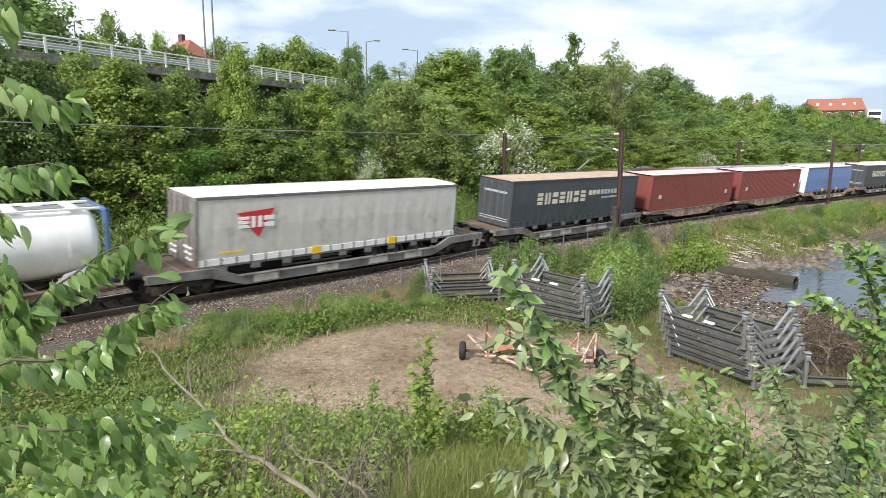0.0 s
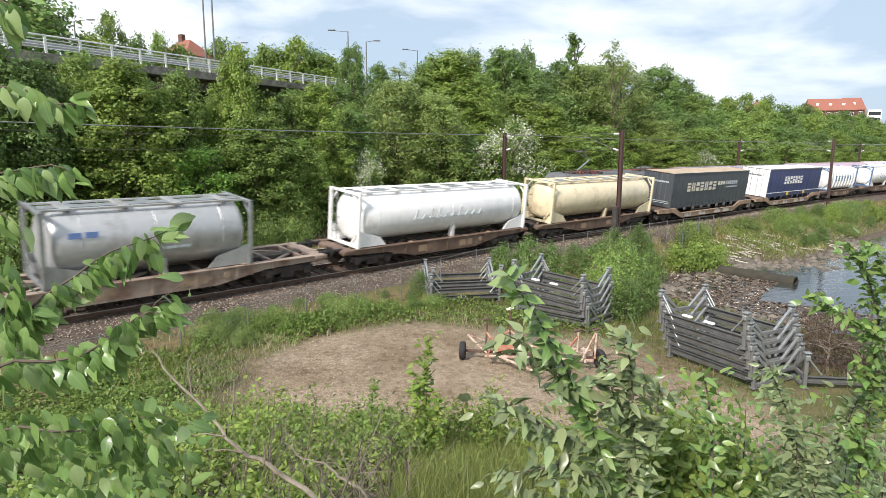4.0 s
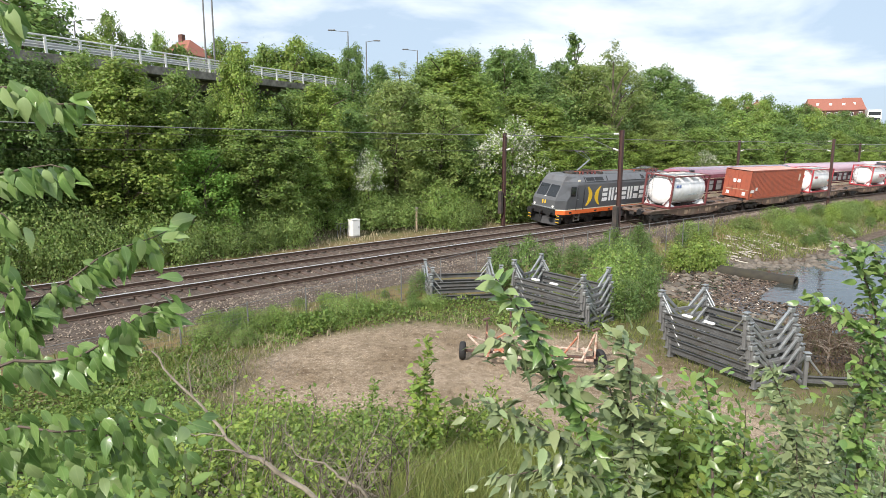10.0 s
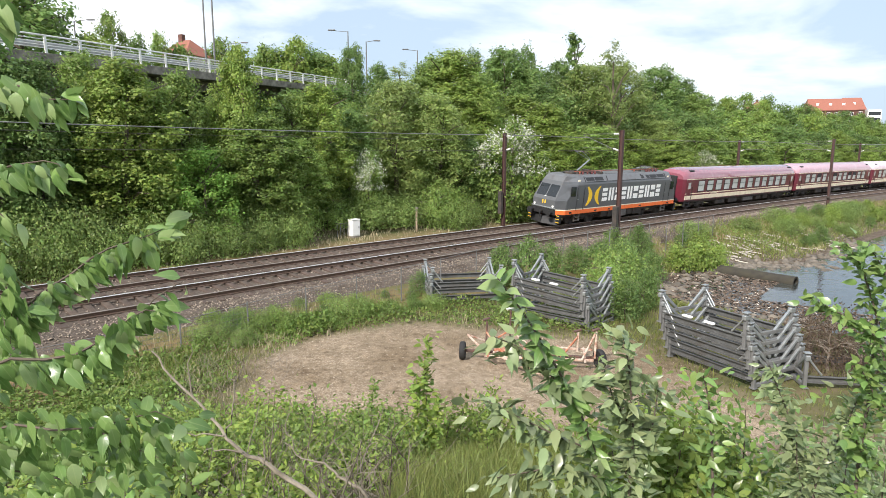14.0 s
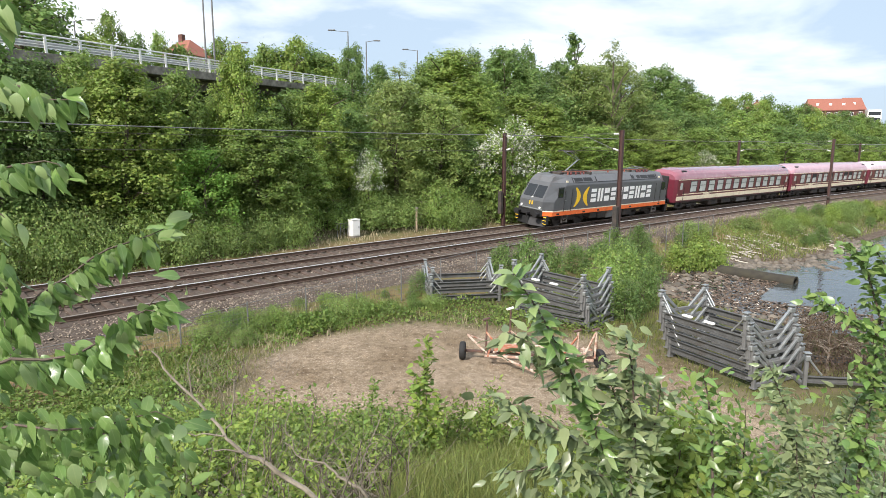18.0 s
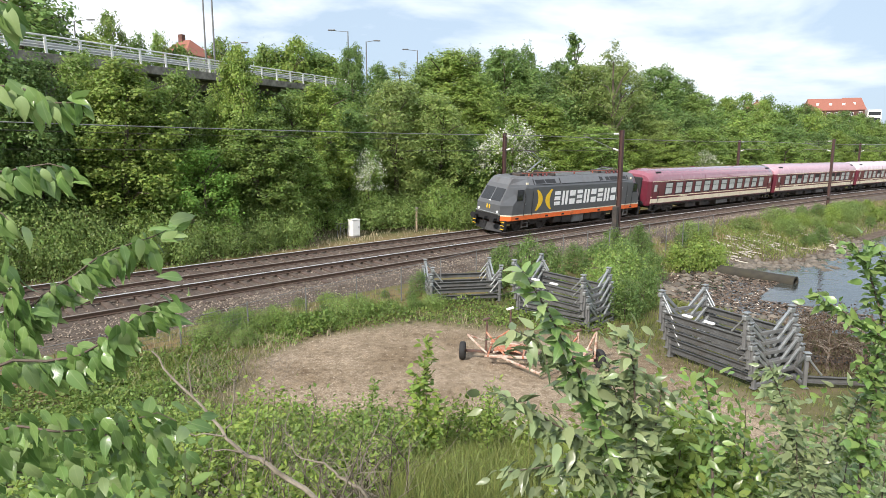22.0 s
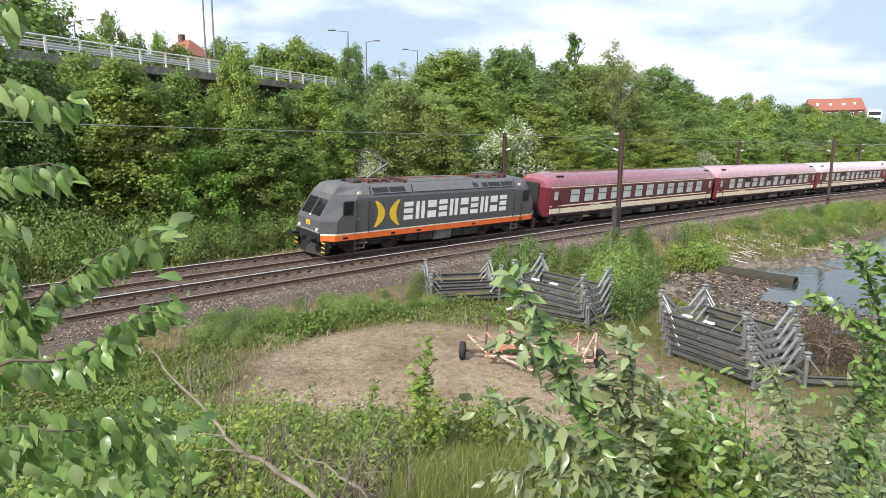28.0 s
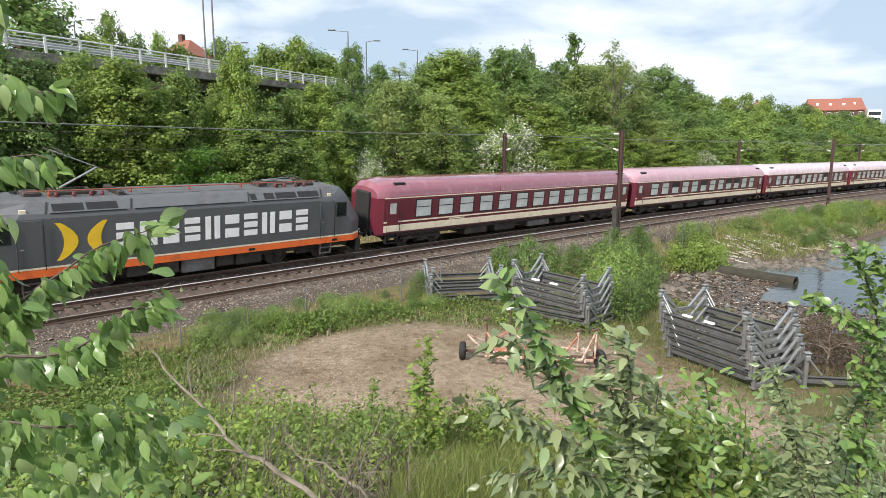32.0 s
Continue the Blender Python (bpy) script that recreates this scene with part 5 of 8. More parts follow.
def skeletal_wagon(n, label, material):
    """Container wagon: fishbelly side beams, cross members and lashing points."""
    h = n / 2
    t = thing("container_wagon", label, "railway wagon", group="wagons of the goods train")
    for y in (-1.12, 1.12):
        prof = [(-h + 0.35, 1.05), (h - 0.35, 1.05), (h - 0.35, 0.86), (h * 0.58, 0.78), (h * 0.32, 0.42), (-h * 0.32, 0.42), (-h * 0.58, 0.78), (-h + 0.35, 0.86)]
        part("side_beam", MB().loft([[(x, y - 0.09, z) for x, z in prof], [(x, y + 0.09, z) for x, z in prof]]), M[material], t)
        part("top_flange", MB().box((-h + 0.35, y - 0.15, 1.05), (h - 0.35, y + 0.15, 1.085)), M[material], t)
        for k in range(7):
            x = -h * 0.62 + k * h * 1.24 / 6
            zz = float(np.interp(abs(x), [0, h * 0.32, h * 0.58, h], [0.44, 0.44, 0.78, 0.86]))
            part("stiffener", MB().box((x - 0.04, y + (0.09 if y > 0 else -0.13), zz), (x + 0.04, y + (0.13 if y > 0 else -0.09), 1.04)), M[material], t)
            if k % 2:
                part("lashing_spigot", MB().box((x + 0.3, y - 0.1, 1.085), (x + 0.5, y + 0.1, 1.14), 0.02), M["wagon_tan"], t)
        for x in (-h * 0.22, h * 0.2):
            part("number_panel", MB().box((x - 0.5, y * 1.09 - 0.004, 0.56), (x + 0.5, y * 1.09 + 0.004, 0.9), 0.003), M["wagon_tan"], t)
        part("brake_wheel", MB().tube([(h * 0.36, y * 1.09, 0.8), (h * 0.36, y * 1.13, 0.8)], 0.13, 12), M["wagon_tan"], t)
    k = -h + 0.5
    i = 0
    while k < h - 0.4:
        part("cross_member", MB().box((k - 0.07, -1.1, 0.88), (k + 0.07, 1.1, 1.06), 0.01), M[material], t)
        if i % 2 == 0 and k + 1.5 < h:
            part("diagonal_brace", MB().beam((k, -1.0, 1.0), (k + 1.5, 0, 1.0), 0.14, 0.06).beam((k, 1.0, 1.0), (k + 1.5, 0, 1.0), 0.14, 0.06), M[material], t)
        k += 1.5
        i += 1
    part("centre_sill", MB().box((-h + 0.3, -0.2, 0.7), (h - 0.3, 0.2, 1.04), 0.02), M["under"], t)
    part("end_deck", MB().box((-h + 0.3, -1.3, 0.92), (-h + 0.9, 1.3, 1.07), 0.02), M[material], t)
    part("end_deck", MB().box((h - 0.9, -1.3, 0.92), (h - 0.3, 1.3, 1.07), 0.02), M[material], t)
    wagon_base(t, -h, h, material)
    return t


def pocket_wagon(n, label, material):
    """Low pocket wagon for semi-trailers, raised platforms over the bogies."""
    h = n / 2
    t = thing("pocket_wagon", label, "railway wagon", group="wagons of the goods train")
    for y in (-1.33, 1.33):
        prof = [(-h + 0.4, 1.16), (-h + 2.9, 1.16), (-h + 3.9, 0.72), (h - 3.9, 0.72), (h - 2.9, 1.16), (h - 0.4, 1.16), (h - 0.4, 0.86), (h - 2.7, 0.80), (h - 4.1, 0.34), (-h + 4.1, 0.34), (-h + 2.7, 0.80), (-h + 0.4, 0.86)]
        part("side_sill", MB().loft([[(x, y - 0.07, z) for x, z in prof], [(x, y + 0.07, z) for x, z in prof]]), M[material], t)
        part("sill_flange", MB().box((-h + 3.9, y - 0.12, 0.70), (h - 3.9, y + 0.12, 0.74)), M[material], t)
        for x in (-h + 5.0, -1.2, 1.6, h - 5.4):
            part("pale_panel", MB().box((x - 0.55, y * 1.0 + (0.07 if y > 0 else -0.078), 0.40), (x + 0.55, y * 1.0 + (0.078 if y > 0 else -0.07), 0.68), 0.003), M["panel_pale"], t)
        part("hand_lever", MB().box((h - 1.0, y - 0.1, 0.5), (h - 0.94, y + 0.1, 0.88)).box((h - 0.6, y - 0.1, 0.5), (h - 0.54, y + 0.1, 0.88)).box((h - 1.0, y - 0.1, 0.46), (h - 0.54, y + 0.1, 0.52)), M["wagon_grey"], t)
    for sgn in (-1, 1):
        a, b = sorted((sgn * (h - 0.4), sgn * (h - 3.0)))
        part("end_platform", MB().box((a, -1.26, 0.98), (b, 1.26, 1.10), 0.02), M[material], t)
        for k in range(4):
            part("deck_plate", MB().box((a + 0.05 + k * (b - a) / 4, -1.2, 1.10), (a + (k + 1) * (b - a) / 4 - 0.06, 1.2, 1.125), 0.008), M["wagon_brown"], t)
    part("pocket_floor", MB().box((-h + 3.0, -1.2, 0.28), (h - 3.0, 1.2, 0.36), 0.02), M["under"], t)
    part("trailer_hitch", MB().box((h - 3.4, -0.4, 1.1), (h - 2.9, 0.4, 1.22), 0.05), M["wagon_brown"], t)
    wagon_base(t, -h, h, material, 1.75)
    return t


# ---- freight: loads, standing at z = 0 in their own space ----
def trailer(label, curtain, roof, back="curtain_dark", L=13.6, H=2.75, mark=None):
    """Curtain-sided semi-trailer with strapped skirt, axles and doors."""
    h = L / 2
    t = thing("semi_trailer", label, "semi-trailer", group="trailers on the wagons")
    w = 1.275
    ripple = []
    nx = 46
    for i in range(nx + 1):
        x = -h + 0.08 + (L - 0.16) * i / nx
        o = (0.012 * math.sin(i * 2.2) + 0.006 * math.sin(i * 5.1)) * (0.45 if curtain == "curtain_grey" else 0.8)
        ripple.append([(x, -w + 0.02 - o, 0.32), (x, -w - 0.01 - o * 1.4, H * 0.55), (x, -w + 0.02, H - 0.1), (x, w - 0.02, H - 0.1), (x, w + 0.01 + o * 1.4, H * 0.55), (x, w - 0.02 + o, 0.32)])
    part("curtain", MB().loft(ripple), M[curtain], t)
    part("roof", MB().loft([[(-h, -w + 0.02, H - 0.04), (-h, -w * 0.5, H + 0.02), (-h, w * 0.5, H + 0.02), (-h, w - 0.02, H - 0.04)], [(h, -w + 0.02, H - 0.04), (h, -w * 0.5, H + 0.02), (h, w * 0.5, H + 0.02), (h, w - 0.02, H - 0.04)]]), M[roof], t, "pale tarpaulin roof")
    for y in (-1, 1):
        part("cant_rail", MB().box((-h, y * (w - 0.05), H - 0.14), (h, y * (w + 0.015), H - 0.02), 0.012), M["galv_old"] if roof == "roof_white" else M[curtain], t)
        part("lower_rail", MB().box((-h, y * (w - 0.08), 0.0), (h, y * (w + 0.012), 0.10), 0.012), M["galv_old"] if curtain == "curtain_grey" else M["curtain_dark"], t)
        part("skirt_band", MB().box((-h + 0.05, y * (w - 0.03), 0.08), (h - 0.05, y * (w + 0.004), 0.34), 0.004), M[curtain if curtain != "curtain_grey" else "tank_white"], t)
        k = 0
        x = -h + 0.35
        while x < h - 0.2:
            part("strap", once("strap", lambda: MB().box((-0.022, -0.012, -0.16), (0.022, 0.012, 0.16)).mesh("strap", M["black"])), None, t, m=T((x, y * (w + 0.006), 0.20)))
            x += 0.62
        for x in (-1.6, 2.6) if mark in ("triangle", "blue", None) else ():
            part("reflector_panel", MB().box((x - 0.22, y * (w - 0.01), 0.06), (x + 0.22, y * (w + 0.022), 0.38), 0.006), M["yellow"], t, "yellow grab panel")
        part("side_guard", MB().box((-3.2, y * 1.2, -0.32), (0.3, y * 1.23, -0.24), 0.01), M["under"], t)
        part("side_guard", MB().box((-3.2, y * 1.2, -0.14), (0.3, y * 1.23, -0.06), 0.01), M["under"], t)
        for k in range(9):
            part("buckle_plate", once("buckle_plate" + curtain, lambda: MB().box((-0.2, -0.012, -0.1), (0.2, 0.012, 0.1), 0.006).mesh("buckle_plate", M["wagon_grey" if curtain != "curtain_blue" else "curtain_blue"])), None, t, m=T((-h + 1.0 + k * 1.4, y * (w + 0.0), -0.10)))
        part("corner_post", MB().box((-h - 0.01, y * (w - 0.07), 0.0), (-h + 0.09, y * (w + 0.02), H - 0.03), 0.015), M[back if back != "curtain_grey" else "curtain_grey"], t)
    part("front_wall", MB().box((h - 0.06, -w + 0.03, 0.0), (h + 0.02, w - 0.03, H - 0.04), 0.015), M["curtain_dark"], t)
    d = part("rear_door", MB().box((-h - 0.03, -w + 0.06, 0.05), (-h + 0.05, -0.01, H - 0.1), 0.012), M[back], t)
    part("rear_door", MB().box((-h - 0.03, 0.01, 0.05), (-h + 0.05, w - 0.06, H - 0.1), 0.012), M[back], t)
    for y in (-0.75, -0.3, 0.3, 0.75):
        part("lock_rod", MB().tube([(-h - 0.055, y, 0.05), (-h - 0.055, y, H - 0.12)], 0.02, 5), M["galv_old"], d)
    part("chassis", MB().box((-h + 0.1, -0.6, -0.3), (h - 0.3, -0.45, 0.02)).box((-h + 0.1, 0.45, -0.3), (h - 0.3, 0.6, 0.02)).box((-h, -1.2, -0.28), (-h + 0.12, 1.2, -0.08), 0.02), M["under"], t)
    for a in (1.2, 2.5, 3.8):
        for y in (-1.05, 1.05):
            part("wheel", once("road_wheel", lambda: disc(0.48, 0.36, 18).mesh("wheel", M["rubber"])), None, t, m=T((h - 9.4 + a + 3.0, y, -0.40)) @ Matrix.Rotation(0 if y < 0 else math.pi, 4, "Z"))
            part("mudguard", once("mudguard", lambda: MB().loft([[(0.56 * math.cos(q), -0.18, 0.54 * math.sin(q)) for q in np.linspace(0.3, 2.84, 9)], [(0.56 * math.cos(q), 0.18, 0.54 * math.sin(q)) for q in np.linspace(0.3, 2.84, 9)]], closed=False).mesh("mudguard", M["black"])), None, t, m=T((h - 9.4 + a + 3.0, y, -0.40)))
    yl = -w - 0.03
    if mark == "big":
        bars(t, 7, -4.5, 0.6, 1.25, 1.95, yl, M["letter_tan"], gap=0.3)
        bars(t, 3, 0.75, 2.1, 1.62, 1.92, yl, M["letter_tan"], "small_letter_block")
        bars(t, 6, 2.15, 4.5, 1.62, 1.92, yl, M["letter_dim"], "small_letter_block")
        bars(t, 10, 2.3, 4.5, 1.34, 1.46, yl, M["letter_dim"], "small_letter_block")
        bars(t, 12, -0.9, 0.9, 1.95, 2.08, -h - 0.035, M["letter_dim"], "small_letter_block", face="x")
        for z in (0.35, 0.48):
            part("door_stripe", MB().box((-h - 0.045, -1.1, z), (-h - 0.03, 1.1, z + 0.04)), M["letter_dim"], t)
    elif mark == "blue":
        bars(t, 7, -2.9, 1.8, 1.2, 1.95, yl, M["letter"], gap=0.3)
        bars(t, 7, -0.6, 0.6, 2.0, 2.14, -h - 0.035, M["curtain_dark"], "small_letter_block", face="x")
        part("tail_lamp", MB().box((-h - 0.06, -1.15, -0.22), (-h, -0.7, -0.06), 0.02).box((-h - 0.06, 0.7, -0.22), (-h, 1.15, -0.06), 0.02), M["pno_red"], t)
        part("white_sill", MB().box((-h, yl + 0.01, 0.36), (h, yl + 0.022, 0.42)), M["letter"], t)
    elif mark == "triangle":
        tri = [(-5.2, 2.05), (-3.6, 2.18), (-4.3, 1.05)]
        part("triangle_sign", MB().loft([[(x, yl + 0.012, z) for x, z in tri], [(x, yl - 0.004, z) for x, z in tri]]), M["pno_red"], t, "red triangular sign")
        bars(t, 3, -5.15, -3.55, 1.45, 1.90, yl - 0.006, M["letter"], gap=0.15)
        bars(t, 5, -5.9, -4.9, 0.52, 0.60, yl, M["yellow"], "small_letter_block")
        part("small_sign", MB().box((-h - 0.045, -0.2, 1.6), (-h - 0.03, 0.2, 2.0)), M["pno_red"], t)
        for k in range(3):
            part("door_stripe", MB().box((-h - 0.06, -1.0, 0.3 + k * 0.22), (-h - 0.03, -0.5 + 0.1 * k, 0.36 + k * 0.22)).box((-h - 0.06, 0.4, 0.3 + k * 0.22), (-h - 0.03, 1.0, 0.36 + k * 0.22)), M["letter"], t)
    return t


def container(label, L=12.6, H=2.7, material="container_red", roof="container_roof", marks=True):
    """Corrugated steel container."""
    h, w = L / 2, 1.22
    t = thing("shipping_container", label, "shipping container", group="containers on the wagons")
    n = int((L - 0.4) / 0.28)
    for y in (-1, 1):
        ring0, ring1 = [], []
        for i in range(n):
            x = -h + 0.2 + i * (L - 0.4) / n
            st = (L - 0.4) / n
            for dx, o in ((0, 0.0), (0.35, 0.0), (0.5, 0.04), (0.85, 0.04)):
                ring0.append((x + dx * st, y * (w - 0.045 + o), 0.14))
                ring1.append((x + dx * st, y * (w - 0.045 + o), H - 0.1))
        part("side_panel", MB().loft([ring0, ring1], closed=False), M[material], t)
        part("bottom_rail", MB().box((-h, y * (w - 0.1), 0), (h, y * w, 0.16), 0.012), M[material], t)
        part("top_rail", MB().box((-h, y * (w - 0.08), H - 0.12), (h, y * w, H), 0.012), M[material], t)
        for x in (-h, h - 0.16):
            part("corner_post", MB().box((x, y * (w - 0.12), 0), (x + 0.16, y * (w + 0.004), H + 0.004), 0.012), M[material], t)
    rr0, rr1 = [], []
    for i in range(n):
        x = -h + 0.2 + i * (L - 0.4) / n
        for dx, o in ((0, 0.0), (0.1, 0.018)):
            rr0.append((x + dx, -w + 0.06, H - 0.03 + o))
            rr1.append((x + dx, w - 0.06, H - 0.03 + o))
    part("roof", MB().loft([rr0, rr1], closed=False), M[roof], t, "dusty pink-grey roof")
    part("front_end", MB().box((h - 0.06, -w + 0.1, 0.1), (h - 0.02, w - 0.1, H - 0.08)), M[material], t)
    d = part("door_end", MB().box((-h + 0.02, -w + 0.1, 0.12), (-h + 0.07, -0.01, H - 0.1), 0.01).box((-h + 0.02, 0.01, 0.12), (-h + 0.07, w - 0.1, H - 0.1), 0.01), M[material], t)
    for y in (-0.8, -0.35, 0.35, 0.8):
        part("lock_rod", MB().tube([(-h, y, 0.1), (-h, y, H - 0.1)], 0.02, 5), M[material], d)
    if marks:
        for y, z, mm in ((0.25, 1.5, "letter"), (-0.15, 1.5, "letter"), (0.75, 0.35, "letter"), (-0.75, 0.35, "letter")):
            part("hazard_label", MB().box((-h - 0.012, y - 0.14, z), (-h + 0.02, y + 0.14, z + 0.3), 0.004), M[mm], t, "white hazard label")
        part("yellow_line", MB().box((-h - 0.01, -w + 0.12, 0.85), (-h + 0.02, w - 0.12, 0.89)), M["roof_tan"], t)
        for x, z, mm in ((-h + 0.55, 0.75, "letter"), (-h + 0.95, 0.75, "letter"), (-h + 1.6, 0.95, "letter"), (-h + 0.6, 0.4, "orange")):
            part("hazard_label", MB().box((x - 0.16, -w - 0.012, z - 0.14), (x + 0.16, -w + 0.02, z + 0.14), 0.004), M[mm], t, "side hazard label")
        bars(t, 4, h - 1.3, h - 0.95, 1.5, 2.2, -w + 0.0, M["letter_tan"], "small_letter_block", gap=0.5)
    else:
        for x in (-h + 1.4, h - 1.2):
            part("side_label", MB().box((x - 0.2, -w - 0.012, 0.9), (x + 0.2, -w + 0.02, 1.2), 0.004), M["letter_tan"], t)
    return t


def shell(x0, x1, r, zc, wide=1.0, power=1.0, n=20):
    """A tank's barrel with dished ends; power below 1 squares its section."""
    rings = []
    for x, k in ((x0, 0.12), (x0 + 0.06, 0.55), (x0 + 0.16, 0.82), (x0 + 0.32, 0.97), (x0 + 0.45, 1.0), (x1 - 0.45, 1.0), (x1 - 0.32, 0.97), (x1 - 0.16, 0.82), (x1 - 0.06, 0.55), (x1, 0.12)):
        ring = []
        for i in range(n):
            a = 2 * math.pi * i / n
            c, s_ = math.cos(a), math.sin(a)
            ring.append((x, r * wide * k * abs(c) ** power * (1 if c > 0 else -1), zc + r * k * abs(s_) ** power * (1 if s_ > 0 else -1)))
        rings.append(ring)
    return MB().loft(rings, smooth=True)


def tank(label, L, H=2.55, frame="frame_red", body="tank_white", full=True, mark=None, mark_mat="pno_red", ribs=0, r=1.13, squared=False, n_mark=5):
    """Tank container: end frames, rails, barrel, walkway and saddles."""
    h, w = L / 2, 1.22
    t = thing("tank_container", label, "tank container", group="tanks on the wagons")
    if not squared:
        r = 1.2 if not full else 1.17
    zc = H * 0.5 + 0.05
    inset = 0.12
    part("barrel", shell(-h + inset, h - inset, r, zc, 1.0, 0.72 if squared else 1.0, 36), M[body], t)
    for sgn in (-1, 1):
        x = sgn * (h - 0.07)
        f = part("end_frame", MB().box((x - 0.07, -w, 0), (x + 0.07, -w + 0.13, H), 0.012).box((x - 0.07, w - 0.13, 0), (x + 0.07, w, H), 0.012).box((x - 0.06, -w, H - 0.12), (x + 0.06, w, H), 0.012).box((x - 0.06, -w, 0), (x + 0.06, w, 0.14), 0.012), M[frame], t, "painted steel end frame")
        for y in (-1, 1):
            part("frame_brace", MB().beam((x, y * (w - 0.08), 0.9), (x, y * 0.55, 0.1), 0.08, 0.06), M[frame], t)
            part("frame_brace", MB().beam((x, y * (w - 0.08), H - 0.7), (x, y * 0.6, H - 0.08), 0.07, 0.05), M[frame], t)
            part("saddle", MB().loft([[(x - sgn * 0.1, y * 1.1, 0.12), (x - sgn * 1.0, y * 1.1, 0.12), (x - sgn * 0.1, y * 0.9, 0.5)], [(x - sgn * 0.1, y * 0.5, 0.12), (x - sgn * 1.0, y * 0.5, 0.12), (x - sgn * 0.1, y * 0.5, 0.3)]]), M[body], t)
    for y in (-1, 1):
        if full:
            part("top_rail", MB().box((-h, y * (w - 0.09), H - 0.1), (h, y * w, H), 0.012), M[frame], t)
            part("bottom_rail", MB().box((-h, y * (w - 0.12), 0), (h, y * w, 0.15), 0.012), M[frame], t)
        else:
            if not squared:
                part("support_leg", MB().loft([[(0.12, y * 0.78, 0.0), (0.36, y * 0.78, 0.0), (0.30, y * 0.95, 0.6), (0.16, y * 0.95, 0.6)], [(0.12, y * 1.04, 0.0), (0.36, y * 1.04, 0.0), (0.30, y * 1.13, 0.6), (0.16, y * 1.13, 0.6)]]), M[body], t)
                for sgn in (-1, 1):
                    sk = [(sgn * (h - 0.1), 0.03), (sgn * (h - 1.75), 0.03), (sgn * (h - 1.35), 0.45), (sgn * (h - 0.1), 0.8)]
                    part("end_skirt", MB().loft([[(x, y * 1.02, z) for x, z in sk], [(x, y * 1.10, z) for x, z in sk]]), M[body], t)
            part("top_rail", MB().box((-h, y * 0.66 - 0.05, H - 0.09), (h, y * 0.66 + 0.05, H - 0.01), 0.012), M[body if frame != "frame_blue" else "tank_white"], t)
    if full:
        for x in np.linspace(-h + 0.75, h - 0.75, 4):
            part("roof_plate", MB().box((x - 0.52, 0.16, H - 0.075), (x + 0.52, 1.06, H - 0.045), 0.008).box((x - 0.52, -1.06, H - 0.075), (x + 0.52, -0.46, H - 0.045), 0.008), M["panel_pale"], t, "dusty pale roof plate")
    part("walkway", MB().box((-h + 0.2, -0.42, H - 0.06), (h - 0.2, 0.1, H - 0.02), 0.006), M["galv"], t, "galvanised roof walkway")
    for x in np.linspace(-h * 0.7, h * 0.7, max(2, int(L / 2.4))):
        part("manhole", MB().tube([(x, 0.35, H - 0.16), (x, 0.35, H + 0.0)], 0.24, 12), M["galv"] if L < 8 else M[body], t)
    if not full:
        for x in np.linspace(-h + 0.9, h - 0.9, max(3, int(L / 1.6))):
            part("roof_crosspiece", MB().box((x - 0.16, -0.68, H - 0.06), (x + 0.16, 0.68, H + 0.005), 0.01), M[body], t)
    for x in np.linspace(-h + 1.2, h - 1.2, 3):
        ring = [(x, (r + 0.006) * math.cos(a) if not squared else 0, zc + (r + 0.006) * math.sin(a)) for a in np.linspace(0, 6.2832, 29)]
        if not squared:
            part("barrel_band", MB().tube(ring, 0.012, 4, False), M["tank_grey" if body == "tank_grey" else body], t)
    part("ladder", MB().tube([(-h - 0.02, 0.5, 0.1), (-h - 0.02, 0.5, H)], 0.02, 5).tube([(-h - 0.02, 0.85, 0.1), (-h - 0.02, 0.85, H)], 0.02, 5).box((-h - 0.03, 0.5, 0.5), (-h - 0.0, 0.85, 0.53)).box((-h - 0.03, 0.5, 0.9), (-h, 0.85, 0.93)).box((-h - 0.03, 0.5, 1.3), (-h, 0.85, 1.33)).box((-h - 0.03, 0.5, 1.7), (-h, 0.85, 1.73)).box((-h - 0.03, 0.5, 2.1), (-h, 0.85, 2.13)), M["galv"], t)
    if ribs:
        for i in range(ribs):
            x = -h + 0.6 + i * (L - 1.2) / (ribs - 1)
            band = []
            for dx, o in ((-0.16, -0.04), (-0.11, 0.085), (0.11, 0.085), (0.16, -0.04)):
                band.append([(x + dx, (r * 0.98 + o) * abs(math.cos(a)) ** 0.5 * (1 if math.cos(a) > 0 else -1), zc + (r + o) * abs(math.sin(a)) ** 0.5 * (1 if math.sin(a) > 0 else -1)) for a in np.linspace(0, 6.2832, 45)[:-1]])
            part("rib", MB().loft(band, smooth=False), M[body], t, "white stiffening rib")
    if mark == "word" and ribs:
        st = (L - 1.2) / (ribs - 1)
        for i in range(1, 7):
            x = -h + 0.6 + (i + 0.5) * st
            bars(t, 1, x - 0.2, x + 0.24, zc - 0.28, zc + 0.34, -r - 0.012, M[mark_mat], gap=0.05 if i < 6 else 0.4)
            part("letter_block", MB().box((x - 0.05, -r - 0.024, zc - 0.28), (x + 0.06, -r - 0.004, zc + 0.34), 0.003), M[mark_mat], t)
    elif mark == "word":
        span = min(L * 0.5, 0.55 * n_mark)
        yl = -r - (0.125 if ribs else 0.02)
        bars(t, n_mark, -span * 0.5 + 0.15 * L * (0 if L > 8 else 1), span * 0.5 + 0.15 * L * (0 if L > 8 else 1), zc - 0.2, zc + 0.22, yl, M[mark_mat], gap=0.42)
    elif mark == "label":
        part("warning_label", MB().box((h * 0.55, -r - 0.015, zc - 0.2), (h * 0.68, -r + 0.06, zc + 0.02), 0.004), M["orange"], t)
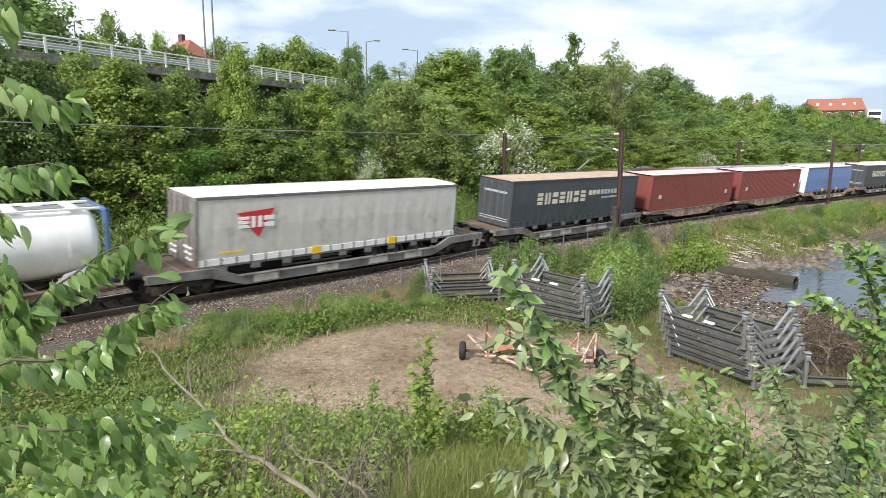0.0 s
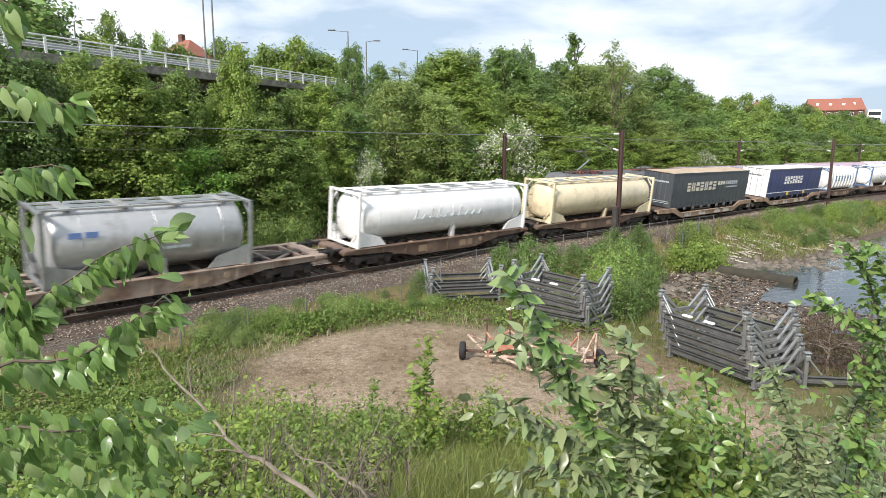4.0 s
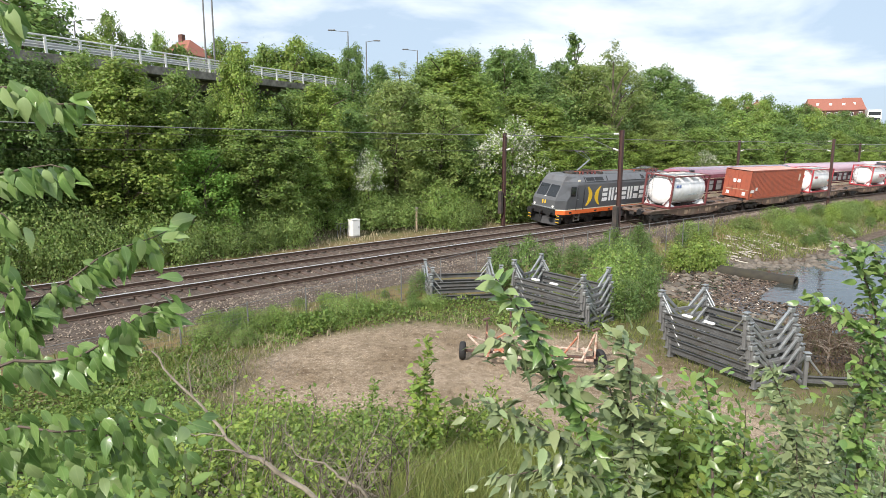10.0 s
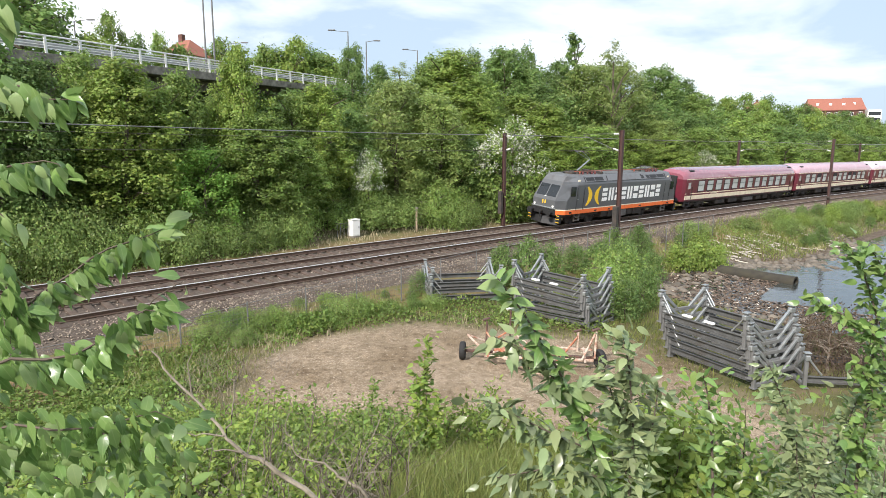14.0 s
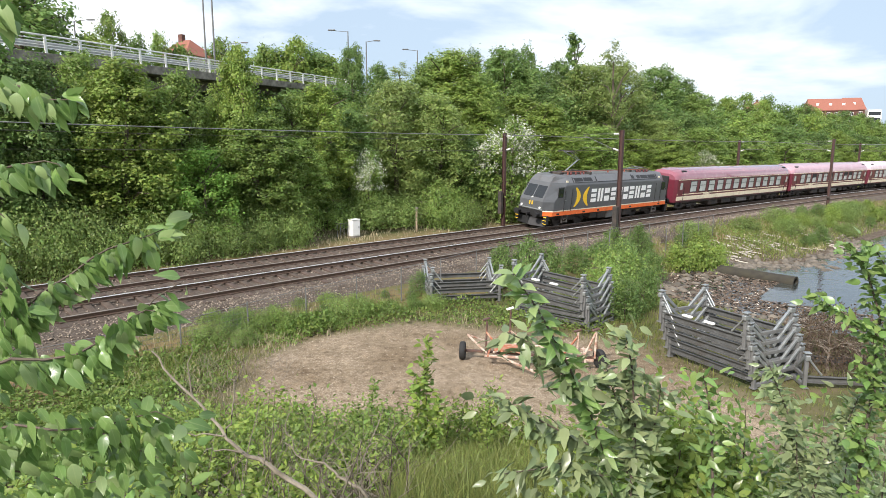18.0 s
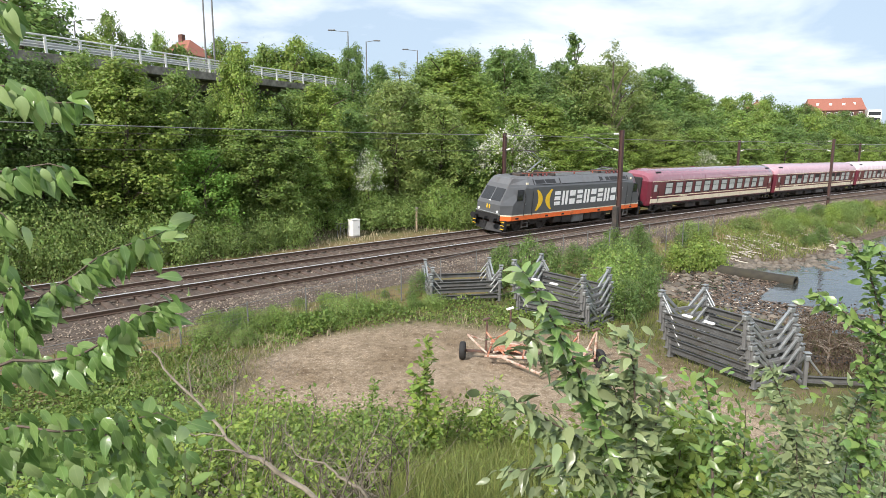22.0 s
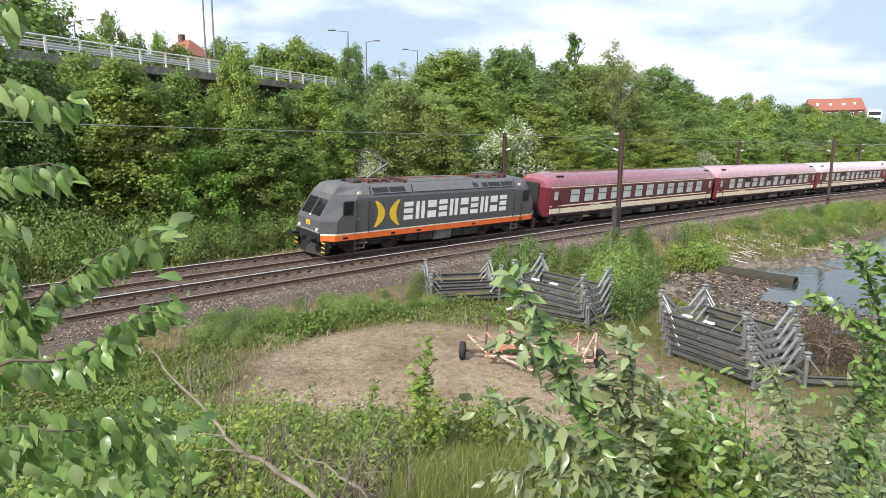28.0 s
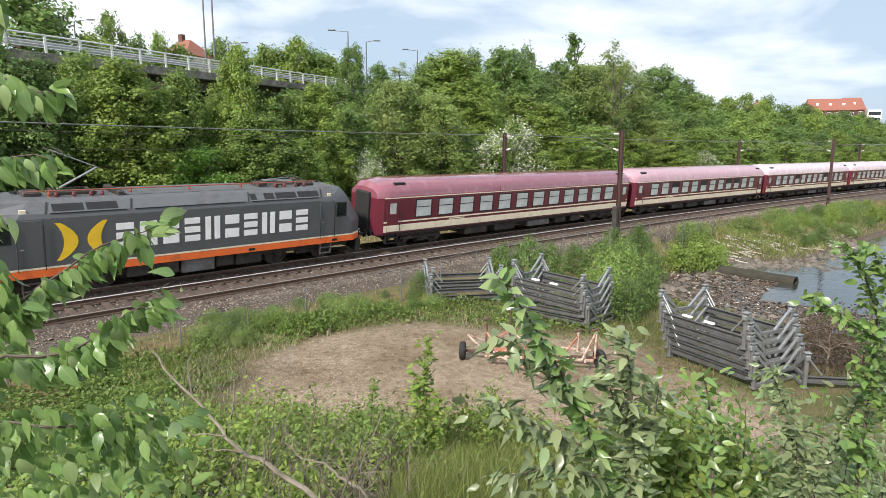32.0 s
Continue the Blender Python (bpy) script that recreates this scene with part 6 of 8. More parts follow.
        bars(t, 3, -h * 0.75, -h * 0.45, zc + 0.2, zc + 0.45, -r - 0.0, M["pno_red"], "small_letter_block")
        bars(t, 3, -0.35, 0.35, zc + 0.2, zc + 0.5, -h + inset - 0.02, M["pno_red"], "small_letter_block", face="x")
    elif mark == "plain":
        bars(t, 2, -h * 0.78, -h * 0.5, zc + 0.3, zc + 0.5, -r + 0.01, M["curtain_blue_light"], "small_letter_block")
        bars(t, 6, -0.2, 1.2, zc - 0.35, zc - 0.25, -r + 0.02, M["letter_dim"], "small_letter_block")
    elif mark == "script":
        # flowing lettering becomes a slanted row of plain strokes
        n = 10
        for i in range(n):
            x = -L * 0.22 + i * L * 0.42 / n
            tall = i in (0, 2, 3, 6)
            zt = zc + (0.32 if tall else 0.06)
            part("letter_stroke", MB().beam((x, -r - 0.012, zc - 0.2), (x + 0.22, -math.sqrt(max(0.01, (r + 0.012) ** 2 - (zt - zc) ** 2)), zt), 0.055, 0.02).beam((x + 0.1, -r - 0.012, zc - 0.2), (x + 0.4, -r - 0.012, zc - 0.12), 0.035, 0.02), M[mark_mat], t)
    return t


# ---- marshal the trains ----
loco, loco_wheels = make_loco()
LOCO_MID = 8.65
coaches = [make_coach()[0]]
# rear coaches take the roof colours with more painted sheen
for ow, rf in (((2, 5, 8, 9), "roof_sheen"), ((3, 8), "roof_high_sheen"), ((), "roof_high_sheen")):
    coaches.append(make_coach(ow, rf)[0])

GOODS = []   # thing, middle along the train, height above the rails


def add_goods(ob, a, b, z=0.0):
    GOODS.append((ob, (a + b) / 2, z))


def wag(kind, a, b, label, material):
    add_goods((skeletal_wagon if kind == "s" else pocket_wagon)(b - a, label, material), a, b)


SK_B, SK_P = "brown skeletal container wagon, grimy and rusty", "pale grey container wagon streaked with rust"
PK_G, PK_T, PK_P = "grey steel pocket wagon carrying a semi-trailer", "dusty tan pocket wagon carrying a semi-trailer", "dirty cream pocket wagon carrying a semi-trailer"
for kind, a, b, lab, mm in (("s", -237.5, -220.4, SK_B, "wagon_brown"), ("s", -220.2, -206.0, SK_B, "wagon_brown"), ("s", -205.8, -192.3, SK_B, "wagon_brown"), ("s", -192.1, -177.5, SK_B, "wagon_brown"), ("p", -177.2, -159.6, PK_P, "wagon_pale"),
                            ("p", -159.3, -143.7, PK_P, "wagon_pale"), ("s", -143.4, -128.9, SK_P, "wagon_pale"), ("s", -128.6, -113.3, SK_P, "wagon_pale"), ("s", -113.0, -99.3, SK_B, "wagon_brown"), ("s", -99.0, -85.0, SK_B, "wagon_brown"),
                            ("p", -84.7, -67.4, PK_T, "wagon_tan"), ("p", -67.1, -49.9, PK_T, "wagon_tan"), ("s", -49.6, -37.1, SK_B, "wagon_brown"), ("s", -36.9, -21.1, SK_B, "wagon_brown"), ("p", -20.8, -2.5, PK_G, "wagon_grey"),
                            ("p", -2.2, 14.3, PK_G, "wagon_grey"), ("s", 14.5, 29.8, SK_P, "wagon_pale"), ("s", 30.0, 45.2, SK_P, "wagon_pale"), ("p", 45.4, 62.0, PK_T, "wagon_tan"), ("p", 62.3, 80.2, PK_G, "wagon_grey")):
    wag(kind, a, b, lab, mm)
DK = "dark grey curtain-sided semi-trailer with ivory lettering blocks"
ZS, ZP = 1.09, 1.14
for a, b, ob, z in ((-233.8, -227.8, tank("stained white tank container in a dark red frame", 6.06, frame="frame_maroon", body="tank_white", mark="plain"), ZS),
                    (-219.6, -206.9, container("rust-red corrugated shipping container with hazard labels", 12.7), ZS),
                    (-204.4, -198.3, tank("white tank container in a red frame with small red marks", 6.06, mark="label"), ZS),
                    (-184.7, -178.6, tank("dirty white tank container in a red frame with red lettering blocks", 6.06, body="tank_white", mark="word"), ZS),
                    (-175.6, -161.9, trailer(DK, "curtain_dark", "roof_tan", mark="big"), ZP), (-157.4, -143.9, trailer(DK, "curtain_dark", "roof_tan", mark="big"), ZP),
                    (-142.2, -134.9, tank("grimy white swap-body tank with red lettering blocks", 7.2, frame="galv", full=False, mark="word"), ZS),
                    (-124.4, -117.0, tank("dirty grey swap-body tank without a frame", 7.2, frame="galv", body="tank_grey", full=False, mark="plain"), ZS),
                    (-111.9, -99.9, tank("long white tank container with slanted grey lettering strokes", 12.0, frame="tank_white", full=False, mark="script", mark_mat="letter_dim"), ZS),
                    (-97.3, -85.4, tank("long cream tank container with a roof walkway", 12.0, frame="tank_cream", body="tank_cream", full=False), ZS),
                    (-82.5, -69.0, trailer(DK, "curtain_dark", "roof_tan", mark="big"), ZP),
                    (-64.5, -50.8, trailer("navy blue curtain-sided semi-trailer with white rear doors", "curtain_blue", "roof_white", "tank_white", mark="blue"), ZP),
                    (-47.6, -39.0, tank("white ribbed tank container with blue end frames", 8.6, frame="frame_blue", full=False, ribs=9, squared=True, r=1.17, mark="word", mark_mat="ink_blue", n_mark=6), ZS),
                    (-33.5, -21.5, tank("long white tank container with blue end frames", 12.0, frame="frame_blue", full=False, mark="script", mark_mat="ink_grey"), ZS),
                    (-18.6, -5.0, trailer("pale grey curtain-sided semi-trailer with a red triangle sign", "curtain_grey", "roof_white", "wagon_grey", mark="triangle"), ZP),
                    (-0.6, 13.1, trailer(DK, "curtain_dark", "roof_tan", mark="big"), ZP),
                    (15.2, 28.9, container("plain dark red corrugated container with a dusty roof", 13.7, material="container_dark", roof="roof_dusty", marks=False), ZS), (30.6, 44.2, container("plain dark red corrugated container with a dusty roof", 13.7, material="container_dark", roof="roof_dusty", marks=False), ZS),
                    (46.0, 59.6, trailer("faded light blue curtain-sided semi-trailer", "curtain_blue_light", "roof_white", "roof_white"), ZP),
                    (64.7, 78.3, trailer(DK, "curtain_dark", "roof_white", mark="big"), ZP)):
    add_goods(ob, a, b, z)
# ---- fence along the line ----
def make_fence():
    t = thing("wire_fence", "low galvanised wire mesh fence beside the ballast", "fence")
    post = None
    ss = [-44 + 2.35 * i for i in range(28)]
    tops = []
    for s in ss:
        x, y, a = line(s, -4.3)
        g = gz(x, y)
        top = float(np.interp(s, [-40, -20, -17, -10, -6, 1, 25], [-0.05, 0.05, 0.32, 0.55, 0.8, 0.85, 0.6]))
        tops.append((x, y, g, top))
        k = (top - g + 0.3)
        mb = MB().tube([(x, y, g - 0.3), (x, y, top + 0.05)], 0.028, 6)
        part("post", mb, M["galv_old"], t)
    for f in (0.0, 0.18, 0.36, 0.54, 0.72, 0.9, 1.0):
        part("wire", MB().tube([(x, y, g + 0.08 + (top - g - 0.1) * f) for x, y, g, top in tops], 0.005 if f < 1 else 0.011, 4), M["galv_old"], t)
    # upright wires of the mesh
    n = 0
    V, F = [], []
    for (x0, y0, g0, t0), (x1, y1, g1, t1) in zip(tops[4:18], tops[5:19]):
        for k in range(18):
            u = k / 18
            x, y, g, tp = x0 + (x1 - x0) * u, y0 + (y1 - y0) * u, g0 + (g1 - g0) * u, t0 + (t1 - t0) * u
            V += [(x - 0.0025, y, g), (x + 0.0025, y, g), (x + 0.0025, y, tp), (x - 0.0025, y, tp), (x, y - 0.0025, g), (x, y + 0.0025, g), (x, y + 0.0025, tp), (x, y - 0.0025, tp)]
            F += [(n, n + 1, n + 2, n + 3), (n + 4, n + 5, n + 6, n + 7)]
            n += 8
    o = new("mesh_wire", array_mesh("mesh_wire", np.array(V), np.array(F), M["galv_old"]))
    o.parent = t
    tagged(o, kind="stuff")


make_fence()


# ---- stacked steel trestles ----
def trestle_parts(t, m, L=3.1, W=2.0, H=1.0):
    """One knock-down trestle: two long channel beams, end frames with braced posts and head plates."""
    def beam_mesh():
        mb = MB().box((0.1, -0.02, 0.158), (L - 0.1, 0.0, 0.335)).box((0.1, -0.10, 0.32), (L - 0.1, 0.0, 0.34)).box((0.1, -0.10, 0.155), (L - 0.1, 0.0, 0.175))
        return mb.mesh("long_beam", M["galv_dark"])

    def end_mesh():
        return MB().box((-0.05, 0.05, 0.02), (0.05, W - 0.05, 0.13), 0.01).box((-0.04, 0.05, 0.28), (0.04, W - 0.05, 0.38), 0.01).mesh("end_beam", M["galv_old"])

    def post_mesh():
        return MB().box((-0.05, -0.05, 0), (0.05, 0.05, H), 0.012).box((-0.09, -0.09, 0), (0.09, 0.09, 0.02)).mesh("post", M["galv_old"])

    def cap_mesh():
        return MB().box((-0.09, -0.09, H - 0.01), (0.09, 0.09, H + 0.02), 0.006).box((-0.06, -0.12, H - 0.2), (0.06, 0.12, H - 0.06), 0.02).mesh("head_plate", M["galv"])
    for y in (0.12, W - 0.03):
        put("long_beam", once("trestle_beam", beam_mesh), t, m @ T((0, y, 0)))
    for x in (0.05, L - 0.05):
        put("end_beam", once("trestle_end", end_mesh), t, m @ T((x, 0, 0)))
        for y, f in ((0.05, 0), (W - 0.05, math.pi)):
            put("post", once("trestle_post", post_mesh), t, m @ T((x, y, 0)))
            put("head_plate", once("trestle_cap", cap_mesh), t, m @ T((x, y, 0)))
            br = once("trestle_brace_%d_%d" % (x < 1, f == 0), lambda: MB().beam((0, 0.02 * (1 if f == 0 else -1), H - 0.08), (0, 0.86 * (1 if f == 0 else -1), 0.2), 0.07, 0.09, 0.01)
                      .beam((0, 0, H - 0.1), (0.42 * (1 if x < 1 else -1), 0, 0.38), 0.05, 0.05, 0.01).mesh("brace", M["galv"]))
            put("brace", br, t, m @ T((x, y, 0)))


def trestle_stack(x, y, yaw, n, shift, lean=0.0, blocks=True, pitch=0.275, tilt=0.0):
    z = gz(x, y)
    g = None
    for i in range(n):
        rs = random.Random(i + int(x * 10))
        m = Matrix.Translation((x, y, z + 0.02 + pitch * i + (2.6 * tilt if i > 1 else 0))) @ Matrix.Rotation(yaw + rs.uniform(-0.015, 0.015), 4, "Z") @ T((shift * i + rs.uniform(-0.04, 0.04), shift * i * 1.2, 0)) @ Matrix.Rotation(lean, 4, "X") @ Matrix.Rotation(tilt if i > 1 else 0, 4, "Y")
        t = thing("steel_trestle", "weathered galvanised steel trestle stacked in the yard", "trestle", m, "stacked trestles in the yard")
        trestle_parts(t, Matrix.Identity(4))
        if blocks and i == n - 1:
            for k in (0.9, 1.7):
                b = part("packing_block", MB().box((0, 0, 0), (0.34, 0.12, 0.07), 0.02), M["white"], None, m=m @ T((k, 0.0, 0.39)))
                tagged(b, "white plastic packing block on the top trestle", "block")


trestle_stack(2.95, 23.7, math.atan2(-0.668, 0.744), 5, -0.05, tilt=0.06)
trestle_stack(-0.55, 25.6, 0.2, 3, 0.05, blocks=False)
trestle_stack(7.1, 18.9, math.atan2(-2.7, 1.35), 5, -0.05)
trestle_stack(9.9, 16.2, math.atan2(-1.6, 2.2) + 0.5, 1, 0.0, blocks=False)


# ---- old boat trailer ----
def make_trailer():
    m = Matrix.Translation((0.62, 18.6, gz(2.6, 18.2))) @ Matrix.Rotation(math.atan2(-0.75, 4.1), 4, "Z")
    t = thing("boat_trailer", "rusty orange and white boat trailer frame on two wheels", "trailer", m)
    rust = paint("flaking_orange_paint", (0.38, 0.13, 0.065), 0.75, (0.50, 0.38, 0.28), 0.5, scale=7)
    pale = paint("flaking_white_paint", (0.56, 0.47, 0.38), 0.7, (0.30, 0.12, 0.07), 0.65, scale=6)
    dark = paint("rusty_dark_steel", (0.09, 0.055, 0.045), 0.8, (0.2, 0.09, 0.05), 0.4, scale=6)

    def tyre():
        n = 22
        prof = [(0.16, -0.07), (0.26, -0.085), (0.285, -0.05), (0.29, 0), (0.285, 0.05), (0.26, 0.085), (0.16, 0.07)]
        return MB().loft([[(b, a * math.cos(6.2832 * k / n), a * math.sin(6.2832 * k / n)) for k in range(n)] for a, b in prof], smooth=True).mesh("tyre", M["rubber"])

    def rim():
        n = 18
        prof = [(0.02, -0.05), (0.06, -0.06), (0.14, -0.03), (0.165, -0.07), (0.165, 0.07), (0.14, 0.03), (0.02, 0.03)]
        return MB().loft([[(b, a * math.cos(6.2832 * k / n), a * math.sin(6.2832 * k / n)) for k in range(n)] for a, b in prof], smooth=True).mesh("rim", M["wagon_grey"])
    for x, yw in ((0.0, 0.05), (4.15, 0.5)):
        w = put("wheel", once("bt_tyre", tyre), t, T((x, 0, 0.29)) @ Matrix.Rotation(yw, 4, "Z"))
        put("rim", once("bt_rim", rim), w)
    part("axle", MB().beam((0.0, 0, 0.30), (4.15, 0, 0.30), 0.08, 0.08, 0.012), dark, t)
    for y in (-0.55, 0.75):
        part("side_rail", MB().beam((0.75, y, 0.34), (3.95, y * 0.75, 0.36), 0.065, 0.075, 0.012), pale, t)
    for x in (0.85, 1.9, 2.9, 3.7):
        part("cross_rail", MB().beam((x, -0.6, 0.36), (x, 0.8, 0.36), 0.055, 0.06, 0.01), rust if x < 3 else pale, t)
    part("draw_bar", MB().beam((1.2, -0.5, 0.33), (2.4, -1.5, 0.25), 0.055, 0.06, 0.01).beam((3.2, -0.4, 0.33), (2.4, -1.5, 0.25), 0.055, 0.06, 0.01), pale, t)
    for x, y, h in ((0.72, 0.1, 1.25), (1.4, 0.75, 1.45), (3.5, 0.4, 0.95), (4.0, -0.1, 1.15)):
        p = part("upright", MB().beam((x, y, 0.32), (x + 0.02, y, h), 0.06, 0.06, 0.01), dark if x < 1.5 else pale, t)
        part("roller_head", MB().beam((x - 0.11, y - 0.04, h + 0.03), (x + 0.11, y + 0.04, h + 0.09), 0.10, 0.06, 0.015), dark if x != 1.4 else M["white"], p)
    for a, b in (((0.1, 0.3, 0.72), (0.8, -0.4, 0.38)), ((0.1, 0.3, 0.72), (0.75, 0.7, 0.38)), ((0.72, 0.1, 0.9), (1.35, -0.5, 0.38)), ((1.4, 0.75, 0.8), (0.8, 0.75, 0.38)), ((1.4, 0.75, 0.8), (2.0, 0.7, 0.38)), ((3.5, 0.4, 0.8), (3.0, -0.4, 0.38)),
                 ((4.0, -0.1, 1.1), (3.6, -0.55, 0.38)), ((4.0, -0.1, 1.1), (4.1, 0.6, 0.38)), ((0.9, 0.5, 0.4), (1.8, -0.4, 0.45)), ((1.0, -0.4, 0.42), (1.9, 0.6, 0.45))):
        part("strut", MB().beam(a, b, 0.05, 0.05, 0.008), rust if random.random() < 0.5 else pale, t)
    part("winch_plate", MB().box((1.0, -0.3, 0.42), (1.7, 0.35, 0.47), 0.015), rust, t)


make_trailer()


# ---- trackside cabinet, handrail and marker ----
def make_cabinet():
    x, y = -5.9, 40.9
    m = Matrix.Translation((x, y, gz(x, y))) @ Matrix.Rotation(0.75, 4, "Z")
    t = thing("trackside_cabinet", "white steel trackside equipment cabinet on a plinth", "cabinet", m)
    part("plinth", MB().box((-0.34, -0.26, -0.2), (0.34, 0.26, 0.08), 0.02), M["concrete"], t)
    part("body", MB().box((-0.31, -0.23, 0.08), (0.31, 0.23, 1.14), 0.015), M["white"], t)
    d = part("door", MB().box((-0.28, -0.245, 0.12), (0.28, -0.228, 1.1), 0.006), M["white"], t)
    part("handle", MB().box((0.18, -0.265, 0.6), (0.22, -0.245, 0.72), 0.005), M["black"], d)
    part("lid", MB().box((-0.34, -0.27, 1.14), (0.34, 0.26, 1.19), 0.015), M["white"], t)
    m2 = Matrix.Translation((x - 0.75, y - 0.25, gz(x - 0.75, y))) @ Matrix.Rotation(0.75, 4, "Z")
    t = thing("hand_railing", "small grey tube railing beside the cabinet", "railing", m2)
    for k in range(4):
        part("upright", MB().tube([(-0.4 + k * 0.27, 0, -0.1), (-0.4 + k * 0.27, 0, 0.85)], 0.022, 6), M["galv_old"], t)
    part("rail", MB().tube([(-0.42, 0, 0.85), (0.43, 0, 0.85)], 0.025, 6), M["galv_old"], t)
    x, y = -1.9, 44.2
    t = thing("marker_post", "short pale marker post in the verge", "post", Matrix.Translation((x, y, gz(x, y))))
    part("post", MB().tube([(0, 0, -0.2), (0, 0, 1.5)], 0.07, 8), M["roof_tan"], t)
    part("cap", MB().tube([(0, 0, 1.5), (0, 0, 1.75)], 0.11, 8), M["concrete"], t)


make_cabinet()


# ---- shore: culvert pipe, driftwood, rubble ----
def make_shore():
    a, b = Vector((17.6, 38.9, -2.12)), Vector((20.55, 35.4, -2.18))
    t = thing("drain_pipe", "grey-brown concrete drain pipe lying in the shallows", "pipe", Matrix.Translation(a))
    d = b - a
    ax = d.normalized()
    u = ax.cross(Vector((0, 0, 1))).normalized()
    v = ax.cross(u)
    rings = []
    for off_, r in ((0, 0.40), (0.98, 0.40), (1.0, 0.42), (1.0, 0.31), (0.6, 0.31)):
        rings.append([tuple(d * off_ + (u * math.cos(k * 6.2832 / 20) + v * math.sin(k * 6.2832 / 20)) * r) for k in range(20)])
    part("pipe_wall", MB().loft(rings, caps=False, smooth=True), mat("pipe_concrete", (0.05, 0.046, 0.038), 0.9, 0, 0.2, 3, 0.1, 20, dirt=(0.06, 0.055, 0.038), dirt_amount=0.6, spec=0.2), t)
    # added black disc that stands for the shade deep in the bore
    part("bore_dark", MB().tube([d * 0.5, d * 0.52], 0.32, 16), M["black"], t)
    rs = random.Random(21)
    wood = mat("bleached_driftwood", (0.42, 0.385, 0.33), 0.85, 0, 0.25, 9, 0.4, 30, dirt=(0.26, 0.21, 0.16), dirt_amount=0.35, obj=0.3)
    wm = [MB().tube([(-0.5, 0, 0), (-0.2, 0.012, 0.01), (0.15, -0.01, 0.0), (0.5, 0.01, 0)], [0.028, 0.035, 0.033, 0.022], 7).mesh("driftwood", wood), MB().box((-0.5, -0.05, -0.018), (0.5, 0.05, 0.018), 0.006).mesh("driftwood", wood)]
    k = 0
    while k < 58:
        q = rs.random()
        x, y = 20.0 + 13 * q + rs.uniform(-1.2, 1.2), 43.4 + 7.8 * q + rs.uniform(-1.4, 2.4)
        dd = float(poly_dist(np.array([x]), np.array([y]), POND)[0])
        if dd < -0.3 or dd > 5.5:
            continue
        ln = rs.uniform(0.7, 1.9)
        yaw = -1.15 + rs.gauss(0, 0.38)
        o = new("driftwood", wm[k % 2])
        o.matrix_basis = Matrix.LocRotScale((x, y, gz(x, y) + 0.06), Euler((rs.uniform(0, 6), 0.10 + rs.gauss(0, 0.04), yaw)) if k % 2 == 0 else Euler((0, 0.10, yaw)), (ln, 1.5, 1.5))
        tagged(o, "bleached driftwood stick washed up on the bank" if k % 2 == 0 else "bleached loose plank washed up on the bank", "driftwood", "driftwood on the bank")
        k += 1
    # rocks and rubble at the waterline
    rock = mat("shore_rock", (0.15, 0.13, 0.105), 0.9, 0, 0.3, 3, 0.6, 14, dirt=(0.12, 0.10, 0.07), dirt_amount=0.5, island=0.35)

    def stones(n, seed, size, spread, name, label, mm, lo=0.0):
        r = np.random.RandomState(seed)
        P = []
        while len(P) < n:
            i = r.randint(0, 9) if r.rand() < 0.82 else 99
            p0, p1 = (np.array(POND[i]), np.array(POND[i + 1])) if i < 99 else (np.array(POND[-2]), np.array(POND[-1]))
            q = p0 + (p1 - p0) * r.rand() + r.normal(size=2) * spread
            P.append((q[0], q[1]))
        P = np.array(P)
        z = np.maximum(ground_z(P[:, 0], P[:, 1]), WATER_Z - 0.05)
        ico = np.array([(0, 0, 1), (.89, 0, .45), (.28, .85, .45), (-.72, .53, .45), (-.72, -.53, .45), (.28, -.85, .45), (.72, .53, -.45), (-.28, .85, -.45), (-.89, 0, -.45), (-.28, -.85, -.45), (.72, -.53, -.45), (0, 0, -1)])
        F0 = np.array([(0, 1, 2), (0, 2, 3), (0, 3, 4), (0, 4, 5), (0, 5, 1), (1, 6, 2), (2, 7, 3), (3, 8, 4), (4, 9, 5), (5, 10, 1), (6, 7, 2), (7, 8, 3), (8, 9, 4), (9, 10, 5), (10, 6, 1), (6, 11, 7), (7, 11, 8), (8, 11, 9), (9, 11, 10), (10, 11, 6)])
        S_ = size * r.uniform(0.4, 1.6, (n, 1, 1)) * r.uniform(0.6, 1.3, (n, 1, 3)) * np.array([1, 1, 0.55])
        V = np.concatenate([P, z[:, None]], 1)[:, None, :] + (ico[None] + r.uniform(-0.18, 0.18, (n, 12, 3))) * S_
        F = (np.arange(n)[:, None, None] * 12 + F0[None]).reshape(-1, 3)
        tagged(new(name, array_mesh(name, V.reshape(-1, 3), F, mm)), label, "rubble", kind="stuff")
    stones(950, 31, 0.21, 0.85, "shore_rocks", "brown-grey rocks along the muddy waterline", rock)
    weed = mat("brown_seaweed", (0.11, 0.075, 0.05), 0.75, 0, 0.3, 6, 0.4, 20, island=0.5)
    r = np.random.RandomState(8)
    n = 9000
    P = np.stack([r.uniform(10.5, 20, n), r.uniform(26, 40, n)], 1)
    dd = poly_dist(P[:, 0], P[:, 1], POND)
    P = P[(dd > -4.5) & (dd < 1.9)]
    z = np.maximum(ground_z(P[:, 0], P[:, 1]), WATER_Z) + 0.015
    V, F = leaves(np.concatenate([P, z[:, None]], 1), 0.16, r, 0.85, long=1.7)
    tagged(new("seaweed_litter", array_mesh("seaweed_litter", V, F, weed)), "brown seaweed litter on the shallow shore", "seaweed", kind="stuff")
    pale_ = mat("pale_litter", (0.42, 0.36, 0.29), 0.85, 0, 0.3, 6, island=0.4)
    sel = r.choice(len(P), 500)
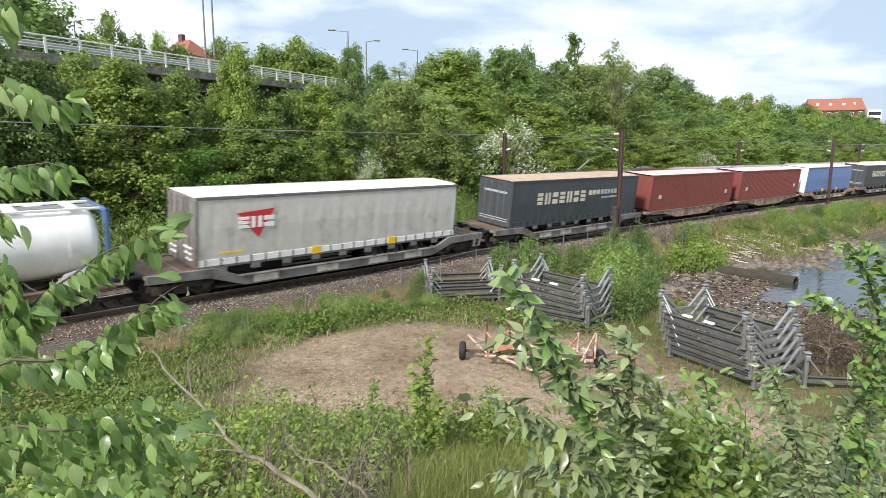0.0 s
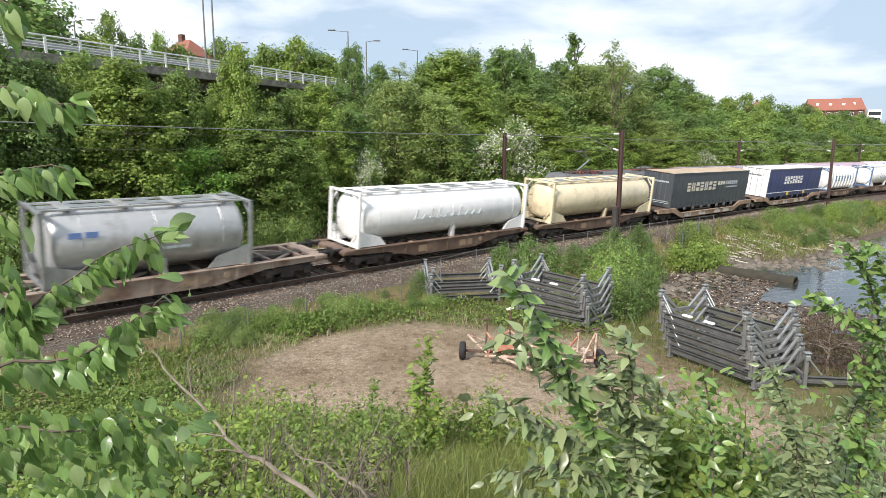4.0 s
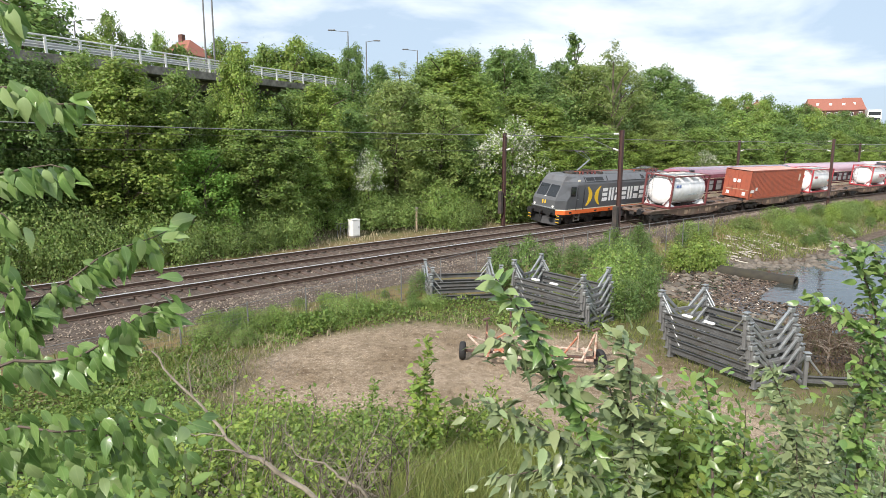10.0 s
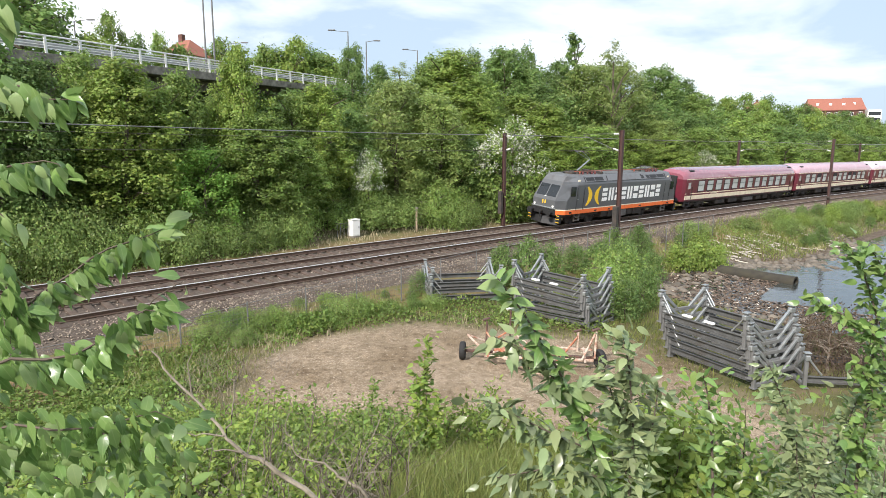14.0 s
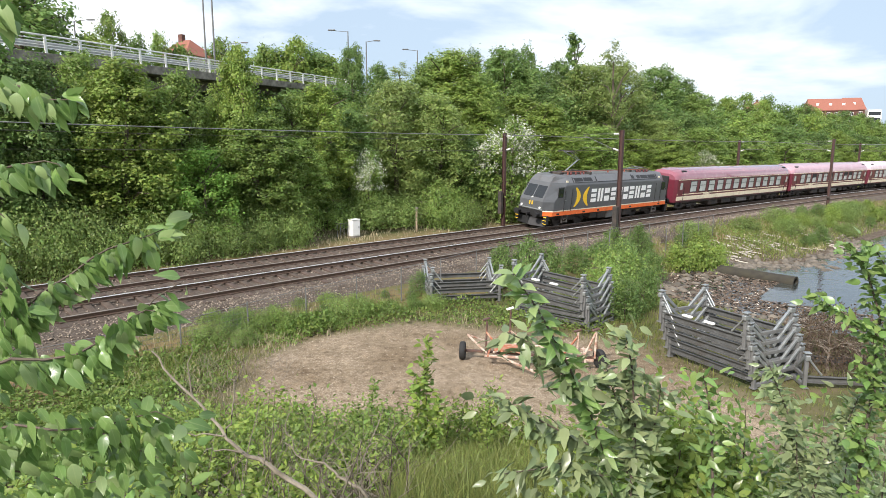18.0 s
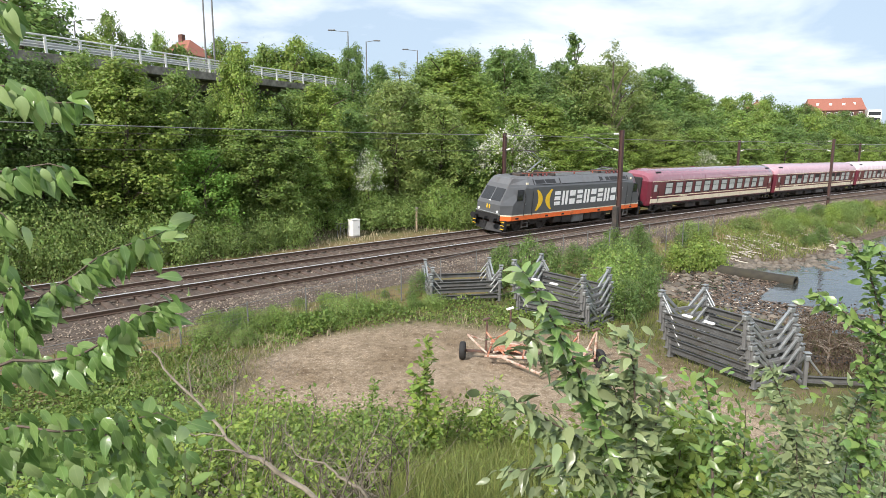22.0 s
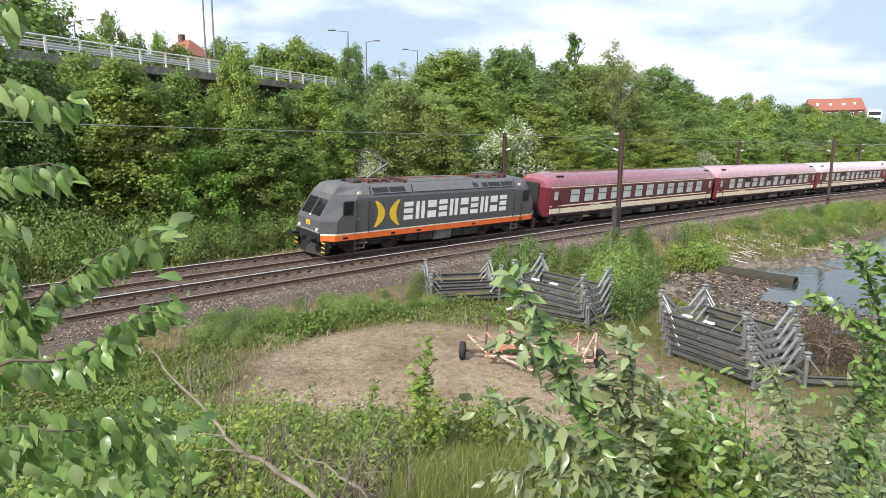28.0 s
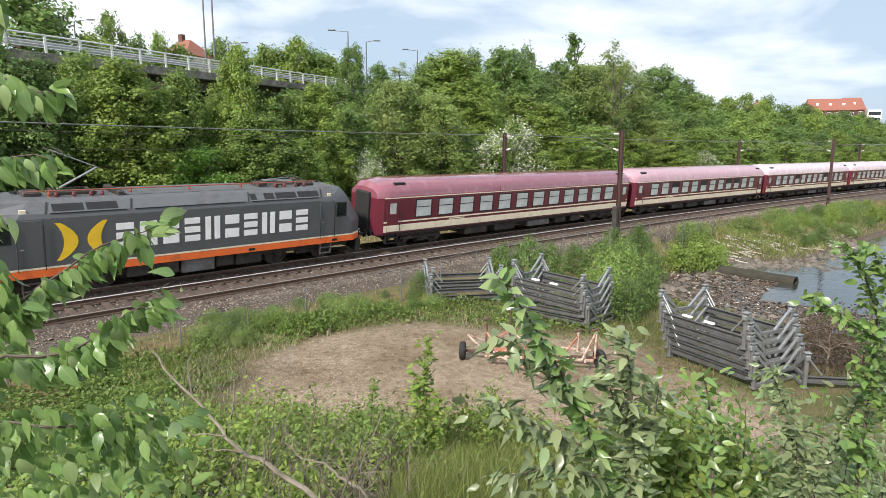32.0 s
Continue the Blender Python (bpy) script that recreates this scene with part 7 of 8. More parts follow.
    V, F = leaves(np.concatenate([P[sel] + r.normal(size=(500, 2)) * 0.1, z[sel][:, None] + 0.01], 1), 0.14, r, 0.9, long=1.9)
    tagged(new("reed_litter", array_mesh("reed_litter", V, F, pale_)), "pale reed litter strewn on the shore", "litter", kind="stuff")


make_shore()


# ---- houses on the hill ----
def house(x, y, z, yaw, L, W, H, R, hip, walls, label, wins, floors=1, chimney=True, dormers=0):
    t = thing("house", label, "house", Matrix.Translation((x, y, z)) @ Matrix.Rotation(yaw, 4, "Z"))
    part("wall", MB().box((-L / 2, -W / 2, -3), (L / 2, W / 2, H), 0.02), walls, t)
    e = 0.5
    k = hip * W / 2
    A = [(-L / 2 - e, -W / 2 - e, H), (L / 2 + e, -W / 2 - e, H), (L / 2 + e, W / 2 + e, H), (-L / 2 - e, W / 2 + e, H), (-L / 2 - e + k, 0, H + R), (L / 2 + e - k, 0, H + R)]
    part("roof", MB().add(A, [(0, 1, 5, 4), (1, 2, 5), (2, 3, 4, 5), (3, 0, 4), (0, 3, 2, 1)]), M["brick_red"], t, "red clay tile roof")
    if chimney:
        part("chimney", MB().box((-L * 0.2, -0.4, H + R * 0.5), (-L * 0.2 + 0.9, 0.4, H + R + 1.0), 0.04), M["brick_wall"], t)
    for f in range(floors):
        for i in range(wins):
            xx = -L / 2 + (i + 0.5) * L / wins
            w = part("window", MB().box((xx - 0.62, -W / 2 - 0.05, H - 2.2 - 2.9 * f), (xx + 0.62, -W / 2 + 0.03, H - 0.7 - 2.9 * f), 0.03), M["white"], t, "white framed window")
            part("pane", MB().box((xx - 0.5, -W / 2 - 0.065, H - 2.1 - 2.9 * f), (xx - 0.04, -W / 2 - 0.045, H - 0.8 - 2.9 * f)).box((xx + 0.04, -W / 2 - 0.065, H - 2.1 - 2.9 * f), (xx + 0.5, -W / 2 - 0.045, H - 0.8 - 2.9 * f)), M["glass"], w)
    for i in range(dormers):
        xx = -L / 2 + (i + 0.7) * L / (dormers + 0.5)
        part("skylight", MB().box((xx - 0.5, -W / 2 * 0.62, H + R * 0.42), (xx + 0.5, -W / 2 * 0.5, H + R * 0.60), 0.03), M["white"], t)


house(-44.0, 110, 19.3, -0.45, 6.4, 6.0, 1.6, 2.9, 0.85, M["render_wall"], "small house with a red tiled hip roof", 3)
house(157.5, 260, 18.0, -0.25, 16.5, 11, 3.6, 5.0, 0.15, M["brick_wall"], "long brick house with red roof and skylights", 6, 2, False, 3)
house(168.0, 262, 18.0, -0.25, 6, 13, 4.0, 5.2, 0.0, M["brick_wall"], "gabled brick wing with a red roof", 2, 2, False, 1)
t_ = thing("flat_extension", "white flat-roofed building extension", "building", Matrix.Translation((176.5, 262, 17.0)) @ Matrix.Rotation(-0.25, 4, "Z"))
part("wall", MB().box((-2.6, -4, -3), (2.6, 4, 5.2), 0.05), M["white"], t_)
for k in range(2):
    part("window_band", MB().box((-2.2, -4.06, 0.6 + 2.4 * k), (2.2, -3.96, 2.0 + 2.4 * k), 0.03), M["glass"], t_)
house(141.5, 285, 22.0, 0.2, 8, 7, 2.2, 3.0, 0.8, M["render_wall"], "distant house with a low red roof", 2)
# ---- near foliage ----
LEAF_SHAPE = ((0.0, 0.0), (0.16, 0.19), (0.40, 0.245), (0.70, 0.15), (1.0, 0.0))
FINE_LEAF = ((0.0, 0.0), (0.07, 0.10), (0.17, 0.185), (0.30, 0.236), (0.45, 0.245), (0.60, 0.205), (0.75, 0.135), (0.88, 0.06), (1.0, 0.0))


def leaf_template(curl, cup, fat=1.0, shape=LEAF_SHAPE):
    """A pointed blade along x, curled down and folded along its midrib."""
    k = len(shape)
    V = [(t, 0.0, -curl * t * t) for t, w in shape]
    for sg in (1, -1):
        V += [(t, sg * w * fat, -curl * t * t + cup * w * (0.6 + 0.4 * math.sin(9.0 * t + sg))) for t, w in shape[1:-1]]
    F = []
    for o, flip in ((k, False), (2 * k - 2, True)):
        f = [(0, o, 1)]
        for i in range(1, k - 2):
            f += [(i, o + i - 1, o + i), (i, o + i, i + 1)]
        f.append((k - 2, o + k - 3, k - 1))
        F += [q[::-1] if flip else q for q in f]
    return np.array(V), np.array(F)


def blade_cloud(P, D, size, rs, fat=1.0, curl=0.25, cup=0.35):
    """Pointed folded leaves from P along the directions D."""
    n = len(P)
    D = D / np.linalg.norm(D, axis=1)[:, None]
    nr = rs.normal(size=(n, 3)) * 0.6 + np.array([0, -0.35, 0.75])
    nr -= D * (nr * D).sum(1)[:, None]
    nr /= np.linalg.norm(nr, axis=1)[:, None]
    B = np.cross(nr, D)
    V0, F0 = leaf_template(curl, cup, fat)
    s = (size * rs.uniform(0.65, 1.25, n))[:, None, None]
    V = P[:, None, :] + s * (V0[None, :, 0:1] * D[:, None, :] + V0[None, :, 1:2] * B[:, None, :] + V0[None, :, 2:3] * nr[:, None, :])
    F = (np.arange(n)[:, None, None] * len(V0) + F0[None]).reshape(-1, 3)
    return V.reshape(-1, 3), F


def vein(m):
    """A pale midrib and faint side veins on a leaf that lies along x."""
    N, K = m.node_tree.nodes, m.node_tree.links
    bs = N["Principled BSDF"]
    src = bs.inputs["Base Color"].links[0].from_socket
    co, sep = N.new("ShaderNodeTexCoord"), N.new("ShaderNodeSeparateXYZ")
    K.new(co.outputs["Object"], sep.inputs[0])
    ab = N.new("ShaderNodeMath")
    ab.operation = "ABSOLUTE"
    K.new(sep.outputs[1], ab.inputs[0])
    r1 = N.new("ShaderNodeMapRange")
    r1.inputs[1].default_value, r1.inputs[2].default_value, r1.inputs[3].default_value, r1.inputs[4].default_value = 0.006, 0.02, 0.38, 0.0
    K.new(ab.outputs[0], r1.inputs[0])
    sub_ = N.new("ShaderNodeMath")
    sub_.operation = "SUBTRACT"
    K.new(sep.outputs[0], sub_.inputs[0])
    K.new(ab.outputs[0], sub_.inputs[1])
    mu = N.new("ShaderNodeMath")
    mu.operation = "MULTIPLY"
    mu.inputs[1].default_value = 52.0
    K.new(sub_.outputs[0], mu.inputs[0])
    si = N.new("ShaderNodeMath")
    si.operation = "SINE"
    K.new(mu.outputs[0], si.inputs[0])
    r2 = N.new("ShaderNodeMapRange")
    r2.inputs[1].default_value, r2.inputs[2].default_value, r2.inputs[3].default_value, r2.inputs[4].default_value = 0.75, 1.0, 0.0, 0.02
    K.new(si.outputs[0], r2.inputs[0])
    ad = N.new("ShaderNodeMath")
    K.new(r1.outputs[0], ad.inputs[0])
    K.new(r2.outputs[0], ad.inputs[1])
    mx = N.new("ShaderNodeMixRGB")
    mx.inputs[2].default_value = (0.42, 0.50, 0.22, 1)
    K.new(ad.outputs[0], mx.inputs[0])
    K.new(src, mx.inputs[1])
    K.new(mx.outputs[0], bs.inputs["Base Color"])
    bu = N.new("ShaderNodeBump")
    bu.inputs["Strength"].default_value, bu.inputs["Distance"].default_value = 0.035, 0.01
    K.new(si.outputs[0], bu.inputs["Height"])
    K.new(bu.outputs[0], bs.inputs["Normal"])


for k_ in ("leaf_near", "leaf_silver"):
    M[k_].node_tree.nodes["Principled BSDF"].inputs["Roughness"].default_value = 0.32
LEAFS = []
for k_, (c_, u_, f_) in enumerate(((0.15, 0.3, 1.0), (0.3, 0.45, 0.95), (0.45, 0.2, 1.05), (0.2, 0.6, 0.85), (0.55, 0.4, 1.0))):
    V_, F_ = leaf_template(c_, u_ * 0.75, f_, FINE_LEAF)
    _lm = leaf_mat("near_leaf_" + "abcde"[k_], ((0.19, 0.32, 0.095), (0.15, 0.275, 0.08), (0.27, 0.385, 0.155), (0.195, 0.335, 0.095), (0.12, 0.235, 0.068))[k_], 0.14, 0.36)
    vein(_lm)
    _lm.node_tree.nodes["Principled BSDF"].inputs["Roughness"].default_value = 0.3
    _lm.node_tree.nodes["Principled BSDF"].inputs["Specular IOR Level"].default_value = 0.65
    LEAFS.append(array_mesh("leaf", V_, F_, _lm, True))


def path_points(pts, n):
    """n places evenly along a line of points, with the way there."""
    P = np.array(pts, float)
    seg = np.linalg.norm(np.diff(P, axis=0), axis=1)
    c = np.concatenate([[0], np.cumsum(seg)])
    u = np.linspace(0, c[-1], n)
    Q = np.stack([np.interp(u, c, P[:, i]) for i in range(3)], 1)
    W = np.gradient(Q, axis=0)
    return Q, W / np.linalg.norm(W, axis=1)[:, None]


def leafy_branch(pts, label, size, n, seed, r=0.006, droop=0.8, single=True, name="branch", material="leaf_near", fat=1.0, bark="bark", start=0.12, tip=True, fork=0.12, group=""):
    """A twig with alternate hanging leaves; each leaf an object where it is large in view."""
    rs = np.random.RandomState(seed)
    o = Vector(pts[0])
    t = thing(name, label, "branch", Matrix.Translation(o), group)
    L = [tuple(Vector(p) - o) for p in pts]
    part("twig", MB().tube(L, [r * (1 - 0.75 * i / (len(L) - 1)) for i in range(len(L))], 6), M[bark], t)
    Q, W = path_points(L, n)
    Ps, Ds = [], []
    for i in range(n):
        if i < start * n:
            continue
        side = 1 if i % 2 else -1
        h = np.array([W[i][1], -W[i][0], 0]) * side
        h = h / (np.linalg.norm(h) + 1e-6)
        d = W[i] * rs.uniform(0.2, 0.6) + h * rs.uniform(-0.1, 0.35) + np.array([0, 0, -droop]) * rs.uniform(0.75, 1.35) + rs.normal(size=3) * 0.17
        if i > n * 0.9:
            d = W[i] * 0.9 + np.array([0, 0, -0.25 * droop]) + rs.normal(size=3) * 0.35
        Ps.append(Q[i] + rs.normal(size=3) * fork * size * 2 + d / np.linalg.norm(d) * size * 0.15)
        Ds.append(d)
    Ps, Ds = np.array(Ps), np.array(Ds)
    if single:
        for p, d in zip(Ps, Ds):
            x = Vector(d).normalized()
            z = Vector(rs.normal(size=3) * 0.6 + np.array([0.0, -0.6, 0.75]))
            z = (z - x * z.dot(x)).normalized()
            y = z.cross(x)
            s = size * rs.uniform(0.7, 1.25)
            ob = new("leaf", LEAFS[rs.randint(5)])
            ob.parent = t
            ob.matrix_basis = Matrix.Translation(p) @ Matrix((x, y, z)).transposed().to_4x4() @ Matrix.Diagonal((s, s * 1.05, s, 1))
    else:
        V, F = blade_cloud(Ps, Ds, size, rs, fat)
        part("foliage", array_mesh("foliage", V, F, M[material], True), None, t)
    return t


for k_ in ("leaf_near", "leaf_silver"):
    M[k_].node_tree.nodes["Principled BSDF"].inputs["Specular IOR Level"].default_value = 0.5
LB = "overhanging branch with large glossy drooping leaves"
GL = "branches hanging into view"
SWAY_L = [
    (leafy_branch([(-1.52, 2.0, 4.77), (-1.42, 2.02, 4.88), (-1.35, 2.05, 4.95), (-1.26, 2.08, 5.01), (-1.2, 2.1, 5.06), (-1.15, 2.12, 5.09), (-1.09, 2.15, 5.11), (-1.03, 2.18, 5.13), (-0.99, 2.2, 5.15)], LB, 0.080, 145, 1, 0.006, group=GL), 0.6),
    (leafy_branch([(-1.43, 1.85, 4.75), (-1.35, 1.87, 4.78), (-1.26, 1.89, 4.77), (-1.17, 1.91, 4.78), (-1.08, 1.94, 4.83), (-1.01, 1.96, 4.89), (-0.97, 1.98, 4.91), (-0.93, 2.0, 4.9)], LB, 0.084, 135, 2, 0.006, group=GL), 0.5),
    (leafy_branch([(-0.99, 2.0, 4.89), (-0.95, 2.0, 4.94), (-0.89, 2.0, 4.98), (-0.85, 2.0, 5.0)], "thin sprig with a few pale leaves", 0.071, 9, 3, 0.003, droop=0.25, group=GL), 0.5),
    (leafy_branch([(-1.42, 2.0, 5.63), (-1.34, 2.0, 5.63), (-1.29, 2.0, 5.61), (-1.24, 2.0, 5.58), (-1.2, 2.0, 5.58), (-1.16, 2.0, 5.58)], LB, 0.074, 41, 4, 0.005, start=0.0, group=GL), 1.1),
    (leafy_branch([(-1.45, 2.0, 5.36), (-1.38, 2.0, 5.37), (-1.33, 2.0, 5.38), (-1.26, 2.0, 5.39), (-1.22, 2.0, 5.38), (-1.19, 2.0, 5.36)], LB, 0.074, 36, 5, 0.004, start=0.0, group=GL), 1.0),
    (leafy_branch([(-1.49, 2.0, 5.25), (-1.43, 2.0, 5.23), (-1.40, 2.0, 5.2)], LB, 0.080, 15, 6, 0.004, group=GL), 0.9),
    (leafy_branch([(-1.50, 2.0, 5.06), (-1.44, 2.0, 5.04), (-1.43, 2.0, 4.98), (-1.42, 2.0, 4.9), (-1.40, 1.95, 4.8)], LB, 0.074, 59, 7, 0.004, fork=0.25, start=0.0, group=GL), 0.7),
    (leafy_branch([(-1.58, 2.0, 4.47), (-1.45, 2.0, 4.5), (-1.32, 2.0, 4.48), (-1.18, 2.0, 4.49), (-1.07, 2.0, 4.52), (-0.97, 2.0, 4.55), (-0.91, 2.0, 4.52)], LB, 0.074, 143, 8, 0.005, fork=0.3, start=0.0, group=GL), 0.5),
    (leafy_branch([(-1.41, 2.0, 5.91), (-1.35, 2.0, 5.88), (-1.31, 2.0, 5.87)], LB, 0.080, 15, 9, 0.004, group=GL), 1.0),
    (leafy_branch([(-1.6, 2.0, 4.34), (-1.47, 2.0, 4.33), (-1.38, 2.0, 4.32), (-1.26, 2.0, 4.28), (-1.16, 2.0, 4.3)], LB, 0.077, 83, 10, 0.004, fork=0.35, start=0.0, group=GL), 0.4),
    (leafy_branch([(-1.18, 2.0, 4.48), (-1.1, 2.0, 4.44), (-1.04, 2.0, 4.41), (-0.97, 2.0, 4.38)], LB, 0.071, 59, 11, 0.004, fork=0.3, start=0.0, group=GL), 0.5),
]
# the trunk that carries them, out at the side
tr_ = thing("near_tree", "young broadleaf tree beside the viewpoint", "tree", Matrix.Translation((-2.15, 1.75, gz(-2.15, 1.75))))
part("trunk", MB().tube([(0, 0, -0.3), (0.05, 0.02, 1.2), (0.0, 0.05, 2.3), (0.1, 0.1, 3.4), (0.1, 0.1, 4.4)], [0.07, 0.06, 0.05, 0.035, 0.015], 8), M["bark"], tr_)
for z0, p in ((1.7, (-1.52, 2.0, 4.77)), (1.6, (-1.43, 1.85, 4.75)), (2.4, (-1.42, 2.0, 5.63)), (2.2, (-1.45, 2.0, 5.36)), (2.0, (-1.50, 2.0, 5.06)), (1.2, (-1.58, 2.0, 4.47)), (1.0, (-1.6, 2.0, 4.34))):
    q = Vector(p) - tr_.matrix_basis.translation
    part("limb", MB().tube([(0.02, 0.03, z0), tuple((Vector((0.02, 0.03, z0)) + q) / 2 + Vector((0, 0, 0.08))), tuple(q)], [0.022, 0.014, 0.008], 6), M["bark"], tr_)

PL = "slender cherry sapling with long grey-green leaves"
GP = "saplings in the foreground"


def sapling(label, stems, size, per, seed, material, droop=0.45, r=0.011, fat=0.85, single=False):
    """A shrub of several leafy stems in one thing."""
    base = Vector(stems[0][0])
    base.z = gz(base.x, base.y)
    rs = np.random.RandomState(seed)
    t = thing("sapling", label, "sapling", Matrix.Translation(base), GP)
    for k, pts in enumerate(stems):
        L = [tuple(Vector(p) - base) for p in pts]
        if k == 0 or pts[0] == stems[0][0]:
            L = [(L[0][0], L[0][1], -0.1)] + L
        part("stem", MB().tube(L, [r * (1 - 0.7 * i / (len(L) - 1)) * (1 if k == 0 else 0.6) for i in range(len(L))], 6), M["bark"], t)
        n = int(per * sum((Vector(a) - Vector(b)).length for a, b in zip(L, L[1:])))
        Q, W = path_points(L, max(4, n))
        az = np.arange(len(Q)) * 2.4 + rs.rand(len(Q))
        h = np.stack([np.cos(az), np.sin(az), np.zeros(len(Q))], 1)
        D = W * rs.uniform(0.3, 0.9, (len(Q), 1)) + h * rs.uniform(0.5, 1.0, (len(Q), 1)) + np.array([0, 0, -droop]) * rs.uniform(0.3, 1.4, (len(Q), 1))
        if single and k == 0:
            half = len(Q) // 3
            for p, d in zip(Q[half:], D[half:]):
                x = Vector(d).normalized()
                z = Vector(rs.normal(size=3) * 0.5 + np.array([0.0, -0.4, 0.6]))
                z = (z - x * z.dot(x)).normalized()
                s = size * rs.uniform(0.7, 1.2)
                ob = new("leaf", LEAFS[rs.randint(5)])
                ob.parent = t
                ob.matrix_basis = Matrix.Translation(p) @ Matrix((x, z.cross(x), z)).transposed().to_4x4() @ Matrix.Diagonal((s, s * 0.9, s, 1))
            Q, D = Q[:half], D[:half]
        # short side twigs fill the spray
        m = len(Q)
        Q2 = Q + D / np.linalg.norm(D, axis=1)[:, None] * size * 0.7 + rs.normal(size=(m, 3)) * size * 0.35
        D2 = D + rs.normal(size=(m, 3)) * 0.5
        V, F = blade_cloud(np.concatenate([Q, Q2]), np.concatenate([D, D2]), size, rs, fat)
        part("foliage", array_mesh("foliage", V, F, M[material], True), None, t)
    return t


plant_c = sapling(PL, [[(0.99, 3.2, 3.36), (0.84, 3.1, 3.85), (0.71, 3.0, 4.18), (0.55, 2.9, 4.48), (0.42, 2.8, 4.70), (0.29, 2.7, 4.89)],
                       [(0.73, 3.0, 4.15), (0.55, 2.95, 4.37), (0.40, 2.9, 4.51), (0.29, 2.9, 4.56)], [(0.84, 3.1, 3.85), (0.61, 3.05, 3.98), (0.42, 3.0, 4.10), (0.26, 3.0, 4.19)],
                       [(0.89, 3.1, 3.69), (0.64, 3.0, 3.84), (0.49, 3.0, 3.80), (0.31, 3.0, 3.77)]], 0.108, 82, 41, "leaf_silver", single=True)
plant_d = sapling(PL, [[(1.04, 3.2, 3.36), (1.02, 3.1, 3.98), (0.95, 3.0, 4.36), (0.91, 3.0, 4.54)], [(1.01, 3.1, 3.98), (0.87, 3.0, 4.21), (0.82, 3.0, 4.36)], [(1.0, 3.15, 3.7), (1.12, 3.1, 4.0), (1.14, 3.1, 4.2)]], 0.09, 110, 42, "leaf_silver")
sapling("upright young shoot with pale green leaves", [[(1.61, 3.4, 3.34), (1.57, 3.4, 3.77), (1.53, 3.4, 4.04), (1.49, 3.4, 4.18)]], 0.085, 60, 43, "leaf_near")
sapling("willow-leaved shrub with silvery green leaves", [[(2.04, 3.2, 3.36), (1.96, 3.2, 3.73), (1.82, 3.1, 4.07), (1.71, 3.1, 4.32)], [(1.93, 3.0, 3.49), (1.95, 3.0, 3.81), (2.05, 3.0, 4.0), (2.12, 3.0, 4.21)], [(2.0, 3.1, 3.5), (1.9, 3.1, 3.75), (1.88, 3.1, 3.95)]], 0.075, 140, 44, "leaf_silver", fat=0.75)
plant_e = sapling("bright green maple sapling with ragged leaves", [[(2.09, 2.9, 3.55), (2.09, 2.9, 3.95), (2.11, 2.9, 4.31), (2.10, 2.9, 4.65), (2.0, 2.9, 4.90), (1.91, 2.9, 5.01)], [(2.14, 2.8, 4.29), (2.05, 2.8, 4.57), (1.88, 2.8, 4.68), (1.71, 2.8, 4.77)],
                                                                [(2.14, 2.8, 4.68), (2.04, 2.8, 4.89), (1.95, 2.8, 5.02)], [(2.21, 2.8, 4.12), (2.06, 2.8, 4.29), (1.96, 2.8, 4.46)], [(2.16, 2.85, 3.9), (2.0, 2.8, 4.05), (1.95, 2.8, 4.15)]], 0.052, 135, 45, "leaf_near", fat=1.15)


def near_shrub(x, y, rx, ry, h, n, size, seed, material, label, name="shrub", up=0.4, fat=1.0, stems=14):
    """A leafy mound: stems from the ground and leaves in uneven sprays."""
    rs = np.random.RandomState(seed)
    t = thing(name, label, name.replace("_", " "), Matrix.Translation((x, y, gz(x, y))))
    mb = MB()
    C = []
    for i in range(stems):
        a, k = rs.rand() * 6.283, rs.rand() ** 0.5
        e = np.array([math.cos(a) * rx * k, math.sin(a) * ry * k, 0])
        top = h * rs.uniform(0.55, 1.05) * (1 - 0.45 * k)
        gzz = gz(x + e[0], y + e[1]) - gz(x, y)
        p = [(e[0] * 0.6, e[1] * 0.6, gzz - 0.05), (e[0] * 0.9, e[1] * 0.9, gzz + top * 0.5), (e[0] + rs.normal() * 0.1, e[1] + rs.normal() * 0.1, gzz + top)]
        mb.tube(p, [0.012, 0.008, 0.003], 5, False)
        C.append(p)
    part("stem", mb, M["bark"], t)
    P = []
    per = n // stems
    for p in C:
        Q, W = path_points(p, per)
        w = np.linspace(0.15, 1, per) ** 0.6
        Q = Q[(w * (per - 1)).astype(int)]
        P.append(Q + rs.normal(size=(per, 3)) * np.array([rx * 0.26, ry * 0.26, h * 0.10]))
    P = np.concatenate(P)
    g = ground_z(P[:, 0] + x, P[:, 1] + y) - gz(x, y)
    P[:, 2] = np.maximum(P[:, 2], g + 0.03)
    D = rs.normal(size=(len(P), 3)) + np.array([0, -0.15, -0.25])
    V, F = blade_cloud(P, D, size, rs, fat) if y < 6 else leaves(P, size, rs, 0.5, fold=True)
    part("foliage", array_mesh("foliage", V, F, M[material], True), None, t)
    return t


NS = "dense leafy shrub on the slope below the viewpoint"
near_shrub(1.55, 4.1, 0.75, 0.7, 1.8, 6200, 0.068, 51, "leaf_light", "light green leafy shrub on the near slope", fat=1.1)
near_shrub(2.35, 4.4, 0.7, 0.7, 1.5, 3400, 0.07, 52, "leaf_near", NS)
near_shrub(1.05, 3.8, 0.5, 0.5, 1.15, 2300, 0.07, 53, "leaf_silver", NS)
near_shrub(2.35, 3.4, 0.6, 0.5, 1.25, 3000, 0.07, 54, "leaf_silver", NS, fat=0.8)
near_shrub(2.95, 4.0, 0.6, 0.6, 1.5, 2200, 0.08, 64, "leaf_silver", NS, fat=0.75)
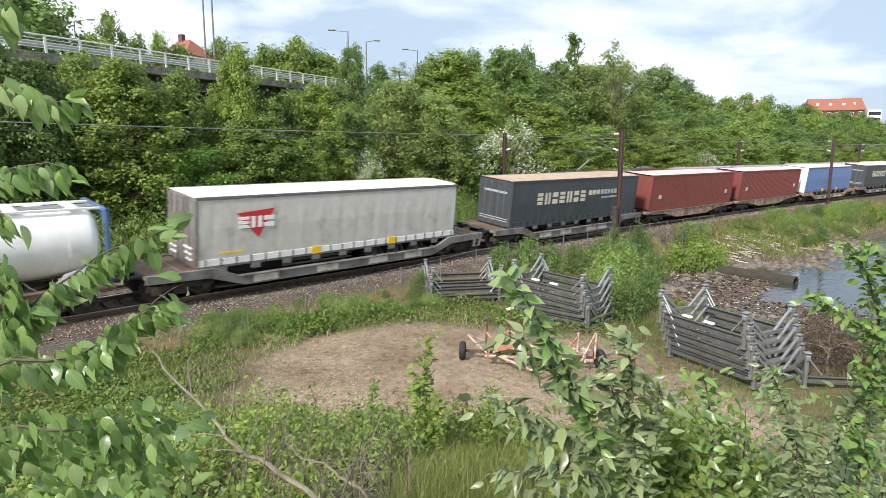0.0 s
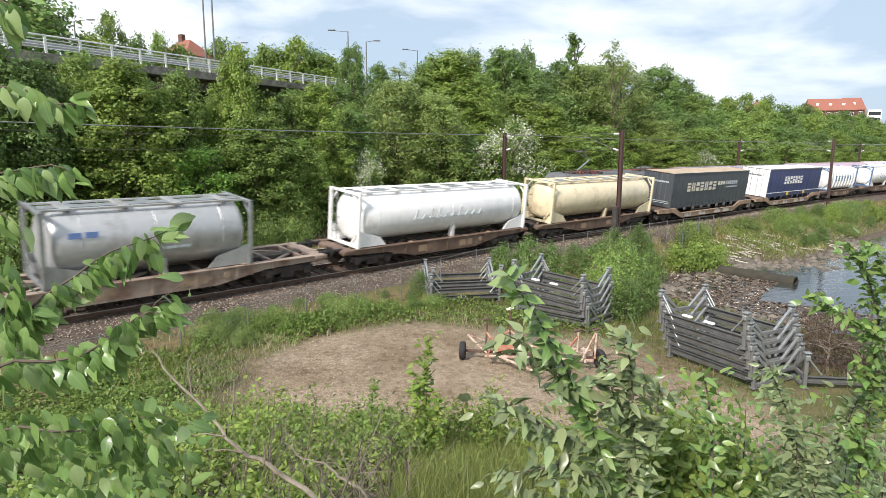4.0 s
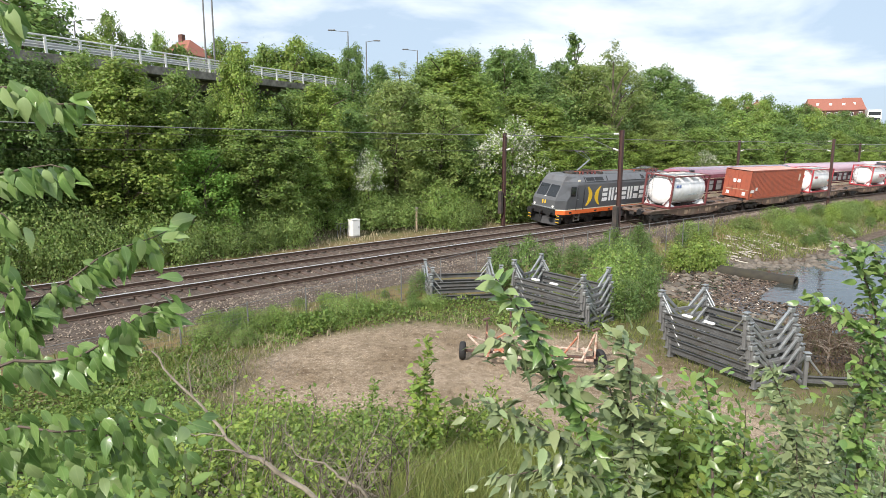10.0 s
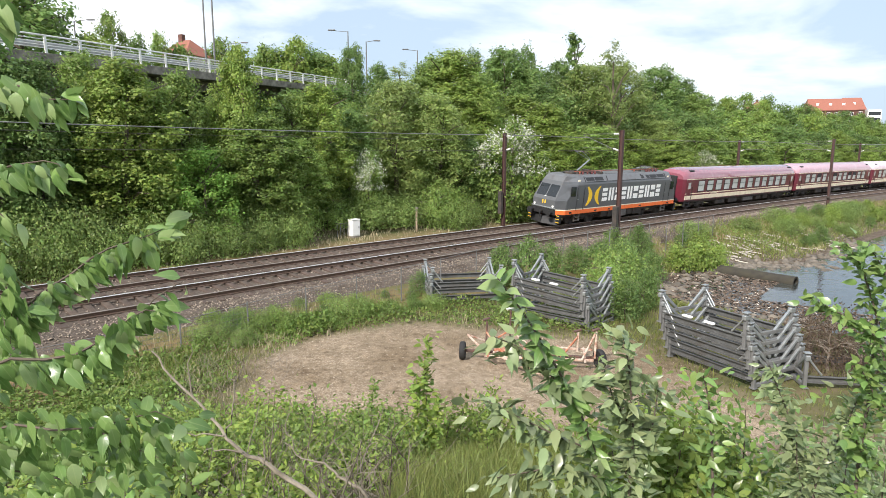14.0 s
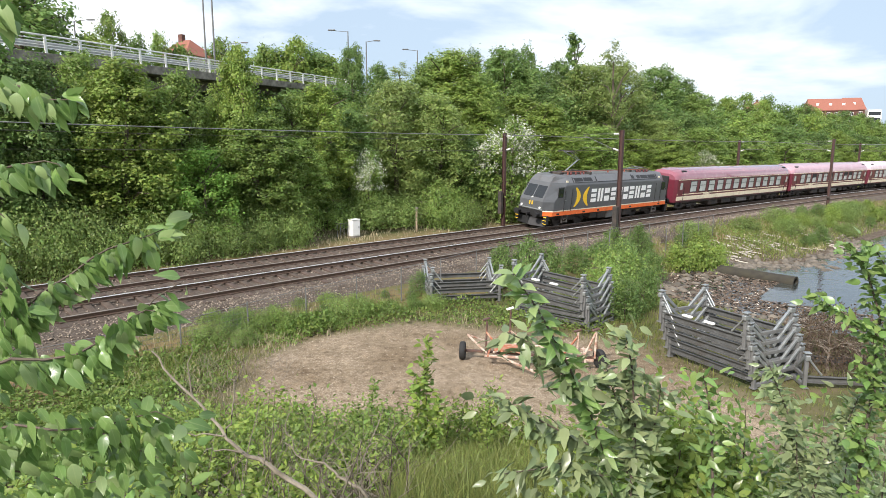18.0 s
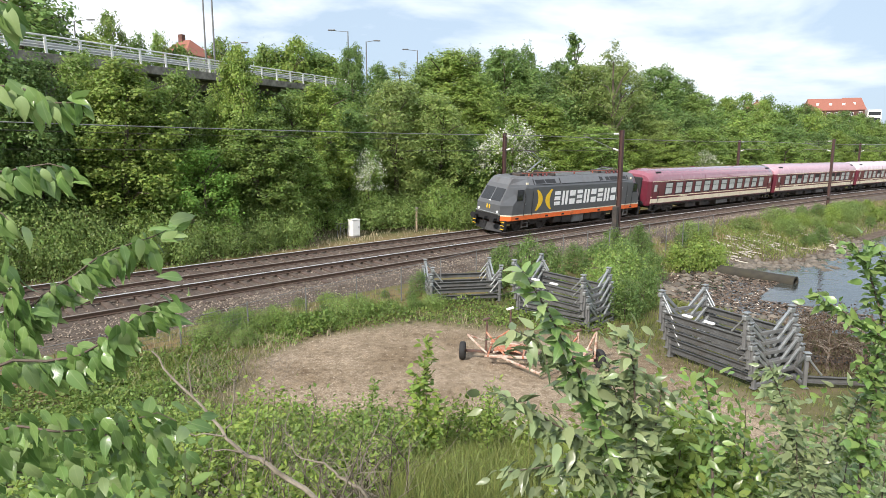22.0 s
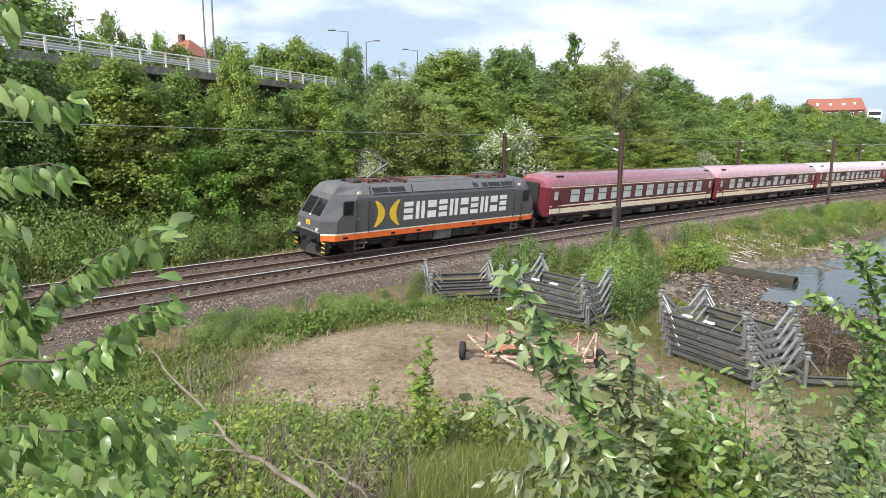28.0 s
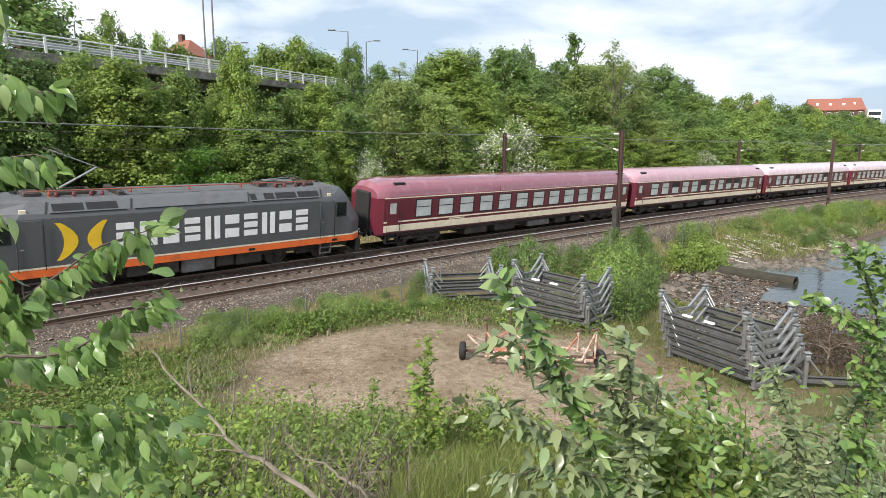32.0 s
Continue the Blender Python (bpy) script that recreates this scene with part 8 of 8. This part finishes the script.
near_shrub(3.5, 4.9, 0.7, 0.6, 1.5, 2000, 0.08, 65, "leaf_near", NS)
near_shrub(2.7, 3.3, 0.5, 0.5, 0.9, 1400, 0.075, 66, "leaf_silver", NS, fat=0.75)
near_shrub(-1.95, 3.2, 0.75, 0.6, 1.25, 1900, 0.115, 55, "leaf_near", NS)
near_shrub(-1.35, 2.9, 0.5, 0.4, 0.95, 800, 0.115, 56, "leaf_near", NS)
near_shrub(-2.7, 4.6, 0.9, 0.8, 1.0, 1700, 0.085, 57, "leaf_light", NS)
near_shrub(-1.4, 4.9, 0.7, 0.7, 0.55, 900, 0.075, 58, "leaf", NS)
near_shrub(-3.6, 5.4, 0.9, 0.8, 1.0, 1700, 0.085, 60, "leaf_light", NS)
near_shrub(-4.3, 6.4, 1.2, 1.0, 1.2, 1900, 0.10, 59, "leaf_near", NS)
for i, (x, y, rx, h, n, mm) in enumerate(((-3.0, 10.2, 1.0, 0.9, 1500, "leaf_light"), (-1.9, 10.6, 1.0, 0.85, 1500, "leaf"), (-4.3, 10.6, 1.1, 0.8, 1500, "leaf"), (-0.9, 11.0, 0.9, 0.75, 1200, "leaf"), (-5.6, 11.4, 1.2, 0.8, 1300, "leaf_light"), (-2.4, 8.6, 0.9, 0.6, 1000, "bramble"),
                                          (0.1, 10.6, 0.7, 0.8, 1000, "leaf_light"), (-3.6, 12.2, 1.1, 0.7, 1300, "leaf"), (-1.4, 12.3, 1.0, 0.6, 1200, "leaf"), (0.9, 11.4, 0.6, 0.8, 900, "leaf_light"), (-6.8, 13.4, 1.3, 0.8, 1200, "leaf"), (-3.2, 7.2, 0.8, 0.5, 800, "leaf_light"),
                                          (-3.4, 8.3, 0.9, 0.6, 1100, "leaf_light"), (-2.3, 7.7, 0.8, 0.5, 900, "leaf_light"), (-1.45, 8.3, 0.8, 0.55, 1000, "leaf_light"), (-0.75, 9.0, 0.7, 0.6, 900, "leaf"), (-4.6, 8.8, 1.0, 0.6, 1000, "leaf_light"), (-1.8, 6.6, 0.6, 0.35, 600, "leaf_light"), (1.6, 10.4, 0.6, 0.6, 700, "leaf_light"), (3.3, 8.6, 0.9, 0.8, 1000, "leaf"))):
    near_shrub(x, y, rx, rx * 0.9, h * 1.75, int(n * 1.5), 0.075, 70 + i, mm, "low leafy scrub with small fresh green leaves", name="shrub", stems=12)
sapling("upright young maple sapling with light leaves", [[(-0.26, 9.4, 0.5), (-0.24, 9.4, 1.2), (-0.28, 9.4, 1.9), (-0.22, 9.4, 2.5)], [(-0.25, 9.4, 0.6), (-0.4, 9.4, 1.3), (-0.42, 9.4, 1.9)], [(-0.25, 9.4, 0.5), (-0.1, 9.4, 1.0), (-0.05, 9.4, 1.5)], [(-0.25, 9.4, 0.5), (-0.5, 9.3, 0.9), (-0.6, 9.3, 1.15)]], 0.12, 62, 61, "leaf_light", 0.3, fat=1.1)
sapling("thin upright seedling among the scrub", [[(-1.2, 10.0, 0.3), (-1.22, 10.0, 1.0), (-1.15, 10.0, 1.6)]], 0.09, 50, 62, "leaf", 0.2)
sapling("thin upright seedling among the scrub", [[(0.75, 9.6, 0.5), (0.72, 9.6, 1.0), (0.78, 9.6, 1.4)], [(0.75, 9.6, 0.5), (0.6, 9.6, 0.9), (0.5, 9.6, 1.2)]], 0.09, 60, 63, "leaf_light", 0.2)


# bare and dead wood
def dead_branch(lines, label, r, bark="bark_pale"):
    o = Vector(lines[0][0])
    t = thing("dead_branch", label, "branch", Matrix.Translation(o))
    for k, pts in enumerate(lines):
        rs = random.Random(k)
        P = [Vector(p) - o for p in pts]
        Q = []
        for a, b in zip(P, P[1:]):
            Q += [a, (a * 2 + b) / 3 + Vector((rs.uniform(-.02, .02), 0, rs.uniform(-.02, .02))), (a + b * 2) / 3 + Vector((rs.uniform(-.02, .02), 0, rs.uniform(-.02, .02)))]
        Q.append(P[-1])
        rr = r if k == 0 else r * 0.35
        part("bough" if k == 0 else "twig", MB().tube(Q, [rr * (0.3 + 0.7 * i / (len(Q) - 1)) if k == 0 else rr * (1 - 0.7 * i / (len(Q) - 1)) for i in range(len(Q))], 6), M[bark], t)


dead_branch([[(-2.39, 4.9, 3.8), (-2.21, 4.8, 3.63), (-1.87, 4.6, 3.44), (-1.63, 4.4, 3.28), (-1.44, 4.3, 3.19), (-1.19, 4.15, 3.15), (-0.88, 4.0, 3.03), (-0.72, 3.9, 2.5)], [(-1.63, 4.4, 3.29), (-1.58, 4.4, 3.47), (-1.57, 4.45, 3.65), (-1.5, 4.5, 3.89)], [(-1.57, 4.45, 3.65), (-1.61, 4.45, 3.81)],
             [(-1.65, 4.4, 3.3), (-1.81, 4.4, 3.32), (-1.98, 4.4, 3.32)], [(-1.96, 4.65, 3.49), (-2.01, 4.7, 3.69), (-2.0, 4.75, 3.9)], [(-1.48, 4.3, 3.22), (-1.69, 4.3, 3.23), (-1.75, 4.3, 3.25)], [(-1.3, 4.2, 3.17), (-1.3, 4.25, 3.3), (-1.27, 4.3, 3.36)]], "bare pale dead branch leaning across the slope", 0.022)
dead_branch([[(-1.46, 5.4, 2.75), (-1.29, 5.3, 2.65), (-1.06, 5.2, 2.66), (-0.92, 5.1, 2.58), (-0.71, 5.0, 2.53), (-0.56, 4.95, 2.2)], [(-1.06, 5.2, 2.66), (-1.05, 5.2, 2.8), (-0.94, 5.3, 2.85), (-0.81, 5.3, 2.99)], [(-1.37, 5.35, 2.72), (-1.45, 5.4, 2.94), (-1.39, 5.4, 3.19)], [(-1.06, 5.2, 2.66), (-1.22, 5.2, 2.58)], [(-0.92, 5.1, 2.58), (-0.72, 5.1, 2.62), (-0.42, 5.1, 2.63)]], "bleached dead branch among the scrub", 0.017)


rd = random.Random(77)
for k_ in range(26):
    x, y = rd.uniform(-2.5, -0.35), rd.uniform(4.6, 7.2)
    z = gz(x, y)
    a = rd.uniform(0, 6.283)
    ln = rd.uniform(0.8, 1.35)
    p0 = Vector((x, y, z - 0.05))
    p1 = p0 + Vector((math.cos(a) * 0.15, math.sin(a) * 0.15, ln * 0.6))
    p2 = p1 + Vector((math.cos(a + rd.uniform(-0.8, 0.8)) * 0.3, math.sin(a) * 0.3, ln * rd.uniform(0.2, 0.5)))
    ls = [[tuple(p2), tuple(p1), tuple(p0)]]
    for q in range(5):
        f = p1.lerp(p2, rd.uniform(-0.5, 0.95))
        e = f + Vector((rd.uniform(-0.3, 0.3), rd.uniform(-0.2, 0.2), rd.uniform(0.05, 0.35)))
        ls.append([tuple(f), tuple(f.lerp(e, 0.5) + Vector((rd.uniform(-.04, .04), 0, 0.02))), tuple(e)])
    dead_branch(ls, "bare grey-brown twiggy dead stem in the scrub", rd.uniform(0.007, 0.013), "bark" if k_ % 3 else "bark_pale")


def twig_tangle(boxes, n, seed, name, label, material, r=(0.003, 0.007), ln=(0.4, 1.3), lift=0.9):
    """Thin bare stems standing and leaning."""
    rs = np.random.RandomState(seed)
    V, F = [], []
    k = 0
    for i in range(n):
        x0, x1, y0, y1 = boxes[rs.randint(len(boxes))]
        x, y = rs.uniform(x0, x1), rs.uniform(y0, y1)
        p = np.array([x, y, 0.0])
        d = np.array([rs.normal() * 0.6, rs.normal() * 0.6, lift])
        d /= np.linalg.norm(d)
        L_ = rs.uniform(*ln)
        rr = rs.uniform(*r)
        p[2] = gz(x, y) - 0.03
        for sgm in range(3):
            q = p + d * L_ / 3
            a = np.cross(d, [0.3, 0.8, 0.2])
            a /= np.linalg.norm(a)
            b = np.cross(d, a)
            r0, r1 = rr * (1 - sgm / 3.2), rr * (1 - (sgm + 1) / 3.2)
            for pp, r_ in ((p, r0), (q, r1)):
                for j in range(3):
                    t = 2.0944 * j
                    V.append(pp + (a * math.cos(t) + b * math.sin(t)) * r_)
            for j in range(3):
                F.append((k + j, k + (j + 1) % 3, k + 3 + (j + 1) % 3, k + 3 + j))
            k += 6
            p = q
            d = d + rs.normal(size=3) * 0.25
            d /= np.linalg.norm(d)
    tagged(new(name, array_mesh(name, np.array(V), np.array(F), M[material])), label, "undergrowth", kind="stuff")


twig_tangle([(-4.5, -0.4, 7.2, 11.6), (-2.6, -0.6, 5.2, 8.0), (-7.5, -4.5, 13.5, 18.5)], 650, 81, "bare_twigs", "tangle of bare grey-brown twigs", "twig", (0.003, 0.010), (0.5, 1.5), 0.6)
twig_tangle([(-9.5, -5.2, 17.0, 20.5), (-8, -1, 20.5, 24.5)], 220, 82, "dry_stalks", "dry pale stalks among the verge plants", "straw", (0.003, 0.006), (0.3, 0.8))


def grass(regions, n, seed, name, label, material, h=(0.15, 0.45), w=0.012, avoid_yard=True, edge=-3.0):
    """Blades of grass: thin bent strips on the ground."""
    rs = np.random.RandomState(seed)
    pts = []
    per = n // len(regions)
    for x0, x1, y0, y1 in regions:
        pts.append(np.stack([rs.uniform(x0, x1, per), rs.uniform(y0, y1, per)], 1))
    P = np.concatenate(pts)
    s_, L_ = lateral(P[:, 0], P[:, 1])
    keep = ((L_ < edge) | (L_ > SPACING + 3.0)) & (poly_dist(P[:, 0], P[:, 1], POND) > 0.9)
    if avoid_yard:
        keep &= (poly_dist(P[:, 0], P[:, 1], YARD) + wobble(P[:, 0] * 2, P[:, 1] * 2, 8) * 0.7) > rs.uniform(-0.7, 0.6, len(P))
    keep &= wobble(P[:, 0] * 4, P[:, 1] * 4, seed) > rs.uniform(-1.4, 0.3, len(P))
    P, L_ = P[keep], L_[keep]
    n = len(P)
    z = np.maximum(ground_z(P[:, 0], P[:, 1]), np.interp(L_, [-2.9, -2.55, -1.95, -1.9], [-9, -0.72, -0.42, -9])) - 0.02
    B = np.concatenate([P, z[:, None]], 1)
    H = rs.uniform(*h, n)[:, None]
    a = rs.rand(n) * 6.283
    side = np.stack([np.cos(a), np.sin(a), np.zeros(n)], 1) * w
    lean = rs.normal(size=(n, 3)) * np.array([0.35, 0.35, 0])
    m = B + lean * H * 0.35 + np.array([0, 0, 0.55]) * H
    e = B + lean * H + np.array([0, 0, 0.95]) * H
    V = np.stack([B - side, B + side, m + side * 0.8, m - side * 0.8, e + side * 0.15, e - side * 0.15], 1).reshape(-1, 3)
    F = (np.arange(n)[:, None, None] * 6 + np.array([(0, 1, 2, 3), (3, 2, 4, 5)])[None]).reshape(-1, 4)
    tagged(new(name, array_mesh(name, V, F, M[material])), label, "grass", kind="stuff")


grass([(-0.6, 2.4, 5.5, 11.5)], 11000, 91, "tall_grass", "tall yellow-green grass on the near slope", "grass_fresh", (0.25, 0.62), 0.005)
grass([(-12, 9, 17, 27), (-9, 4, 12, 19)], 20000, 92, "verge_grass", "rough grass and weeds round the yard", "grass", (0.12, 0.38), 0.012)
grass([(-9.5, -4.2, 14, 20.5), (-9, 2, 19.5, 24)], 3200, 98, "dry_grass", "dry straw-coloured grass on the verge", "straw", (0.1, 0.4), 0.009)
grass([(6, 13, 14, 27)], 7000, 99, "short_grass", "short patchy grass round the stacked trestles", "grass", (0.05, 0.16), 0.012)
grass([(12, 30, 36, 56), (24, 60, 46, 78)], 16000, 100, "shoulder_grass", "rough grass growing up the ballast shoulder", "grass", (0.2, 0.55), 0.022, edge=-1.95)
grass([(7, 13, 27, 32), (8, 30, 30, 52), (25, 60, 45, 75)], 26000, 93, "bank_grass", "grass on the bank between line and pond", "grass", (0.2, 0.5), 0.025)
grass([(12, 30, 34, 52), (24, 50, 44, 70)], 9000, 101, "bank_straw", "dry brownish grass on the bank", "straw", (0.15, 0.4), 0.02)
grass([(-14, 14, 34, 60), (-26, -4, 20, 44)], 16000, 94, "line_grass", "yellowish grass strip beside the far rail", "straw", (0.12, 0.34), 0.016)


def herb_patch(regions, n, seed, name, label, material, size=0.09, h=(0.05, 0.5)):
    """Broad-leaved weeds."""
    rs = np.random.RandomState(seed)
    P = np.concatenate([np.stack([rs.uniform(a, b, n // len(regions)), rs.uniform(c, d, n // len(regions))], 1) for a, b, c, d in regions])
    s_, L_ = lateral(P[:, 0], P[:, 1])
    f = wobble(P[:, 0] * 3, P[:, 1] * 3, seed)
    keep = (L_ < (-4.4 if regions[0][0] < 9 else -2.9)) & (poly_dist(P[:, 0], P[:, 1], POND) > 1.2) & (poly_dist(P[:, 0], P[:, 1], YARD) > rs.uniform(-0.1, 0.9, len(P))) & (f > rs.uniform(-0.7, 0.25, len(P)))
    P, f = P[keep], f[keep]
    z = ground_z(P[:, 0], P[:, 1]) + rs.uniform(*h, len(P)) * np.clip(0.45 + f, 0.15, 1.2)
    V, F = leaves(np.concatenate([P, z[:, None]], 1), size, rs, 0.55, fold=True)
    tagged(new(name, array_mesh(name, V, F, M[material])), label, "weeds", kind="stuff")


herb_patch([(-9, 6, 19.5, 30), (-11, -4, 16, 22), (-14, -7, 12, 18.5)], 90000, 95, "verge_weeds", "nettles and brambles on the verge", "leaf", 0.11, (0.05, 0.75))
herb_patch([(-8, 3, 8, 14.5)], 14000, 96, "slope_weeds", "low broad-leaved weeds on the slope", "leaf_light", 0.07, (0.02, 0.35))
herb_patch([(9, 26, 28, 48), (22, 55, 42, 72)], 30000, 97, "bank_weeds", "leafy weeds covering the bank", "leaf", 0.12, (0.05, 0.5))

# bushes between yard, line and pond
rb = random.Random(5)
tree_kind("light_bush", 27, 1.8, 1.5, 0.0, 3000, 0.15, "leaf_light", 12, 100, 0.2, label="bright yellow-green bush on the bank", cat="shrub", name="shrub")
for key, x, y, h, w in (("shrub", 2.9, 29.3, 1.9, 0.75), ("shrub", 4.2, 29.7, 2.2, 0.7), ("shrub", 5.3, 30.0, 1.9, 0.7), ("shrub", 7.1, 33.1, 1.5, 0.9), ("shrub", 8.6, 33.7, 1.8, 0.85), ("shrub", 10.3, 34.7, 2.0, 0.85), ("shrub", 11.9, 35.1, 1.7, 0.9),
                        ("shrub", 10.8, 39.0, 1.6, 0.9), ("shrub", 12.8, 40.1, 1.5, 0.9), ("bramble_b", 6.8, 25.1, 1.5, 0.6), ("shrub", 7.0, 23.2, 1.6, 0.8), ("shrub", 8.2, 24.7, 1.6, 0.8), ("bramble_b", 7.8, 27.4, 1.9, 0.7), ("shrub", 9.2, 28.5, 1.8, 0.8),
                        ("light_bush", 14.8, 38.8, 1.5, 0.9), ("light_bush", 16.5, 39.6, 1.7, 0.9), ("light_bush", 18.2, 40.5, 1.6, 0.8), ("light_bush", 18.3, 43.2, 1.5, 0.9), ("shrub", 12.2, 38.4, 2.3, 0.62), ("shrub", -1.0, 27.3, 0.9, 1.0), ("shrub", 2.6, 28.6, 0.9, 0.9),
                        ("bramble", 19.0, 46.6, 1.0, 1.1), ("shrub", 17.4, 44.4, 1.0, 1.1)):
    plant(key, x, y, h, w, rs=rb)
s_b = 24.0
while s_b < 75:
    x, y, _ = line(s_b, -rb.uniform(4.2, 9.0))
    if poly_dist(np.array([x]), np.array([y]), POND)[0] > 1.7:
        plant(rb.choice(("shrub", "light_bush", "bramble")), x, y, rb.uniform(0.7, 1.35), 1.0, rs=rb)
    s_b += 1.15
M["leaf_copper"] = leaf_mat("coppery_leaf", (0.13, 0.095, 0.06))
tree_kind("copper", 17, 1.7, 1.3, 0.2, 1000, 0.075, "leaf_copper", 30, 150, 0.16, bark="twig", label="reddish brown bramble thicket with bare canes", cat="bramble", name="bramble_thicket")
for x, y, h in ((11.0, 18.6, 1.5), (11.4, 17.6, 1.4), (12.1, 17.2, 1.5), (12.5, 16.7, 1.4), (12.6, 19.5, 1.5), (12.9, 18.4, 1.6), (11.9, 19.4, 1.4)):
    plant("copper", x, y, h, 0.9, rs=rb)
for k_ in range(16):
    a_, b_ = rb.uniform(-9.5, -2.5), rb.uniform(19.5, 23.5)
    s_, l_ = lateral(np.array([a_]), np.array([b_]))
    if -7.8 < l_[0] < -4.9 and poly_dist(np.array([a_]), np.array([b_]), YARD)[0] > 1.0:
        plant("bramble", a_, b_, rb.uniform(0.3, 0.5), 0.9, rs=rb)

M["cane"] = mat("purple_brown_cane", (0.12, 0.085, 0.07), 0.8, 0, 0.25, 6, island=0.3)
twig_tangle([(10.6, 13.2, 16.6, 20.0)], 340, 83, "bare_canes", "thicket of bare purple-brown canes", "cane", (0.004, 0.010), (0.9, 1.75), 1.2)
# low thicket between the fence and the yard
for k_, (x, y) in enumerate(((-7.8, 20.0), (-7.3, 20.9), (-6.7, 21.3), (-6.0, 21.7), (-5.2, 22.1), (-4.5, 22.6), (-3.7, 23.1), (-3.0, 23.7), (-2.1, 24.2), (-1.2, 24.9), (-0.4, 25.2), (-8.3, 21.7), (-7.5, 22.5), (-6.6, 23.2), (-5.7, 24.0), (-4.7, 24.6), (-3.6, 25.3), (-2.5, 26.0), (-1.3, 26.6))):
    plant(("bramble", "shrub", "bramble", "bramble_b")[k_ % 4], x, y, rb.uniform(0.5, 0.8) if k_ < 11 else rb.uniform(0.25, 0.45), 0.95, rs=rb)

# pale stones and scraps on the yard
r_ = np.random.RandomState(3)
n_ = 4000
Pq = np.stack([r_.uniform(-7, 11, n_), r_.uniform(9, 24, n_)], 1)
Pq = Pq[poly_dist(Pq[:, 0], Pq[:, 1], YARD) < 0.6]
zq = ground_z(Pq[:, 0], Pq[:, 1]) + 0.006
oc = np.array([(1, 0, 0), (-1, 0, 0), (0, 1, 0), (0, -1, 0), (0, 0, 1), (0, 0, -1)], float)
Vq = np.concatenate([Pq, zq[:, None]], 1)[:, None, :] + (oc[None] + r_.uniform(-.3, .3, (len(Pq), 6, 3))) * r_.uniform(0.008, 0.028, (len(Pq), 1, 1)) * np.array([1, 1, 0.6])
Fq = (np.arange(len(Pq))[:, None, None] * 6 + np.array([(0, 2, 4), (2, 1, 4), (1, 3, 4), (3, 0, 4), (2, 0, 5), (1, 2, 5), (3, 1, 5), (0, 3, 5)])[None]).reshape(-1, 3)
tagged(new("yard_gravel", array_mesh("yard_gravel", Vq.reshape(-1, 3), Fq, mat("pale_gravel", (0.34, 0.285, 0.22), 0.9, 0, 0.2, 8, island=0.4))), "loose pale gravel stones on the yard", "gravel", kind="stuff")
# ---- what moves ----
def goods_at(t):
    """Distance run by the goods train."""
    if t <= 9.5:
        return 25.39 * t - 0.07 * t * t + 0.0053 * t ** 3
    return goods_at(9.5) + 25.45 * (t - 9.5)


PASS_T = [0, 14.2, 15.5, 16.5, 17.5, 18.5, 19.5, 20.5, 21.5, 22.5, 23.5, 24.5, 25.5, 26.5, 27.5, 28.5, 29.5, 30.5, 31.25, 32.0]
PASS_S = [9.61, 9.61, 9.40, 9.02, 8.45, 7.72, 6.80, 5.70, 4.36, 2.76, 0.92, -1.15, -3.46, -5.98, -8.78, -11.93, -15.32, -18.98, -22.0, -25.25]


def pass_at(t):
    return float(np.interp(t, PASS_T, PASS_S))


def motions():
    times = [0.5 * i for i in range(65)]
    for ob, mid, z in GOODS:
        walk(ob, [(t, on_track(mid + goods_at(t)) @ T((0, 0, z))) for t in times])
    walk(loco, [(t, on_track(s_ + LOCO_MID, True)) for t, s_ in zip(PASS_T, PASS_S)])
    for i, c in enumerate(coaches):
        walk(c, [(t, on_track(s_ + LOCO_MID + 9.55 + 13.2 + 26.4 * i, True)) for t, s_ in zip(PASS_T, PASS_S)])
    # the locomotive's wheels roll
    for w in loco_wheels:
        base = w.matrix_basis.copy()
        rows, last = [(0.0, base), (14.2, base)], 0.0
        for k in range(1, 179):
            t = 14.2 + k * 0.1
            ang = (pass_at(t) - 9.61) / 0.62
            if abs(ang - last) > 1.2 or k == 178:
                rows.append((t, T(base.translation) @ Matrix.Rotation(ang, 4, "Y") @ base.to_3x3().to_4x4()))
                last = ang
        walk(w, rows)
    # wind in the near branches
    gust = [(0, -2), (1, 3), (2, -1), (3.5, 3), (6, 6), (7, 10), (7.5, 18), (8, 29), (8.5, 25), (9, 13), (10, 4), (12, 6), (13, -5), (14.5, -8), (16.5, -10), (18, -7), (20, -4), (22, 1), (25, 4), (28, 0), (29, -4), (30, -8), (31, -12), (31.5, -21), (32, -26)]
    for ob, k in SWAY_L:
        base = ob.matrix_basis.copy()
        walk(ob, [(t, T((0.0018 * k * g, 0, -0.0011 * k * g)) @ base) for t, g in gust])
    bend = [(0, 0), (7, 0), (8, -0.9), (10, -1.4), (13, -1.7), (14.5, -0.8), (18.5, 0.7), (20, 1.2), (23, 1.6), (25, 1.2), (28, 0.2), (32, -1.0)]
    for ob, k in ((plant_c, 1.0), (plant_d, 0.25), (plant_e, 0.25)):
        base = ob.matrix_basis.copy()
        walk(ob, [(t, base @ Matrix.Rotation(radians(k * a), 4, "Y")) for t, a in bend])


motions()
